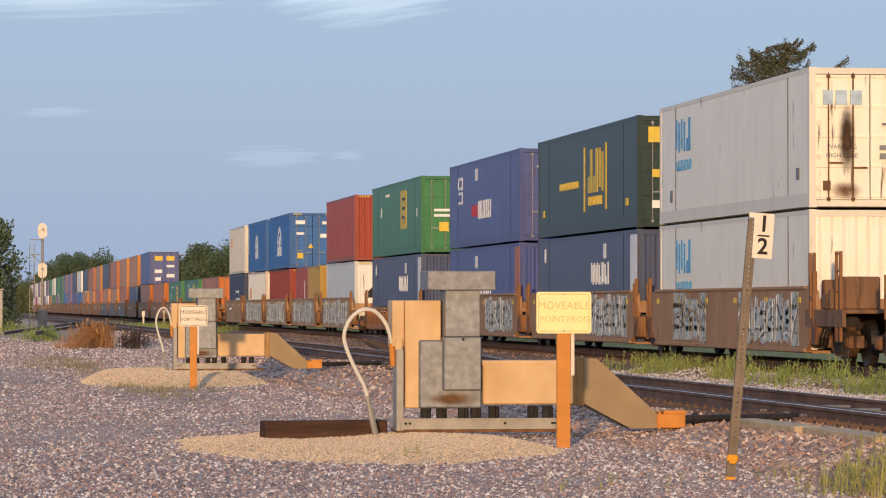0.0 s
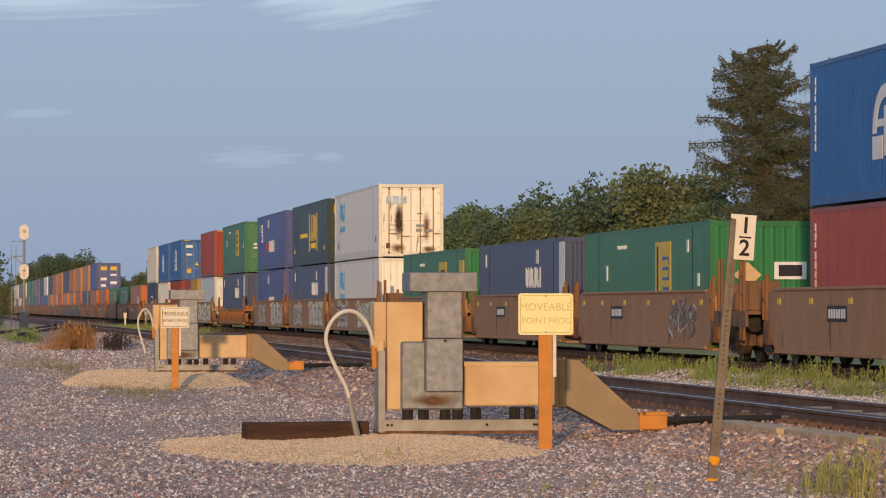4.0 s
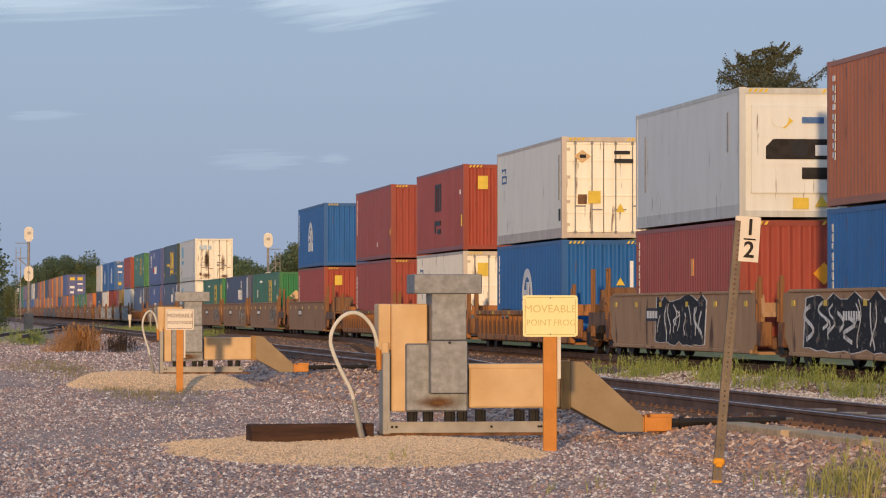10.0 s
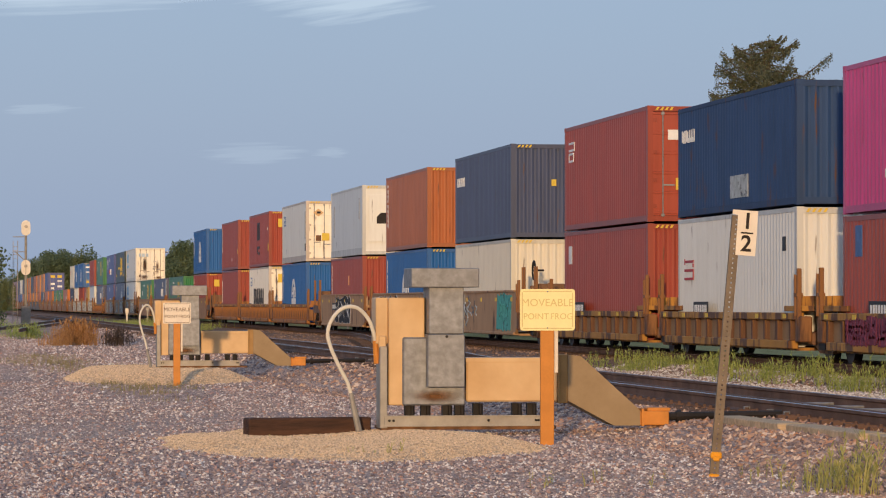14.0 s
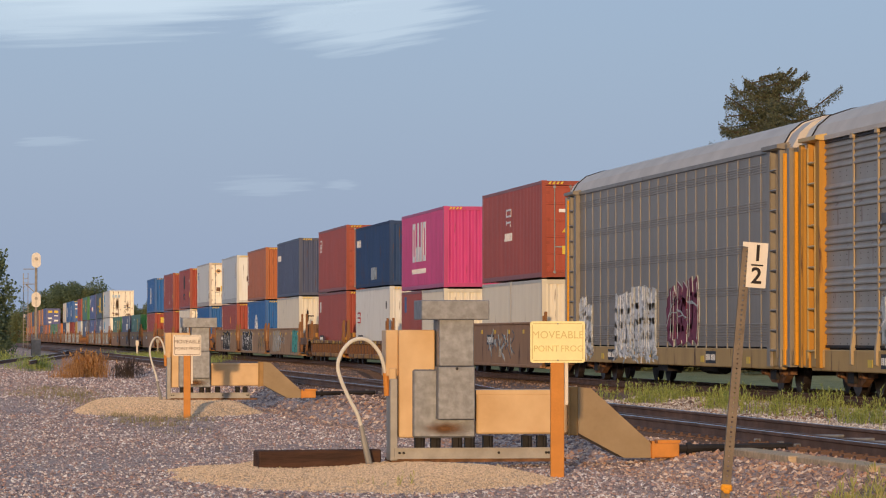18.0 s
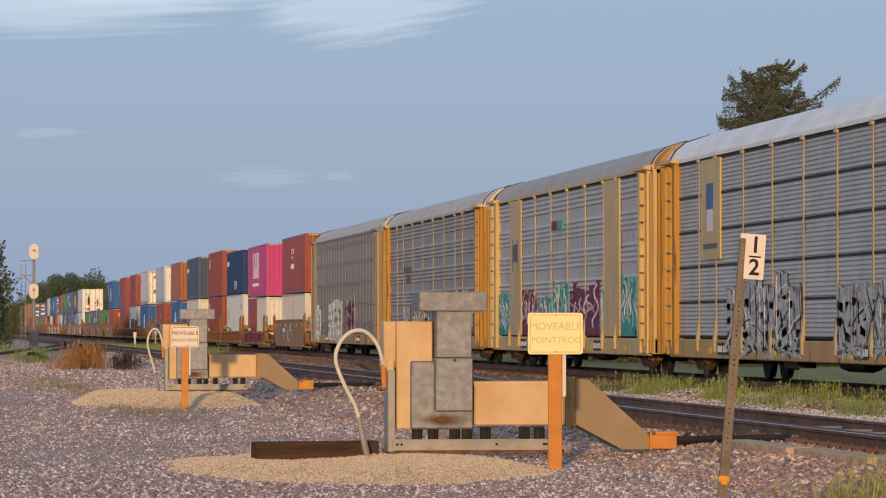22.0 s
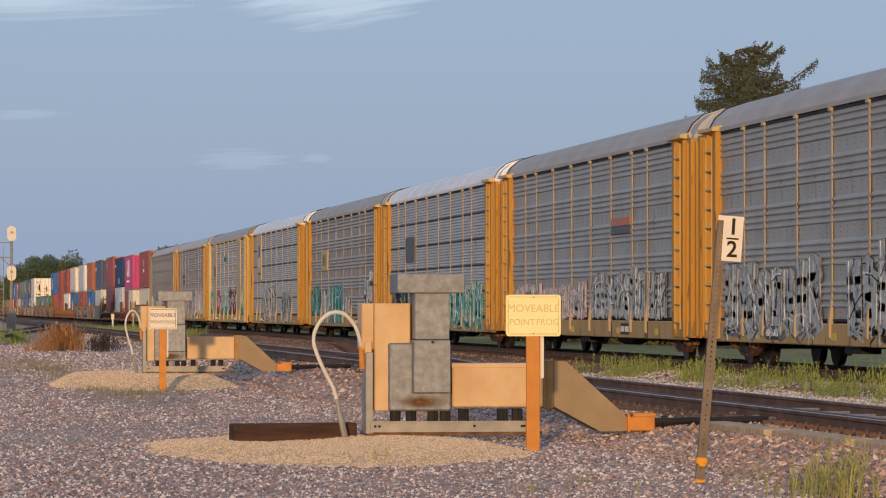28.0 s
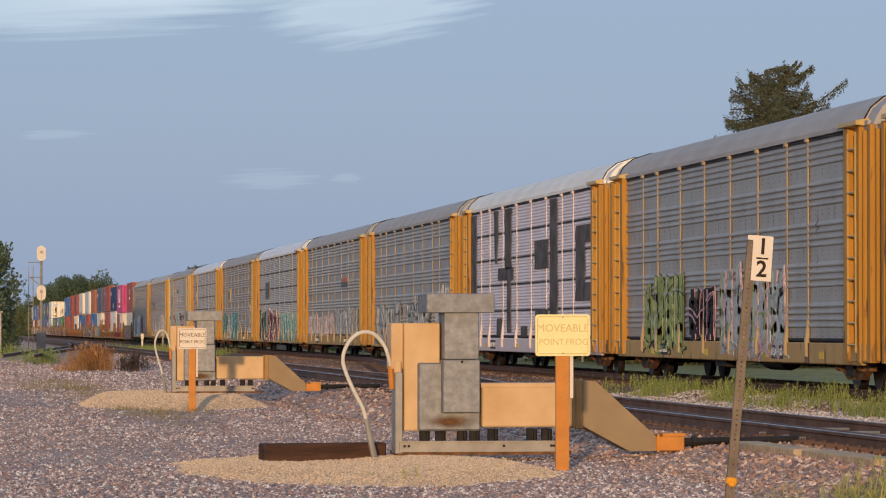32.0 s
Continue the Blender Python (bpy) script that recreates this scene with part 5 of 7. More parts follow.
hub = [("word", 6.2, 9.2, 0.9, 1.5, M_WHITE), ("word", 9.3, 10.7, 1.0, 1.4, M_REDINK), ("s", 9.3, 9.8, 2.2, 2.6, M_WHITE), ("logo", 12.8, 14.0, 1.5, 2.5, M_WHITE), ("dia", -0.75, -0.25, 2.1, 2.55, M_WHITE), ("e", -0.7, -0.1, 0.9, 1.25, M_WHITE), ("e", -0.7, -0.25, 0.35, 0.7, M_YELLOW)]
csxg = [("word", 5.0, 7.6, 1.1, 2.3, M_YELLOW), ("s", 7.9, 8.1, 0.6, 2.4, M_YELLOW), ("s", 4.5, 4.7, 0.6, 2.4, M_YELLOW), ("word", 9.0, 12.2, 1.3, 1.5, M_YELLOW), ("word", 5.2, 7.4, 0.75, 1.0, M_YELLOW), ("e", -1.0, 1.0, 2.2, 2.6, M_YELLOW), ("e", -0.9, -0.2, 1.3, 1.5, M_YELLOW), ("e", -0.9, 0.2, 0.5, 0.7, M_WHITE), ("s", 1.3, 1.6, 0.6, 0.8, M_YELLOW), ("s", 14.9, 15.2, 0.6, 0.8, M_YELLOW)]
emp = [("s", 4.5, 6.4, 1.0, 2.5, M_YELLOW), ("logo", 4.9, 6.0, 1.2, 2.3, M_BLACK), ("s", 1.2, 1.4, 1.4, 1.7, M_WHITE), ("word", 10.2, 11.4, 2.4, 2.5, M_WHITE), ("s", 12.8, 13.0, 1.6, 2.0, M_WHITE), ("e", -0.1, 0.95, 2.05, 2.5, M_YELLOW), ("e", 0.05, 0.8, 2.15, 2.4, M_BLACK), ("e", -0.8, 0.6, 1.55, 1.65, M_WHITE), ("e", -0.8, 0.5, 1.35, 1.45, M_WHITE), ("e", -0.6, -0.25, 0.8, 1.15, M_YELLOW)]
empw = [("s", 4.5, 6.4, 1.0, 2.5, M_YELLOW), ("logo", 4.7, 5.5, 1.2, 2.3, G_BLUE), ("s", 6.0, 6.2, 1.1, 2.4, M_BLACK), ("s", 1.2, 1.4, 1.4, 1.7, M_WHITE), ("s", 2.4, 2.6, 2.2, 2.5, M_WHITE), ("word", 10.2, 11.4, 2.4, 2.5, M_WHITE), ("s", 12.8, 13.0, 1.6, 2.0, M_WHITE), ("dia", -0.75, -0.1, 1.35, 1.95, M_TAN), ("e", 0.2, 0.95, 1.55, 1.95, M_WHITE), ("e", 0.3, 0.85, 1.62, 1.88, M_BLACK), ("e", 0.35, 0.9, 0.95, 1.1, M_WHITE)]
caib = [("dome", 5.3, 7.2, 0.75, 2.15, M_WHITE), code(L1 + 0.3), TRI]
G1 = "blue corrugated container with a white round mark"


def lab(c, what="container in a well car"):
    return c + " " + what


# first five-unit car and what runs before it
stack(259.0, (C_ORANGE, "door", "orange container riding single in a well car", [("logo", 3, 6, 1, 2, M_WHITE)], 0.1, FLAT), None, L53, L53)
stack(279.3, (C_GREEN, "door", "green long container riding single in a well car", emp, 0.1, FLAT), None, L53, L53)
stack(299.5, (C_GREEN, "door", "green long container riding single in a well car", emp, 0.1, FLAT), None, L53, L53)
stack(322.5, (C_ORANGE, "wall", "orange long container riding single in a well car", [], 0.1, FLAT), None, L53, L53)
stack(344.5, (C_ORANGE, "wall", "orange long container under a blue one", [], 0.1, FLAT), (C_HUB, "door", "dark blue long container with yellow door panels", [("e", -0.85, -0.15, 2.1, 2.5, M_YELLOW), ("e", 0.2, 0.9, 2.1, 2.5, M_YELLOW), ("e", -0.85, -0.2, 1.0, 1.3, M_WHITE), ("e", 0.2, 0.9, 1.5, 1.7, M_WHITE), ("e", 0.2, 0.9, 0.6, 0.9, M_WHITE), ("e", -0.8, -0.3, 0.3, 0.6, M_WHITE)], 0.1, FLAT), L53, L53)
stack(234.5, (C_CAR, "wall", "navy corrugated container under a cream one", [("logo", 4, 7, 0.9, 2.2, M_WHITE)], 0.2, S), (C_CREAM, "wall", "cream corrugated container on a navy one", [("s", 9.8, 10.8, 1.7, 2.3, M_REFLECT)], 0.2, S))
stack(219.4, (C_WHITE, "wall", "white container with a red mark under a blue one", [("s", 9.8, 10.8, 1.4, 2.0, M_REFLECT)], 0.2, S), (C_BLUE, "wall", G1 + " on a white one", caib, 0.1, S))
stack(204.6, (C_BRICK, "wall", "dark red corrugated container under a blue one", [], 0.3, S), (C_BLUE, "door", "blue corrugated container with doors and white marks", [("dome", 4.9, 7.3, 0.7, 2.3, M_WHITE), ("e", -0.9, -0.4, 2.3, 2.5, M_WHITE), ("e", 0.5, 0.9, 2.3, 2.45, M_WHITE), ("e", -0.85, -0.45, 1.75, 1.88, M_WHITE), ("tri", -0.25, 0.05, 1.05, 1.3, M_YELLOW), ("e", -0.8, -0.5, 0.5, 0.8, M_YELLOW), ("e", 0.4, 0.8, 1.6, 1.8, M_WHITE)], 0.15, S))
container(188.6, ZB, L20, C_BRICK, "wall", "short red-brown container in a well car", [("s", 1.5, 1.7, 1.2, 2.2, M_WHITE)], 0.2)
container(182.4, ZB, L20, (0.50, 0.30, 0.05), "wall", "short yellow container in a well car", [], 0.2)
stack(173.2, (C_GREY, "reefer", "pale grey refrigerated container under a red one", [], 0.2, FLAT), (C_RED, "wall", "red corrugated container on a pale grey one", [], 0.15, S))
stack(153.4, (C_NAVY, "wall", "navy long container with white end band under a green one", umax, 0.1, FLAT), (C_GREEN, "door", "green long container with yellow marks and doors", emp, 0.15, FLAT), L53, L53)
stack(129.2, (C_HUB, "wall", "blue long container with an orange end band under a blue one", hub[:3] + [("s", 0.01, 0.95, 0.13, 2.77, M_BANDORANGE)], 0.1, FLAT), (C_HUB, "door", "blue long container with white company bars and doors", hub, 0.1, FLAT), L53, L53)
stack(109.4, (C_NAVY, "wall", "navy long container with white end band under a green one", umax, 0.1, FLAT), (C_DGREEN, "door", "dark green long container with yellow company bars", csxg, 0.1, FLAT), L53, L53)
stack(90.2, (C_WHITE, "wall", "white long container with pale blue marks under a white one", csxw[:4], 0.04, FLAT), (C_WHITE, "door", "white long container with rust-streaked doors", csxw + [("stain", -0.72, -0.28, 0.5, 2.3, M_SOOT), ("stain", 0.42, 0.82, 0.35, 2.0, M_RUSTRUN), ("stain", -0.95, -0.1, 0.1, 0.6, M_RUSTRUN), ("stain", 0.3, 1.1, 0.1, 0.5, M_RUSTRUN)], 0.08, FLAT), L53, L53)
stack(66.3, (C_GREEN, "wall", "green long container riding single in a well car", emp[:5] + [("s", 0.3, 1.3, 0.6, 2.5, M_YELLOW)], 0.1, FLAT), None, L53, L53)
stack(46.8, (C_NAVY, "wall", "navy long container with a rusty white end band", umax, 0.1, FLAT), None, L53, L53)
stack(27.4, (C_GREEN, "wall", "green long container with an orange placard on its ribbed end", empw, 0.1, FLAT), None, L53, L53)
stack(1.9, (C_RED, "wall", "red corrugated container under a blue one", [BOXY, TRI, code(L1 + 0.3)], 0.15, S), (C_BLUE, "wall", G1 + " above a red one", caib, 0.1, S))
stack(-23.3, (C_BRICK, "wall", "red-brown corrugated container with white bars under a red one", [("e", 0.0, 0.2, 1.75, 2.2, M_WHITE), ("e", -0.35, -0.1, 1.75, 2.05, M_WHITE), ("e", 0.28, 0.6, 1.75, 2.05, M_WHITE), ("code", L1 + 0.3, L1 + 0.45, 0.9, 2.3, M_WHITE), TRI], 0.15, S), (C_BRICK, "wall", "red-brown corrugated container on a red one", [code(L1 + 0.3), ("s", 4.4, 4.6, 0.5, 0.7, M_WHITE), ("e", 0.6, 0.85, 0.9, 1.15, M_YELLOW), ("s", 0.25, 0.4, 0.9, 1.15, M_YELLOW)], 0.1, S))
stack(-43.3, (C_WHITE, "door", "white container with blue-black bars and rusty end", [("word", 3.2, 9.5, 0.9, 1.75, M_BLACK), ("logo", 10.3, 11.3, 1.9, 2.5, G_BLUE), BOXY], 0.25, S), (C_RED, "wall", "red corrugated container with a black company block", [("s", 5.6, 5.95, 1.45, 2.3, M_BLACK), ("s", 6.2, 6.55, 1.45, 2.3, M_BLACK), ("s", 6.8, 7.15, 1.45, 2.35, M_BLACK), ("s", 5.6, 7.15, 2.3, 2.42, M_BLACK), ("s", 5.7, 6.9, 0.95, 1.12, M_BLACK), ("s", 5.7, 6.5, 0.65, 0.82, M_BLACK), ("s", 6.95, 7.2, 0.7, 1.12, M_BLACK), BOXY, ("tri", 0.45, 0.8, 1.7, 1.95, M_YELLOW), ("s", 0.35, 0.5, 0.8, 1.2, M_YELLOW), ("s", 0.7, 0.85, 1.9, 2.05, M_WHITE)], 0.12, S))
stack(-63.1, (C_BLUE, "wall", "blue corrugated container with a white mark under a white one", caib + [("e", 0.75, 0.85, 0.5, 2.3, M_WHITE)], 0.1, S), (C_WHITE, "door", "white refrigerated container with doors and yellow stickers", [("logo", 10.3, 11.3, 1.9, 2.5, G_BLUE), ("dia", -0.87, -0.38, 2.15, 2.52, M_TAN), ("e", -0.7, -0.52, 2.29, 2.39, G_BLACK), ("e", 0.3, 0.75, 2.4, 2.5, M_BLACK), ("e", 0.3, 0.85, 2.15, 2.27, M_BLACK), ("e", -0.45, -0.1, 1.0, 1.35, M_YELLOW), ("tri", 0.35, 0.6, 0.75, 1.0, M_YELLOW), ("e", -0.75, -0.5, 0.98, 1.25, M_TRUCK), ("s", 0.3, 0.5, 0.5, 0.85, M_BLACK), ("s", 0.4, 0.5, 1.1, 2.4, M_GALV)], 0.12, FLAT))
stack(-86.5, (C_BRICK, "wall", "red-brown corrugated container under a grey refrigerated one", [code(L1 + 0.3), ("s", 5.0, 5.3, 1.7, 2.1, M_REFLECT), ("dia", 0.45, 0.95, 1.45, 1.95, M_REFLECT)], 0.2, S), (C_GREY, "reefer", "pale grey refrigerated container with machinery end", [("s", 10.9, 11.0, 0.9, 2.3, M_GALV), ("s", 1.2, 1.3, 1.5, 2.4, M_GALV), ("dia", -0.4, 0.0, 1.98, 2.32, M_YELLOW), ("e", 0.0, 0.35, 0.2, 0.45, M_YELLOW), ("tri", 0.5, 0.8, 0.25, 0.5, M_YELLOW), ("e", 0.2, 0.7, 2.1, 2.24, G_BLUE)], 0.1, FLAT))
stack(-106.8, (C_BLUE, "wall", "blue corrugated container with a white mark under a brown one", caib, 0.1, S), (C_BROWN, "wall", "rust-brown corrugated container with a vertical white code", [("code", L1 + 0.1, L1 + 0.3, 0.9, 2.6, M_WHITE)], 0.16, S))
stack(-126.25, (C_CREAM, "wall", "cream corrugated container under a navy one", [], 0.15, S), (C_NAVY, "wall", "navy corrugated container with small white bars", [("word", 10.0, 11.8, 1.9, 2.2, M_WHITE), ("e", 0.05, 0.2, 1.6, 1.8, M_YELLOW), ("e", 0.85, 0.93, 0.5, 2.4, M_WHITE)], 0.15, S))
stack(-148.2, (C_BRICK, "wall", "red-brown corrugated container under a red one", [("e", -0.35, 0.1, 2.0, 2.45, M_YELLOW), ("s", 11.0, 11.5, 2.0, 2.5, M_WHITE)], 0.15, S), (C_RED, "door", "red corrugated container with doors and white plates", [("logo", 10.6, 11.6, 1.9, 2.5, M_WHITE), ("e", -0.7, 0.2, 2.05, 2.3, M_WHITE), ("e", -0.5, -0.1, 0.8, 1.1, M_YELLOW)], 0.12, S))
container(-164.2, ZB, L40, C_GREY, "wall", "pale grey corrugated container with a red mark", [("logo", 10.3, 11.6, 1.45, 2.05, M_REDINK), ("s", 1.0, 1.3, 2.0, 2.3, M_BLACK)], 0.1)
container(-164.2, ZT, L40, C_SPD, "wall", "dark blue corrugated container with patched paint", [("word", 10.3, 11.8, 1.75, 2.05, M_WHITE), ("s", 4.6, 6.4, 0.3, 0.8, G_PALE)], 0.3, height=2.591)
container(-180.3, ZB, L20, C_BRICK, "wall", "short red-brown container under a pink one", [("s", 4.6, 5.1, 1.8, 2.4, G_BLUE)], 0.15, height=2.591)
container(-186.45, ZB, L20, C_CREAM, "wall", "short cream container under a pink one", [], 0.1, height=2.591)
container(-180.3, ZT - 0.305, L40, C_PINK, "wall", "bright pink corrugated container with white company blocks", [("word", 5.0, 9.0, 1.05, 2.5, M_WHITE), ("word", 5.0, 9.0, 0.6, 0.78, M_WHITE)], 0.05)
container(-202.0, ZB, L20, C_CREAM, "wall", "short cream container under a red one", [], 0.1, height=2.591)
container(-208.13, ZB, L20, C_CREAM, "wall", "short cream container under a red one", [], 0.1, height=2.591)
container(-202.0, ZT - 0.305, L40, C_RED, "door", "red container with doors and white marks behind the auto racks", [("logo", 6.0, 7.0, 1.7, 2.3, M_WHITE), ("word", 5.8, 7.4, 1.25, 1.5, M_WHITE), ("tri", -0.6, -0.2, 1.35, 1.65, M_YELLOW), ("tri", 0.1, 0.4, 1.95, 2.2, M_YELLOW), ("e", 0.0, 0.5, 1.3, 1.6, M_YELLOW), ("e", -0.6, -0.25, 0.7, 0.95, M_YELLOW), ("e", 0.1, 0.4, 2.35, 2.55, M_WHITE), ("e", -0.7, -0.2, 1.95, 2.05, M_WHITE)], 0.1, S)

# far stacks towards the head of the train, bottom and top colours in order
FAR = [(C_CAR, C_TAN), (C_ORANGE, C_TAN), (C_TAN, C_ORANGE), (C_TAN, C_CAR), (C_ORANGE, C_TAN), (C_TAN, C_ORANGE), (C_TAN, C_CAR), (C_BLUE, C_WHITE), (C_HUB, C_CAR), (C_MAUVE, C_MAUVE), (C_BLUE, C_MAUVE),
       (C_GREEN, C_GREEN), (C_MAUVE, C_GREEN), (C_GREEN, C_WHITE), (C_TAN, C_GREEN), (C_WHITE, C_MAUVE), (C_MAUVE, C_WHITE), (C_WHITE, C_WHITE), (C_WHITE, C_MAUVE), (C_PINK, C_WHITE), (C_WHITE, C_MAUVE), (C_GREEN, C_WHITE), (C_WHITE, C_GREEN),
       (C_GREEN, C_GREEN), (C_GREY, C_GREEN), (C_CREAM, C_GREY), (C_GREEN, C_CAR), (C_GREY, C_GREEN), (C_BRICK, C_GREY), (C_ORANGE, C_BRICK), (C_TAN, C_GREEN), (C_CAR, C_ORANGE)]
NAMES = {C_CAR: "navy", C_TAN: "tan-orange", C_ORANGE: "orange", C_BLUE: "blue", C_WHITE: "white", C_HUB: "dark blue", C_MAUVE: "mauve", C_GREEN: "green", C_PINK: "pink", C_GREY: "grey", C_CREAM: "cream", C_BRICK: "red-brown"}
for i, (b, t) in enumerate(FAR):
    stack(366.5 + 21.8 * i, (b, "wall", NAMES[b] + " long container low in a far well car", [("s", 0.2, 1.2, 0.05, 2.8, M_WHITE)] if b == C_CAR else [], 0.1, FLAT), (t, "wall", NAMES[t] + " long container on top of a far well car", [("s", 0.2, 1.0, 0.05, 2.8, M_WHITE)] if i in (7, 13) else [], 0.1, FLAT), L53, L53, True)

G_BEIGE = mat("beige_patch", (0.50, 0.42, 0.31), 0.6, 0, 0.15, 3, 0)
M_RACKTAG = mat("ochre_spray", (0.42, 0.28, 0.08), 0.6, 0, 0.15, 5, 0)
# well cars: rear joint, pitch, style, paint, tags
for i in range(33):
    well(366.5 + 21.8 * (i - 1) - L53 - 1.75 - (0.6 if i == 0 else 0), 21.8 if i else 21.0, "plate", "far well car with smooth grey-brown sides" if i not in (2, 3, 4) else "far well car with pale grey sides", M_WELLDARK if i in (2, 3, 4) else M_WELLFAR, True)
for q, p in ((322.5, 21.6), (299.5, 21.2), (279.3, 20.1), (259.0, 20.1)):
    well(q - L53 - 1.9, p, "plate", "brown well car with a single container", M_WELLFAR, q == 322.5)
for q, tg in ((234.5, 0), (219.4, 1), (204.6, 1), (188.9, 1), (173.2, 1)):
    well(q - L40 - 1.55, 15.2, "plate", "grey-brown well car unit with sprayed sides", M_WELLGREY, q == 234.5, 1.6, int(q), [(0.15, 0.85, [G_GREY, G_PALE, G_WHITE])] if tg else [])
well(153.4 - L53 - 1.9, 20.0, "ribbed", "rusty brown well car with ribbed sides", M_WELLRUST, True)
for q in (129.2, 109.6, 90.0):
    well(q - L53 - 1.75, 19.65, "plate", "brown well car unit with sprayed smooth sides", M_WELLBROWN, q == 129.2, 1.6, int(q), [(0.12, 0.42, [G_GREY, G_PALE, G_WHITE]), (0.6, 0.8, [G_GREY, G_PALE, M_RACKTAG])])
for q in (66.3, 46.7, 27.2):
    well(q - L53 - 1.75, 19.55, "plate", "brown well car unit with smooth sides", M_WELLBROWN, q == 66.3, 1.6, int(q), [(0.15, 0.32, ["lines", G_PALE, G_GREY, G_GREY])])
well(1.9 - L40 - 3.9, 20.0, "plate", "brown well car with smooth sides", M_WELLBROWN, True)
for q in (-23.2, -43.2, -63.3):
    well(q - L40 - 3.9, 20.2, "ribbed", "orange-brown well car unit with ribbed sides", M_WELLRUST, q > -24)
for q, g in ((-86.6, [(0.33, 0.62, ["block", G_BLACK, G_WHITE])]), (-106.5, [(0.5, 0.84, ["block", G_BLACK, G_WHITE]), (0.1, 0.3, ["lines", M_RACKTAG, G_GREY])]), (-126.2, [(0.12, 0.26, ["block", G_TEAL, G_TEAL]), (0.62, 0.82, ["block", G_BEIGE, G_BEIGE]), (0.5, 0.75, ["lines", G_GREY, G_PALE])])):
    well(q - L40 - 3.8, 19.75, "plate", "grey-brown well car unit with black and white graffiti", M_WELLGREY, q > -87, 1.6, int(-q), g)
for q in (-148.2, -164.3, -180.4):
    well(q - L40 - 1.9, 16.1, "ribbed", "yellow-brown well car unit with ribbed sides", M_WELLYEL, q > -149, 1.6, int(-q), [(0.2, 0.8, [G_MAROON, G_MAROON])] if q < -170 else [], 1.02)
well(-202.0 - L40 - 2.9, 18.2, "plate", "brown well car with smooth sides before the auto racks", M_WELLBROWN, True, 1.6, 7, [(0.4, 0.7, ["lines", G_GREY, G_PALE])])

for q in (72.2, 21.0 - 12.5, -143.2, -82.5, -15.0):
    brake_gear(q, "rusty end deck with brake gear and posts between well cars", q == -143.2)


# ---- covered auto carriers ----
M_RACK = paint(0.36, 0.35, 0.315, 0.12)
M_RACKD = paint(0.245, 0.21, 0.165, 0.15)
M_RACKB = paint(0.315, 0.29, 0.25, 0.18)
M_RACKS = paint(0.46, 0.455, 0.435, 0.06)
M_RACKP = paint(0.80, 0.70, 0.70, 0.06)
M_RACKY = paint(0.52, 0.25, 0.035, 0.45)
M_RACKT = paint(0.62, 0.42, 0.15, 0.12)
M_RACKPOST = paint(0.46, 0.34, 0.19, 0.2)
M_RACKRIB = paint(0.34, 0.29, 0.22, 0.15)
M_RACKPINKPOST = paint(0.72, 0.60, 0.58, 0.1)
M_SILL = paint(0.50, 0.32, 0.12, 0.45)
M_ROOFG = mat("grey_roof_sheet", (0.46, 0.425, 0.385), 0.65, 0.0, 0.06, 0.8, 0.05, 12)
M_ROOFW = mat("white_roof_sheet", (0.93, 0.89, 0.83), 0.5, 0.0, 0.06, 0.8, 0.05, 12)
M_ROOFW.node_tree.nodes["Principled BSDF"].inputs["Specular IOR Level"].default_value = 0.5
M_ROOFC = mat("cream_roof_sheet", (0.94, 0.87, 0.74), 0.55, 0.0, 0.06, 0.8, 0.05, 12)
M_ROOFC.node_tree.nodes["Principled BSDF"].inputs["Specular IOR Level"].default_value = 0.5
M_ROOFD = mat("tan_grey_roof_sheet", (0.62, 0.55, 0.47), 0.6, 0.0, 0.06, 0.8, 0.05, 12)
M_ENDCAP = mat("cream_end_cap", (0.80, 0.70, 0.56), 0.5, 0, 0.08, 2, 0.05, 20)
M_BRUSH = mat("charcoal_paint", (0.15, 0.135, 0.13), 0.8, 0, 0.25, 2, 0)
RACKLEN = 28.56
POSTS = [5.85, 7.75, 10.55, 13.4, 16.25, 19.1, 21.95, 23.85]
PANEL0, PANEL1 = 2.3, 26.45


def pair(s, a, b):
    return min(s * a, s * b), max(s * a, s * b)


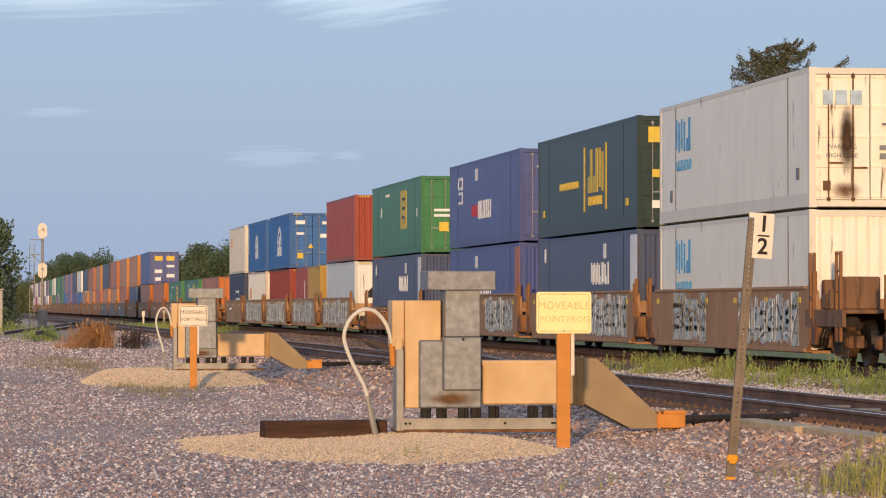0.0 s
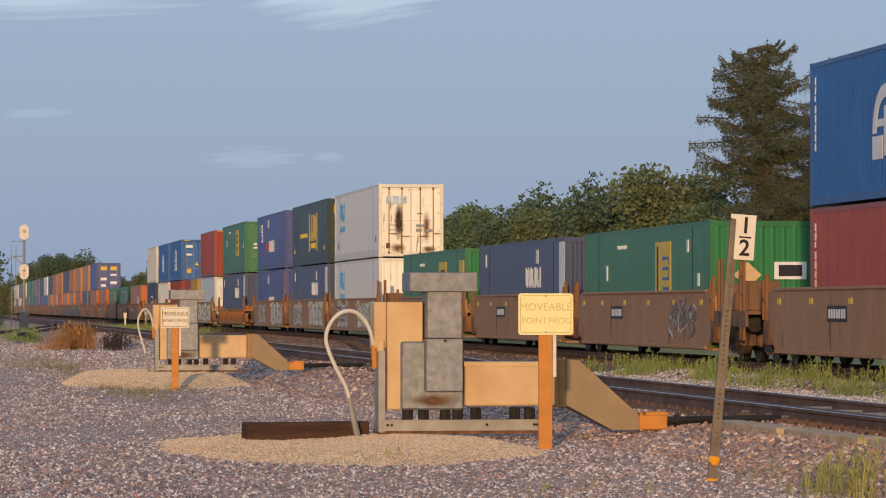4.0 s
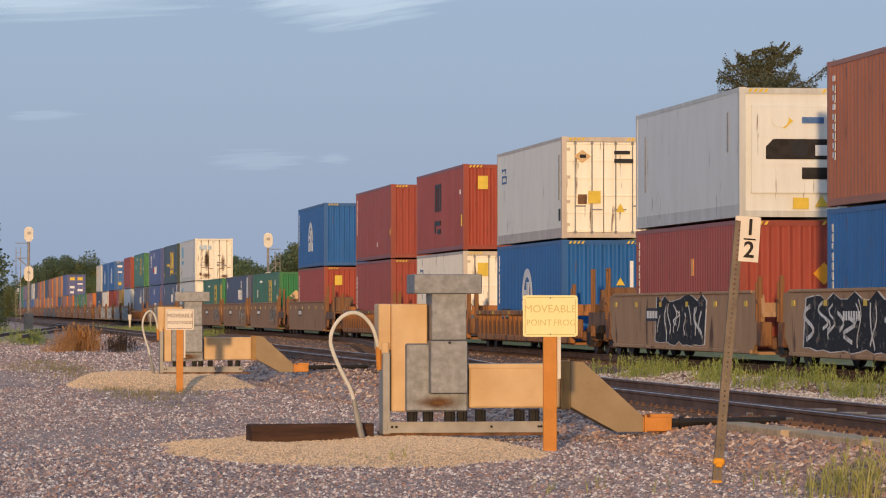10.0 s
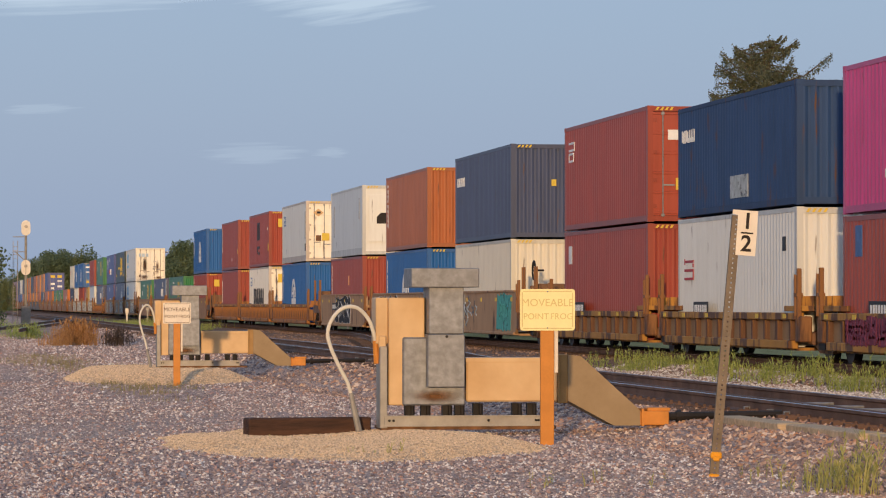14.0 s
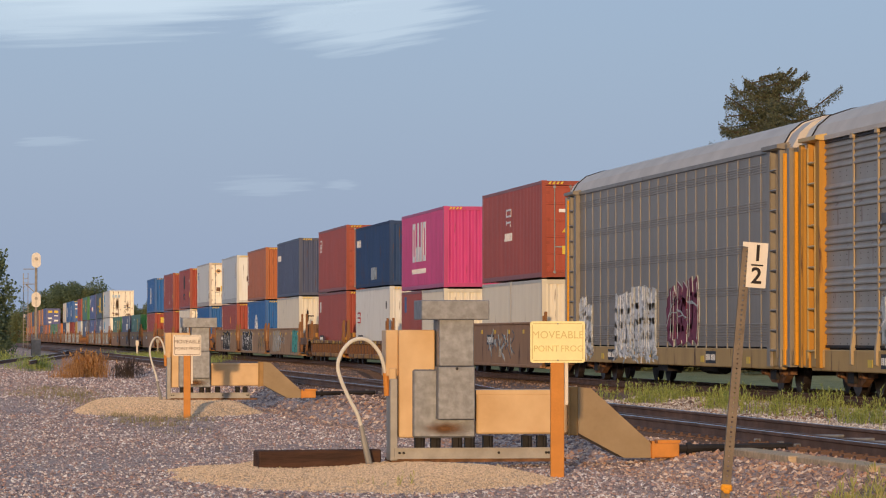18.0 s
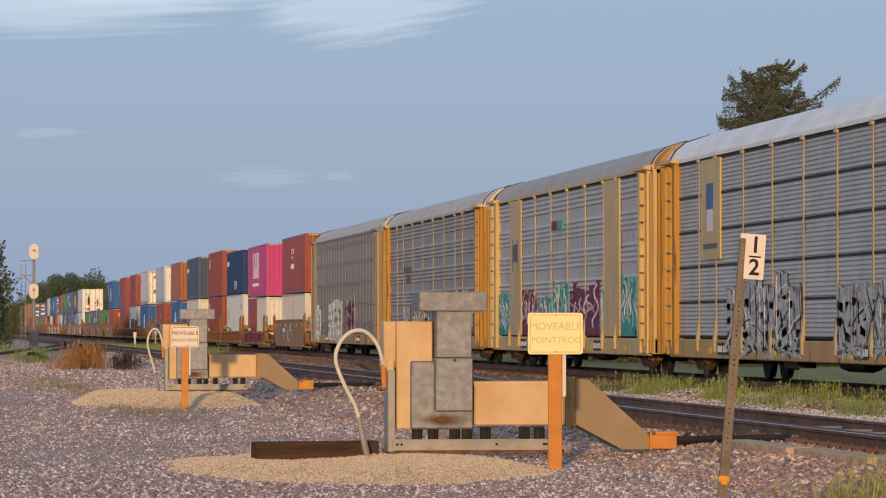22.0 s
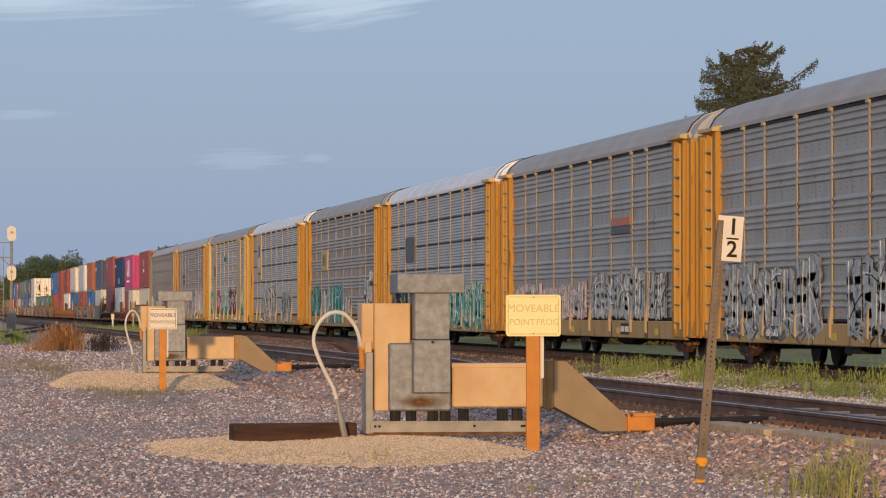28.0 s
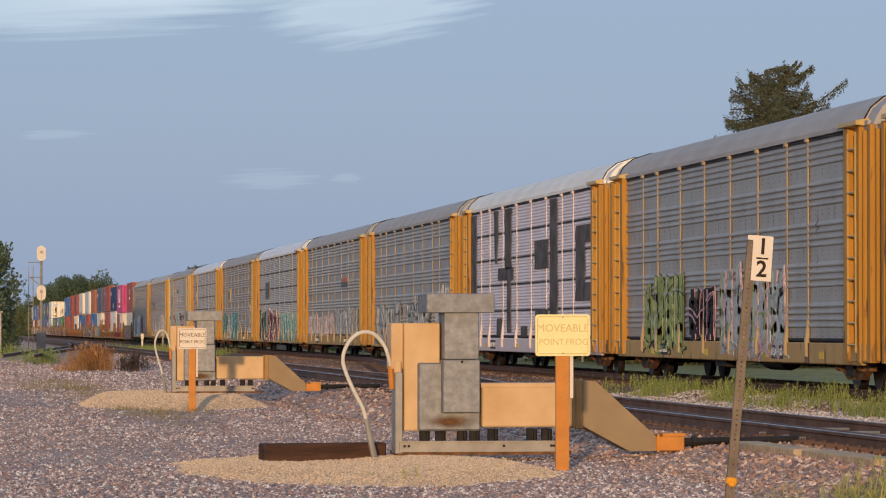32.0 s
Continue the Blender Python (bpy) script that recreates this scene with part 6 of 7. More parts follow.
def auto_rack(q, panel, post, roof, label, style="dotted", extra=None):
    """A covered auto carrier, its rear joint at q. Ribbed panels between posts, curved roof, wide ladder bays and doors at both ends. style: dotted, slotted or vertical."""
    ex = extra or {}
    c = moving(thing("auto_rack_car", label, "railway wagon", "auto rack cars"), q, 0)
    Y0, Y1 = 0.42, RACKLEN - 0.42
    posts = POSTS if style != "vertical" else [PANEL0 + 1.15 * k for k in range(1, 21)]
    frame_m = ex.get("frame", M_RACKY)
    sill = ex.get("sill", M_SILL)
    part("deck", shape("rack_deck", lambda bm: (box(bm, -1.35, 1.35, Y0 + 0.2, Y1 - 0.2, 0.78, 0.98), box(bm, -0.35, 0.35, -0.2, RACKLEN + 0.2, 0.68, 0.95), box(bm, -0.8, 0.8, 8, 21, 0.45, 0.8)), M_DARK), c, "dark underframe")
    edges = [PANEL0] + posts + [PANEL1]
    for s in (-1, 1):
        part("side_sill", shape(("rsill", s), lambda bm: (box(bm, *pair(s, 1.36, 1.47), Y0 + 0.9, Y1 - 0.9, 0.5, 0.93, 0.02), box(bm, *pair(s, 1.36, 1.5), Y0, Y0 + 2.0, 0.56, 0.93, 0.02), box(bm, *pair(s, 1.36, 1.5), Y1 - 2.0, Y1, 0.56, 0.93, 0.02)), sill), c)
        for y0, y1 in zip(edges, edges[1:]):
            if style == "vertical":
                def flat(bm):
                    pts = [(0.97, 0.0)]
                    for z in (1.05, 1.28, 2.1, 3.0, 3.9, 4.7):  # groups of four small ribs
                        for k in range(4):
                            a = z + 0.055 * k
                            pts += [(a, 0.0), (a + 0.004, -0.014), (a + 0.028, -0.014), (a + 0.034, 0.0)]
                    pts += [(5.1, 0.0), (5.1, 0.04), (0.97, 0.04)]
                    prism(bm, [(s * (1.44 - b), a) for a, b in pts], 0, y1 - y0, "y")
                me = shape(("vp", s, round(y1 - y0, 2)), flat, panel)
            else:
                def sheet(bm):
                    pts = [(0.97, 0.0)]
                    for k in range(5):
                        z = 0.97 + 0.82 * k
                        if style == "dotted":
                            for j in range(4):  # broad ribs, then a flat band
                                a = z + 0.26 + 0.135 * j
                                pts += [(a, 0.0), (a + 0.018, -0.042), (a + 0.045, -0.044), (a + 0.115, 0.0)]
                        else:
                            for j in range(8):  # close fine ribs
                                a = z + 0.04 + 0.094 * j
                                pts += [(a, 0.0), (a + 0.014, -0.03), (a + 0.035, -0.03), (a + 0.085, 0.0)]
                    pts += [(5.07, 0.0), (5.07, 0.04), (0.97, 0.04)]
                    prism(bm, [(s * (1.412 - b), a) for a, b in pts], 0, y1 - y0, "y")
                me = shape(("hp", s, style, round(y1 - y0, 2)), sheet, panel)
            part("side_panel", me, c, at=pose(0, y0, 0))
        pm = shape(("rpost", s, style), (lambda bm: (box(bm, *pair(s, 1.43, 1.458), -0.045, 0.045, 0.9, 5.08), box(bm, *pair(s, 1.43, 1.5), -0.11, 0.11, 5.02, 5.13, 0.01), prism(bm, [(s * 1.43, 0.6), (s * 1.52, 0.66), (s * 1.52, 0.95), (s * 1.458, 1.45), (s * 1.43, 1.45)], -0.06, 0.06, "y"))) if style != "vertical" else (lambda bm: box(bm, *pair(s, 1.43, 1.455), -0.03, 0.03, 0.6, 5.08)), post)
        for y in posts:
            part("post", pm, c, at=pose(0, y, 0))
        part("eave", shape(("eave", s), lambda bm: box(bm, *pair(s, 1.38, 1.49), Y0 + 0.3, Y1 - 0.3, 5.1, 5.19), frame_m if "frame" in ex else roof), c)
        if style == "dotted":
            hl = part("dotted_band", shape(("holes", s), lambda bm: [box(bm, *pair(s, 1.40, 1.415), y, y + 0.04, z, z + 0.02) for k in range(5) for z in (0.97 + 0.82 * k + 0.07, 0.97 + 0.82 * k + 0.17) for y in np.arange(2.5, 26.3, 0.55)], M_DARK), c, "rows of small dark holes")
            hl["kind"] = "stuff"
        if style != "vertical":
            gap = part("gap_strip", shape(("gaps", s, style), lambda bm: [box(bm, *pair(s, 1.40, 1.442), PANEL0, PANEL1, z, z + 0.05) for z in ((1.765, 2.585, 3.405, 4.225) if style == "slotted" else ()) + (0.97, 5.035)], M_DARK), c, "dark open slots between panels")
            gap["kind"] = "stuff"
        # end bays: corner posts, recessed ladder plate, panel edge column, top bracket
        for y in (Y0, Y1):
            d = 1 if y < 10 else -1
            run = lambda a, b: (min(d * a, d * b), max(d * a, d * b))
            plan = [(1.34, 0.0), (1.52, 0.0), (1.52, 0.2), (1.43, 0.21), (1.43, 0.78), (1.54, 0.79), (1.54, 0.94), (1.43, 0.95), (1.43, 1.62), (1.56, 1.63), (1.56, 1.95), (1.34, 1.95)]
            e = part("end_bay", shape(("ecol", s, d), lambda bm: prism(bm, [(s * a, d * b) for a, b in plan], 0.56, 5.1, "z"), frame_m), c, "yellow-orange end bay", pose(0, y, 0))
            part("top_bracket", shape(("brk", s, d), lambda bm: prism(bm, [(s * 1.3, 5.08), (s * 1.66, 5.12), (s * 1.66, 5.2), (s * 1.3, 5.26)], *run(0.55, 2.05), "y"), frame_m if "frame" in ex else M_RACKT), e)
            part("ladder", shape(("lad", s, d), lambda bm: [rod(bm, (s * 1.56, d * 0.98, z), (s * 1.56, d * 1.6, z), 0.022, n=6) for z in np.arange(0.9, 5.0, 0.42)] + [rod(bm, (s * 1.56, d * a, 0.75), (s * 1.56, d * a, 5.0), 0.02, n=5) for a in (0.98, 1.6)], frame_m if "frame" in ex else M_RACKT), e)
            part("door_edge", shape(("gp", s, d), lambda bm: (box(bm, *pair(s, 1.36, 1.44), *run(-0.18, -0.05), 0.6, 5.0), rod(bm, (s * 1.5, d * 0.45, 0.6), (s * 1.5, d * 0.45, 5.0), 0.05, n=6)), M_RACKY if style != "vertical" else M_REFLECT), e)
            part("hinge_plate", shape(("hpl", s, d), lambda bm: [box(bm, *pair(s, 1.43, 1.47), *run(0.3, 0.7), z, z + 0.14) for z in (1.2, 2.4, 3.6, 4.6)], M_SILL), e)

    arch = [(-1.47, 5.15), (-1.30, 5.45), (-1.05, 5.66), (-0.6, 5.81), (0, 5.87), (0.6, 5.81), (1.05, 5.66), (1.30, 5.45), (1.47, 5.15)]
    rf = part("roof", shape("rack_roof", lambda bm: prism(bm, arch + [(1.40, 5.12), (-1.40, 5.12)], Y0 + 0.75, Y1 - 0.75, "y"), roof), c, "curved sheet roof")
    for y in (Y0 + 0.76, Y1 - 0.81):
        part("roof_seam", shape(("seam", y), lambda bm: prism(bm, [(x * 1.012, z + 0.02) for x, z in arch] + [(x * 0.97, z - 0.05) for x, z in arch[::-1]], y, y + 0.05, "y"), M_DARK), rf, "dark rubber seam across the roof")
    for y in (Y0, Y1 - 0.76):
        part("end_cap", shape(("cap", y), lambda bm: prism(bm, [(x * 0.985, z - 0.02) for x, z in arch] + [(1.40, 4.75), (-1.40, 4.75)], y, y + 0.76, "y"), ex.get("cap", M_ENDCAP if y > 10 else roof)), rf, "pale end cap of the roof")
    for y, d in ((Y0, -1), (Y1, 1)):
        part("end_door", shape(("edoor", d), lambda bm: (prism(bm, [(-1.33, 0), (-0.7, d * 0.12), (0.7, d * 0.12), (1.33, 0), (1.33, -d * 0.06), (-1.33, -d * 0.06)], 0.98, 5.02, "z")), M_RACKY), c, "yellow end doors", pose(0, y, 0))
    for y in (3.4, RACKLEN - 3.4):
        truck(c, y)
    part("brake_gear", shape("brake", lambda bm: (rod(bm, (-0.6, 11, 0.55), (-0.6, 13, 0.55), 0.25), rod(bm, (0.7, 10, 0.4), (0.7, 19, 0.4), 0.04), box(bm, -1.2, -0.8, 15, 16.2, 0.35, 0.7)), M_DARK), c)
    for y in (0, RACKLEN):
        part("coupler", shape(("coup", y), lambda bm: box(bm, -0.16, 0.16, -0.5, 0.5, 0.72, 0.98, 0.03), M_DARK), c, at=pose(0, y, 0))
    for y in (4.6, 9.5, 16, 22.5):
        part("reflective_tape", shape("racktape", lambda bm: box(bm, -1.478, -1.46, -0.18, 0.18, 0.6, 0.75), M_YELLOW), c, at=pose(0, y, 0))
    for i, (y0, y1, z0, z1, m) in enumerate(ex.get("plates", ())):
        made("panel_plate", lambda bm: box(bm, -1.478 - 0.002 * i, -1.43, y0, y1, z0, z1, 0.004), m, c)
    for y0, y1, z0, z1, m, top in ex.get("blocks", ()):
        r = random.Random(int(y0 * 10))
        made("painted_block", lambda bm: [box(bm, -1.461, -1.40, y0 + 0.08 + (y1 - y0 - 0.16) * k / 9, y0 + 0.08 + (y1 - y0 - 0.16) * (k + 1) / 9, z0, z1 - r.uniform(0, 0.3)) for k in range(9)], m, c, "block of spray paint between two posts")["kind"] = "stuff"
        strokes(c, -1.465, y0 + 0.15, y1 - 0.15, z0 + 0.15, z1 - 0.1, [top, G_WHITE], int(y0 * 10), 5)
    for outline in ex.get("brush", ()):
        made("painted_stroke", lambda bm: prism(bm, outline, -1.463, -1.40, "x"), M_BRUSH, c, "huge charcoal brush stroke")
    for u in (0.3, 0.74):
        st = part("stencil_panel", shape("stencil_back", lambda bm: box(bm, -1.474, -1.46, -0.55, 0.55, 0.58, 0.86), M_BLACK), c, "black panel with pale reporting bars", pose(0, RACKLEN * u, 0))
        sb = part("stencil_mark", shape("stencil_mark", lambda bm: [box(bm, -1.479, -1.47, y - 0.035, y + 0.035, 0.65, 0.79) for y in (-0.45, -0.325, -0.2, -0.075, 0.11, 0.235, 0.36, 0.48)], M_WHITE), st)
        sb["kind"] = "stuff"
    for i, (y0, y1, z0, z1, cols) in enumerate(ex.get("tags", ())):
        graffiti("graffiti", c, -1.464, y0, y1, z0, z1, cols, int(-q) + i)
        if z0 < 0.9:
            strokes(c, -1.474, y0, y1, 0.52, 1.0, [cols[0], cols[1]], int(-q) + i, round((y1 - y0) / 0.5))
    return c


def rag(y0, y1, z0, z1, seed, taper=0.0):
    """A ragged upright patch between two sides, narrowing towards its foot by taper."""
    r = random.Random(seed)
    n = max(3, round((z1 - z0) / 0.35))
    left = [(y0 + r.uniform(-0.07, 0.07) + taper * (1 - k / n), z0 + (z1 - z0) * k / n) for k in range(n + 1)]
    right = [(y1 + r.uniform(-0.07, 0.07) - taper * (1 - k / n), z0 + (z1 - z0) * k / n) for k in range(n, -1, -1)]
    return left + right


STROKES = [rag(25.0, 26.35, 1.0, 5.0, 1), rag(20.1, 21.0, 3.3, 5.0, 2, 0.25), rag(17.3, 18.7, 3.1, 5.0, 3, 0.1), rag(17.0, 20.1, 2.75, 3.15, 4), rag(17.4, 18.2, 1.1, 2.75, 5), rag(8.55, 9.85, 1.0, 5.0, 6), rag(10.2, 12.7, 3.0, 3.85, 7),
           rag(10.2, 12.6, 1.0, 1.8, 8), rag(2.4, 5.4, 3.6, 4.1, 9), rag(3.9, 5.4, 2.0, 3.6, 10), rag(2.4, 3.9, 2.0, 2.5, 11), rag(19.4, 20.4, 1.0, 1.55, 12), rag(14.2, 15.4, 0.98, 1.3, 13)]
FRAMED = {"frame": M_RACKT, "sill": M_RACKT, "cap": M_RACKY}
RACKS = [
    (M_RACKD, M_RACKRIB, M_ROOFD, "dark grey auto carrier with vertical ribs and white graffiti", "vertical", {"frame": M_RACKD, "tags": [(24.1, 27.0, 0.7, 2.25, [G_PALE, G_WHITE, G_WHITE]), (15.1, 20.7, 0.7, 2.4, [G_PALE, G_WHITE, G_WHITE]), (10.0, 13.8, 0.98, 2.6, [G_PALE, G_MAROON, G_PALE])]}),
    (M_RACKB, M_RACKPOST, M_ROOFD, "grey-brown auto carrier with tan posts and white graffiti", "dotted", {"plates": [(19.5, 21.6, 3.3, 3.5, G_GREY), (19.6, 20.8, 2.9, 3.2, G_GREY)], "tags": [(3.4, 10.5, 0.98, 2.45, [G_GREY, G_WHITE, G_PINK]), (10.7, 15.8, 0.7, 2.3, [G_GREY, G_PALE, G_WHITE]), (16.4, 18.9, 0.98, 2.0, [G_GREY, G_PALE, G_WHITE]), (19.9, 21.7, 0.98, 2.0, [G_GREY, G_PALE, G_WHITE])]}),
    (M_RACKS, M_RACKT, M_ROOFG, "grey auto carrier framed in yellow with teal and maroon graffiti", "dotted", {**FRAMED, "plates": [(5.3, 7.5, 0.97, 5.08, M_RACKT), (21.65, 23.7, 0.97, 5.08, M_RACKT), (22.3, 23.1, 3.2, 3.75, G_GREY), (22.2, 22.28, 2.9, 3.9, G_GREY), (23.15, 23.23, 2.9, 3.9, G_GREY), (14.1, 15.0, 4.0, 4.25, G_TEAL), (15.1, 15.9, 4.0, 4.25, G_MAROON)],
        "blocks": [(23.9, 26.3, 0.99, 2.3, G_TEAL, G_PALE), (18.8, 21.5, 0.99, 2.4, G_MAROON, G_PINK), (16.1, 18.7, 0.99, 2.2, G_TEAL, G_PINK), (13.2, 15.9, 0.99, 2.55, G_TEAL, G_PALE), (8.2, 13.0, 0.99, 2.5, G_MAROON, G_PINK), (7.6, 8.2, 0.99, 2.3, G_TEAL, G_PALE), (2.9, 5.2, 0.99, 2.6, G_TEAL, G_PALE)]}),
    (M_RACKS, M_RACKPOST, M_ROOFW, "grey auto carrier with white roof and a yellow shield panel", "slotted", {"plates": [(21.4, 23.5, 2.75, 5.05, M_RACKT), (22.1, 22.9, 3.9, 4.5, G_BLUE), (22.2, 22.8, 3.4, 3.9, M_RACKP), (21.7, 23.2, 3.0, 3.12, G_GREY)], "tags": [(5.9, 10.5, 0.7, 2.2, [G_GREY, G_PALE, G_BLACK]), (13.5, 20.7, 0.7, 2.3, [G_BLACK, G_PALE, G_WHITE])]}),
    (M_RACKB, M_RACKPOST, M_ROOFG, "brown-grey auto carrier with a tan company panel and blue graffiti", "dotted", {"plates": [(19.3, 21.8, 2.9, 3.75, M_RACKT), (20.1, 20.4, 3.1, 3.6, G_BLACK), (20.8, 21.1, 3.1, 3.6, G_BLACK)], "tags": [(22.3, 26.2, 0.98, 2.2, [G_BLACK, G_TEAL, G_PALE]), (19.4, 21.8, 0.7, 2.0, [G_BLUE, G_PALE, G_WHITE]), (13.7, 18.9, 0.7, 2.45, [G_BLUE, G_TEAL, G_WHITE]), (10.8, 13.2, 0.98, 1.7, [G_BLACK, G_PALE, G_WHITE]), (3.2, 6.0, 0.98, 2.6, [G_BLACK, G_WHITE, G_PALE])]}),
    (M_RACKS, M_RACKPOST, M_ROOFW, "grey auto carrier with white roof, dark slots and red graffiti", "slotted", {"plates": [(19.4, 21.7, 2.9, 3.8, G_GREY)], "tags": [(21.0, 25.6, 0.7, 2.3, [G_PALE, G_BLACK, G_TEAL]), (13.6, 20.4, 0.7, 2.3, [G_WHITE, G_MAROON, G_PALE]), (3.4, 12.4, 0.7, 2.1, [G_PALE, G_TEAL, G_WHITE])]}),
    (M_RACK, M_RACKPOST, M_ROOFG, "grey auto carrier with a small red plate and pale scrawls", "dotted", {"plates": [(7.9, 10.4, 3.3, 3.5, M_BANDORANGE), (7.9, 10.4, 3.1, 3.28, G_GREY)], "tags": [(6.0, 13.2, 0.98, 2.2, [G_GREY, G_PALE, G_WHITE]), (14.0, 25.6, 0.98, 1.9, [G_PINK, G_PALE, G_WHITE]), (3.4, 5.6, 0.98, 2.2, [G_BLACK, G_PALE, G_WHITE])]}),
    (M_RACK, M_RACKPOST, M_ROOFG, "grey auto carrier with white scrawls low on its side", "dotted", {"tags": [(3.0, 6.8, 0.98, 2.7, [G_PALE, G_WHITE, G_WHITE]), (8.2, 15.0, 0.7, 2.4, [G_BLACK, G_PALE, G_WHITE]), (17.0, 25.6, 0.7, 2.2, [G_GREY, G_PALE, G_WHITE])]}),
    (M_RACKP, M_RACKPINKPOST, M_ROOFC, "pink-grey auto carrier with huge dark painted strokes", "slotted", {"sill": M_RACKPINKPOST, "brush": STROKES}),
    (M_RACK, M_RACKPOST, M_ROOFG, "grey auto carrier with pastel graffiti", "dotted", {"tags": [(18.6, 23.6, 0.7, 2.5, [G_BLACK, G_LIME, G_PALE]), (15.0, 18.0, 0.98, 2.3, [G_PINK, G_BLACK, G_PINK]), (7.8, 14.4, 0.7, 2.6, [G_PINK, G_PALE, G_LIME])]}),
    (M_RACK, M_RACKPOST, M_ROOFG, "grey auto carrier with tan posts", "dotted", {}),
]
for i, (pm, po, rf, lb, st, ex) in enumerate(RACKS):
    auto_rack(-219.74 - RACKLEN * (i + 1) - (0.4 if i == 4 else 0), pm, po, rf, lb, st, ex)


# ---- trees and weeds ----
def leaf_mesh(pts, size, material, seed, flat=0.0, long=1.0):
    """Many small leaf clumps: bent quads with random turns at the given points."""
    r = np.random.default_rng(seed)
    n = len(pts)
    p = np.array(pts)
    u = r.normal(size=(n, 3))
    u /= np.linalg.norm(u, axis=1)[:, None]
    v = np.cross(u, r.normal(size=(n, 3)))
    v /= np.linalg.norm(v, axis=1)[:, None]
    s = size * r.uniform(0.5, 1.3, (n, 1))
    u, v = u * s * long, v * s
    quad = np.stack([p - u - v * 0.3, p - v * 0.8 + u * 0.1, p + u, p + v * 0.8], 1)
    me = bpy.data.meshes.new("leaves")
    me.from_pydata(quad.reshape(-1, 3).tolist(), [], (np.arange(n * 4).reshape(n, 4)).tolist())
    me.materials.append(material)
    return me


def broad_tree(height, seed, material, label):
    r = random.Random(seed)
    t = thing("broadleaf_tree", label, "tree", "trees beyond the track")
    H = height
    limbs, pts = [], []
    for k in range(11):
        a, z0 = k * 2.4 + r.random(), H * r.uniform(0.15, 0.5)
        reach = H * r.uniform(0.18, 0.36)
        tip = (math.cos(a) * reach, math.sin(a) * reach, z0 + H * r.uniform(0.15, 0.42))
        limbs.append(((0, 0, z0), tip))
    blobs = [(Vector(tip), H * r.uniform(0.10, 0.17)) for _, tip in limbs] + [(Vector((r.uniform(-0.15, 0.15) * H, r.uniform(-0.15, 0.15) * H, H * r.uniform(0.6, 0.86))), H * r.uniform(0.10, 0.17)) for _ in range(9)]
    blobs += [(Vector((math.cos(k) * H * 0.3, math.sin(k) * H * 0.3, H * r.uniform(0.06, 0.25))), H * 0.13) for k in range(7)]
    for c, rad in blobs:
        for _ in range(760):
            d = Vector((r.gauss(0, 1), r.gauss(0, 1), r.gauss(0, 1))).normalized()
            pts.append(c + d * rad * (r.random() ** 0.35) * Vector((1, 1, 0.8)).length / 1.6 * (1 + 0.5 * noise.noise(d * 2.3 + c)))
    made("trunk", lambda bm: [rod(bm, (0, 0, -0.3), (0, 0, H * 0.55), H * 0.025, H * 0.012)] + [rod(bm, a, b, H * 0.011, H * 0.004, 6) for a, b in limbs], M_BARK, t)
    part("crown", leaf_mesh(pts, H * 0.0135, material, seed), t)
    return t


def spruce(height, seed, label):
    """Old Norway spruce: drooping limbs with hanging sprays, ragged and gappy."""
    r = random.Random(seed)
    t = thing("spruce_tree", label, "tree", "spruces beyond the track")
    H = height
    limbs, pts = [], []
    z = H * 0.04
    while z < H * 0.985:
        u = 1 - z / H
        reach = H * (0.012 + 0.185 * (1 - math.exp(-u / 0.055)) + 0.09 * u) * (r.uniform(0.3, 1.0) if r.random() < 0.75 else 1.15)
        a = r.uniform(0, math.tau)
        d = Vector((math.cos(a), math.sin(a), 0))
        base = Vector((0, 0, z))
        mid = base + d * reach * 0.55 + Vector((0, 0, -reach * 0.10))
        tip = base + d * reach + Vector((0, 0, reach * r.uniform(-0.2, 0.1 + 0.3 * (1 - u) ** 6)))
        limbs += [(base, mid), (mid, tip)]
        n = int(40 + reach * 190)
        for _ in range(n):
            w = r.random() ** 0.8
            p = base.lerp(mid, w / 0.55) if w < 0.55 else mid.lerp(tip, (w - 0.55) / 0.45)
            side = Vector((-d.y, d.x, 0)) * r.gauss(0, 0.12 * reach * (1.2 - w))
            pts.append(p + side + Vector((0, 0, r.gauss(-0.06, 0.06) * min(reach, 2.6) - 0.02)))
        z += H * r.uniform(0.002, 0.0042)
    for _ in range(60):
        pts.append(Vector((r.gauss(0, 0.12), r.gauss(0, 0.12), H * r.uniform(0.94, 1.0))))
    made("trunk", lambda bm: rod(bm, (0, 0, -0.3), (0, 0, H * 0.98), H * 0.02, 0.03), M_BARK, t)
    made("bough_frame", lambda bm: [rod(bm, a, b, 0.045, 0.02, 4) for a, b in limbs], M_BARK, t)
    part("crown", leaf_mesh(pts, 0.035, M_NEEDLE, seed, 0, 2.4), t)
    return t


TREES = [broad_tree(10, 1, M_LEAF[0], "leafy green broadleaf tree beyond the tracks"), broad_tree(10, 2, M_LEAF[1], "dark green broadleaf tree beyond the tracks"),
         broad_tree(10, 3, M_LEAF[2], "olive green broadleaf tree beyond the tracks"), broad_tree(10, 4, M_LEAF[1], "dense dark broadleaf tree beyond the tracks")]
SPR = spruce(17.5, 8, "tall ragged spruce with drooping brown-green limbs")


def plant(src, x, y, k, turn):
    m = pose(x, y, gz(x, y) if y < 300 else -0.4, 0, 0, turn)
    o = copy_thing(src, m)
    o.scale = (k, k, k)
    return o


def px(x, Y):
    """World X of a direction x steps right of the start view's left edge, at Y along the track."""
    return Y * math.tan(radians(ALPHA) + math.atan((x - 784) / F))


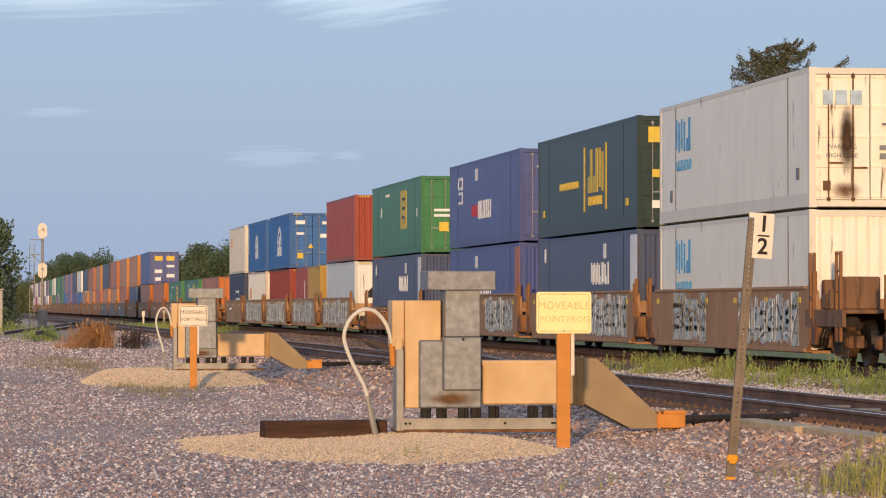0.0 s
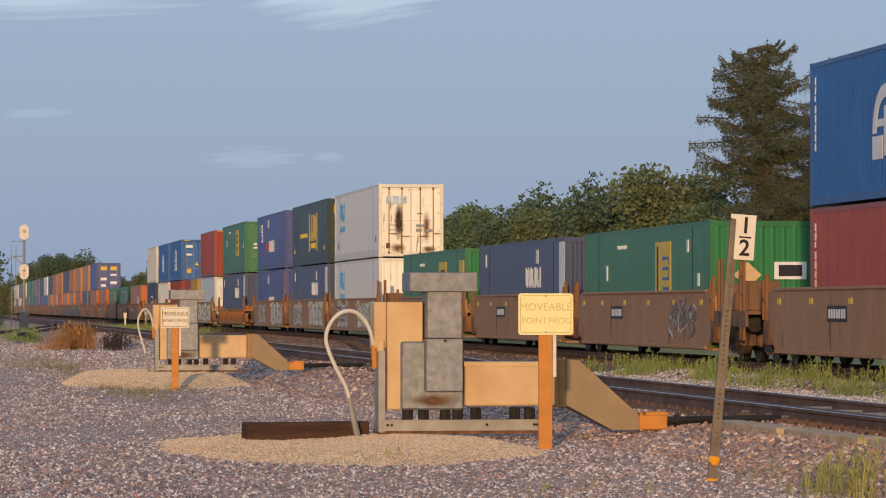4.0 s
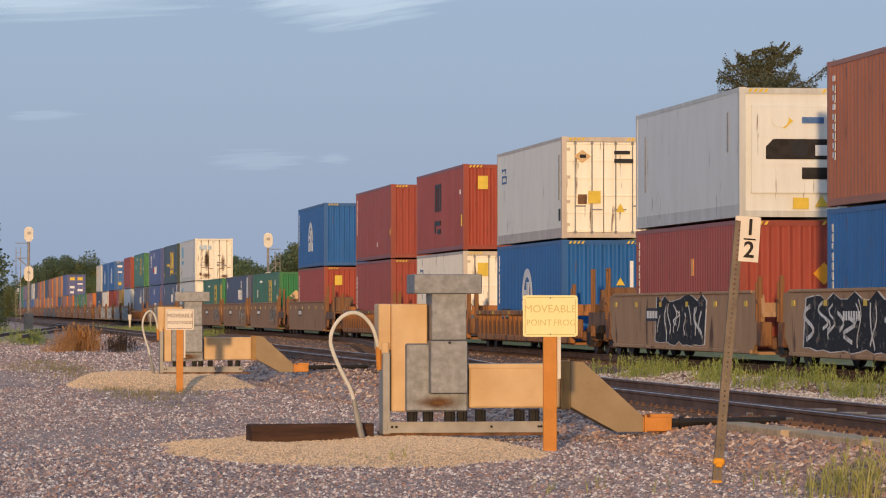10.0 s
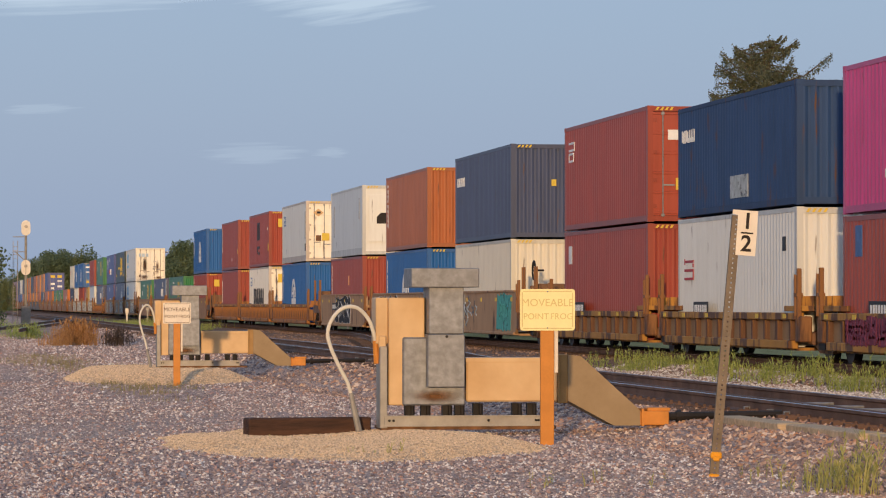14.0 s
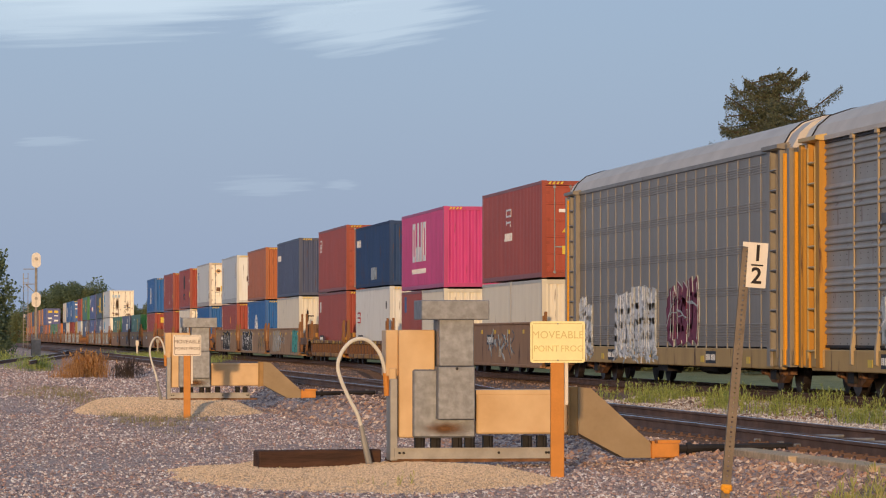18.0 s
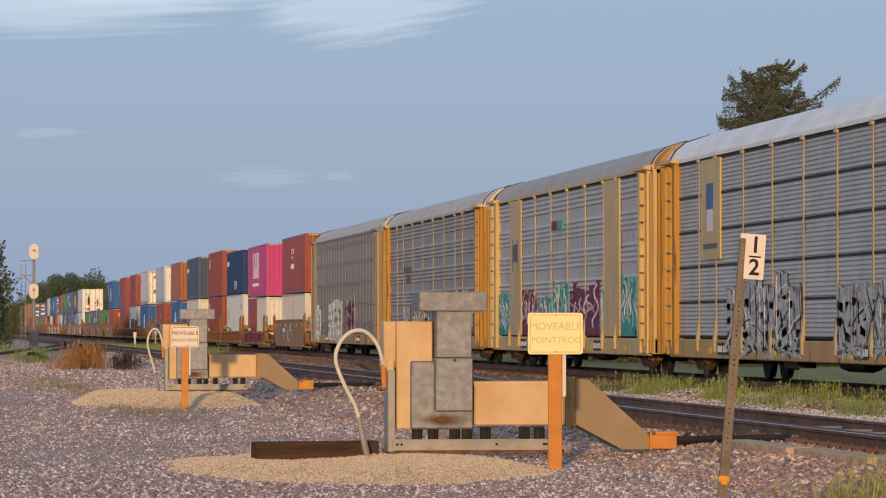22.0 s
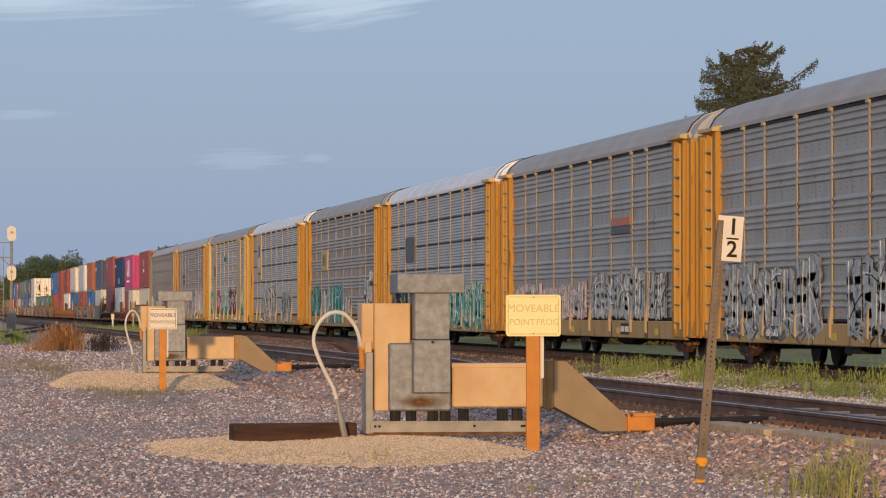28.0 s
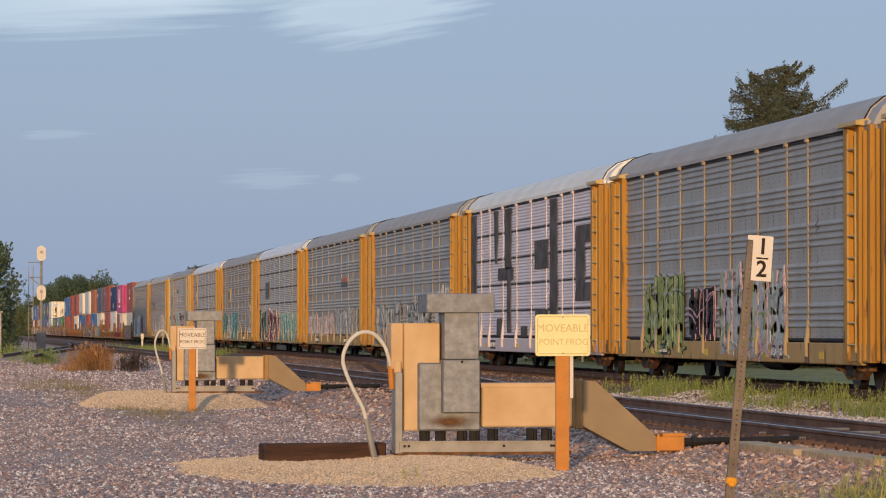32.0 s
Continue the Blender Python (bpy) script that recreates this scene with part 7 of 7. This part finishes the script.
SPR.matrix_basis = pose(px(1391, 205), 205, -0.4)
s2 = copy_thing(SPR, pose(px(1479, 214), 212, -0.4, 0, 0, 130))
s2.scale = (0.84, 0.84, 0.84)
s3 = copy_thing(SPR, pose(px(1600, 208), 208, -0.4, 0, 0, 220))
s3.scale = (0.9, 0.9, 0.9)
rt = random.Random(21)
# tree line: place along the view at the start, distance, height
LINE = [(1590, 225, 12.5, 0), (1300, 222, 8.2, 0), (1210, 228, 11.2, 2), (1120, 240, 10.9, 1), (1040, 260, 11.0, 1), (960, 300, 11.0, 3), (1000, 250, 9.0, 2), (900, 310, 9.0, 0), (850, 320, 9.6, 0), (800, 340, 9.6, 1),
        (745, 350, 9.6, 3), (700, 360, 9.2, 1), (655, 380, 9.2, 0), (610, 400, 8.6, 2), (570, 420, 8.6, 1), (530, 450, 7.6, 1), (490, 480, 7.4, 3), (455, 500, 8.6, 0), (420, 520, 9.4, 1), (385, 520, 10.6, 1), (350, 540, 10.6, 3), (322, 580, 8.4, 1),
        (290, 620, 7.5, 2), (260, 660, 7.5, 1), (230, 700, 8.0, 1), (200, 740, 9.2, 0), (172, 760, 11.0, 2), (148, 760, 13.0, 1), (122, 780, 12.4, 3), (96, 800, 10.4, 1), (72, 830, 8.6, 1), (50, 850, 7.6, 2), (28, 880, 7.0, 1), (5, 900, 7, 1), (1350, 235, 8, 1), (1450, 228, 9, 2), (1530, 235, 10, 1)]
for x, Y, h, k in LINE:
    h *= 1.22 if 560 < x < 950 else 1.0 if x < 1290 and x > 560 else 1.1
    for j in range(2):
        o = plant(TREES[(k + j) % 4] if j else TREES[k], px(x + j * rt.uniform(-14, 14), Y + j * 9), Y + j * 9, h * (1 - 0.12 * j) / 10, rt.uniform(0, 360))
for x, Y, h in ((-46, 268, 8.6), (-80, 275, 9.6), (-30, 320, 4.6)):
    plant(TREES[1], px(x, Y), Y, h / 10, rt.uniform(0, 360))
for i, t in enumerate(TREES):
    t.matrix_basis = pose(70 + 14 * i, 260 + 20 * i, -0.4)


def weeds(name, spots, material, label, seed):
    """Upright stalks with narrow leaves. spots: x, y, height, spread, stalks."""
    r = random.Random(seed)
    vs, faces = [], []
    for X, Y, height, spread, n in spots:
        for _ in range(n):
            x, y = X + r.gauss(0, spread), Y + r.gauss(0, spread)
            z = gz(x, y) - 0.02
            h = height * r.uniform(0.4, 1.0)
            lx, ly = r.gauss(0, 0.16) * h, r.gauss(0, 0.16) * h
            a = r.uniform(0, math.tau)
            w = 0.005 + 0.006 * h
            dx, dy = math.cos(a) * w, math.sin(a) * w
            b = len(vs)
            vs += [(x - dx, y - dy, z), (x + dx, y + dy, z), (x + lx * 0.4 + dx * 0.8, y + ly * 0.4 + dy * 0.8, z + h * 0.6), (x + lx * 0.4 - dx * 0.8, y + ly * 0.4 - dy * 0.8, z + h * 0.6), (x + lx, y + ly, z + h)]
            faces += [(b, b + 1, b + 2, b + 3), (b + 3, b + 2, b + 4)]
            for k in range(9):
                u = r.uniform(0.15, 1.0)
                cx, cy, cz = x + lx * u * 0.7, y + ly * u * 0.7, z + h * u
                aa = r.uniform(0, math.tau)
                ln = height * r.uniform(0.1, 0.24)
                ex, ey = math.cos(aa) * ln, math.sin(aa) * ln
                sx, sy = -math.sin(aa) * ln * 0.1, math.cos(aa) * ln * 0.1
                b = len(vs)
                vs += [(cx, cy, cz), (cx + ex * 0.35 + sx, cy + ey * 0.35 + sy, cz + ln * 0.5), (cx + ex * 0.6, cy + ey * 0.6, cz + ln * 0.85), (cx + ex * 0.35 - sx, cy + ey * 0.35 - sy, cz + ln * 0.5)]
                faces.append((b, b + 1, b + 2, b + 3))
    me = bpy.data.meshes.new("weeds")
    me.from_pydata(vs, [], faces)
    me.materials.append(material)
    return tagged(new(name, me), label, "weeds", kind="stuff")


rw = random.Random(4)
spots = []
for i in range(104):
    y = 44 + 46 * rw.random() ** 1.3
    spots.append((15.5 + 1.7 * rw.random() ** 0.7, y, rw.uniform(0.18, 0.48) * (1.35 if rw.random() < 0.15 else 1), 0.2, 22))
for i in range(60):
    spots.append((rw.uniform(13.2, 16.4), 215 + 85 * rw.random(), rw.uniform(0.25, 0.5), 0.6, 40))
weeds("trackside_weeds", spots, M_WEED, "green weeds growing between the tracks", 3)
spots = [(6.95, 29.3, 0.16, 0.13, 20), (7.2, 29.5, 0.27, 0.13, 34), (7.4, 29.3, 0.34, 0.13, 34), (7.55, 29.8, 0.4, 0.13, 34), (7.7, 30.3, 0.34, 0.13, 34), (7.35, 30.2, 0.22, 0.13, 30), (7.6, 29.2, 0.36, 0.13, 30), (7.3, 31.5, 0.2, 0.2, 20), (5.0, 30.5, 0.13, 0.1, 12), (5.2, 31, 0.11, 0.1, 12),
         (4.05, 36.4, 0.16, 0.06, 8), (4.4, 36.2, 0.19, 0.05, 8), (4.55, 36.3, 0.22, 0.05, 8), (3.6, 43.0, 0.14, 0.08, 14), (3.75, 41.2, 0.12, 0.1, 10), (5.6, 31, 0.16, 0.06, 8), (6.0, 30.2, 0.15, 0.08, 10)]
weeds("yard_weeds", [(x, y, h * 1.25, s * 1.3, int(n * 0.45)) for x, y, h, s, n in spots], M_YARDWEED, "yellow-green weeds in the gravel", 4)
rd = random.Random(12)
weeds("low_dry_grass", [(rd.gauss(4.35, 0.5), rd.gauss(78, 5), 0.14, 0.25, 26) for i in range(36)] + [(rd.gauss(3.5, 0.5), rd.gauss(105, 8), 0.2, 0.3, 26) for i in range(30)], M_DRYGRASS, "low straw-coloured grass on the yard", 5)
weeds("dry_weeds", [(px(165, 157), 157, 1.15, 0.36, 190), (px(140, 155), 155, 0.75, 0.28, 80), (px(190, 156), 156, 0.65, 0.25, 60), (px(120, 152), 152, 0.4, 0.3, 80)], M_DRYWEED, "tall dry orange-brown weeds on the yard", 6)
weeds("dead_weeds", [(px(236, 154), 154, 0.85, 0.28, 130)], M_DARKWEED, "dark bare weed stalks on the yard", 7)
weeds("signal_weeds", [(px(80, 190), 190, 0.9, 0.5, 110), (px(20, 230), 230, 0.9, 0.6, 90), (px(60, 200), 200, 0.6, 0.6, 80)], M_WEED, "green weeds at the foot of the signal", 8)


# ---- thin evening clouds, far off ----
def cloud_material(density):
    m = bpy.data.materials.new("thin_cloud")
    m.use_nodes = True
    nt = m.node_tree
    nt.nodes.clear()
    out = nt.nodes.new("ShaderNodeOutputMaterial")
    tr = nt.nodes.new("ShaderNodeBsdfTransparent")
    em = nt.nodes.new("ShaderNodeEmission")
    em.inputs[0].default_value = (0.42, 0.50, 0.57, 1)
    mx = nt.nodes.new("ShaderNodeMixShader")
    tc = nt.nodes.new("ShaderNodeTexCoord")
    ln = nt.nodes.new("ShaderNodeVectorMath")
    ln.operation = "LENGTH"
    nt.links.new(tc.outputs["Object"], ln.inputs[0])
    mp = nt.nodes.new("ShaderNodeMapping")
    mp.inputs["Scale"].default_value = (0.6, 1, 2.4)
    geo = nt.nodes.new("ShaderNodeObjectInfo")
    nt.links.new(tc.outputs["Object"], mp.inputs[0])
    nt.links.new(geo.outputs["Location"], mp.inputs["Location"])
    n = nt.nodes.new("ShaderNodeTexNoise")
    n.inputs["Scale"].default_value, n.inputs["Detail"].default_value, n.inputs["Roughness"].default_value = 1.5, 7, 0.52
    nt.links.new(mp.outputs[0], n.inputs["Vector"])
    ma = nt.nodes.new("ShaderNodeMath")
    ma.operation = "MULTIPLY_ADD"
    ma.inputs[1].default_value = 1.5
    nt.links.new(n.outputs["Fac"], ma.inputs[0])
    sb = nt.nodes.new("ShaderNodeMath")
    sb.operation = "SUBTRACT"
    sb.inputs[0].default_value = 0.34
    nt.links.new(ln.outputs["Value"], sb.inputs[1])
    nt.links.new(sb.outputs[0], ma.inputs[2])
    rp = nt.nodes.new("ShaderNodeValToRGB")
    rp.color_ramp.elements[0].position, rp.color_ramp.elements[1].position = 0.22, 0.62
    rp.color_ramp.elements[1].color = (density, density, density, 1)
    nt.links.new(ma.outputs[0], rp.inputs[0])
    nt.links.new(rp.outputs[0], mx.inputs[0])
    nt.links.new(tr.outputs[0], mx.inputs[1])
    nt.links.new(em.outputs[0], mx.inputs[2])
    nt.links.new(mx.outputs[0], out.inputs[0])
    return m


sheet = bpy.data.meshes.new("cloud_sheet")
sheet.from_pydata([(1.3 * math.cos(a), 0, 1.3 * math.sin(a)) for a in [math.tau * k / 24 for k in range(24)]], [], [tuple(range(24))])
M_CLOUD, M_WISP = cloud_material(0.5), cloud_material(0.15)
for i, (x, y, w, h, tilt, m) in enumerate(((90, -22, 430, 62, -2, M_CLOUD), (660, -22, 250, 62, -9, M_CLOUD), (-330, -40, 300, 110, 0, M_CLOUD), (300, -70, 520, 60, -3, M_CLOUD), (490, 273, 110, 22, -2, M_WISP), (636, 268, 38, 13, 0, M_WISP), (105, 190, 80, 12, -3, M_WISP))):
    me = sheet.copy()
    me.materials.append(m)
    c = tagged(new("backdrop", me), "thin pale streak of evening cloud in a blue-grey sky", "cloud", kind="structure")
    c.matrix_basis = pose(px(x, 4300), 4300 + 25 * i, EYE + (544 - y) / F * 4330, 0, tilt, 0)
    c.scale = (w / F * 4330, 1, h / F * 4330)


def motions():
    """The train runs away along the main track for the whole clip."""
    for ob, q, z in MOVERS:
        walk(ob, [(t, pose(XM, q + trav(t), RAIL + z)) for t in (0, 4, 8, 12, 16, 20, 24, 28, 32)])


motions()
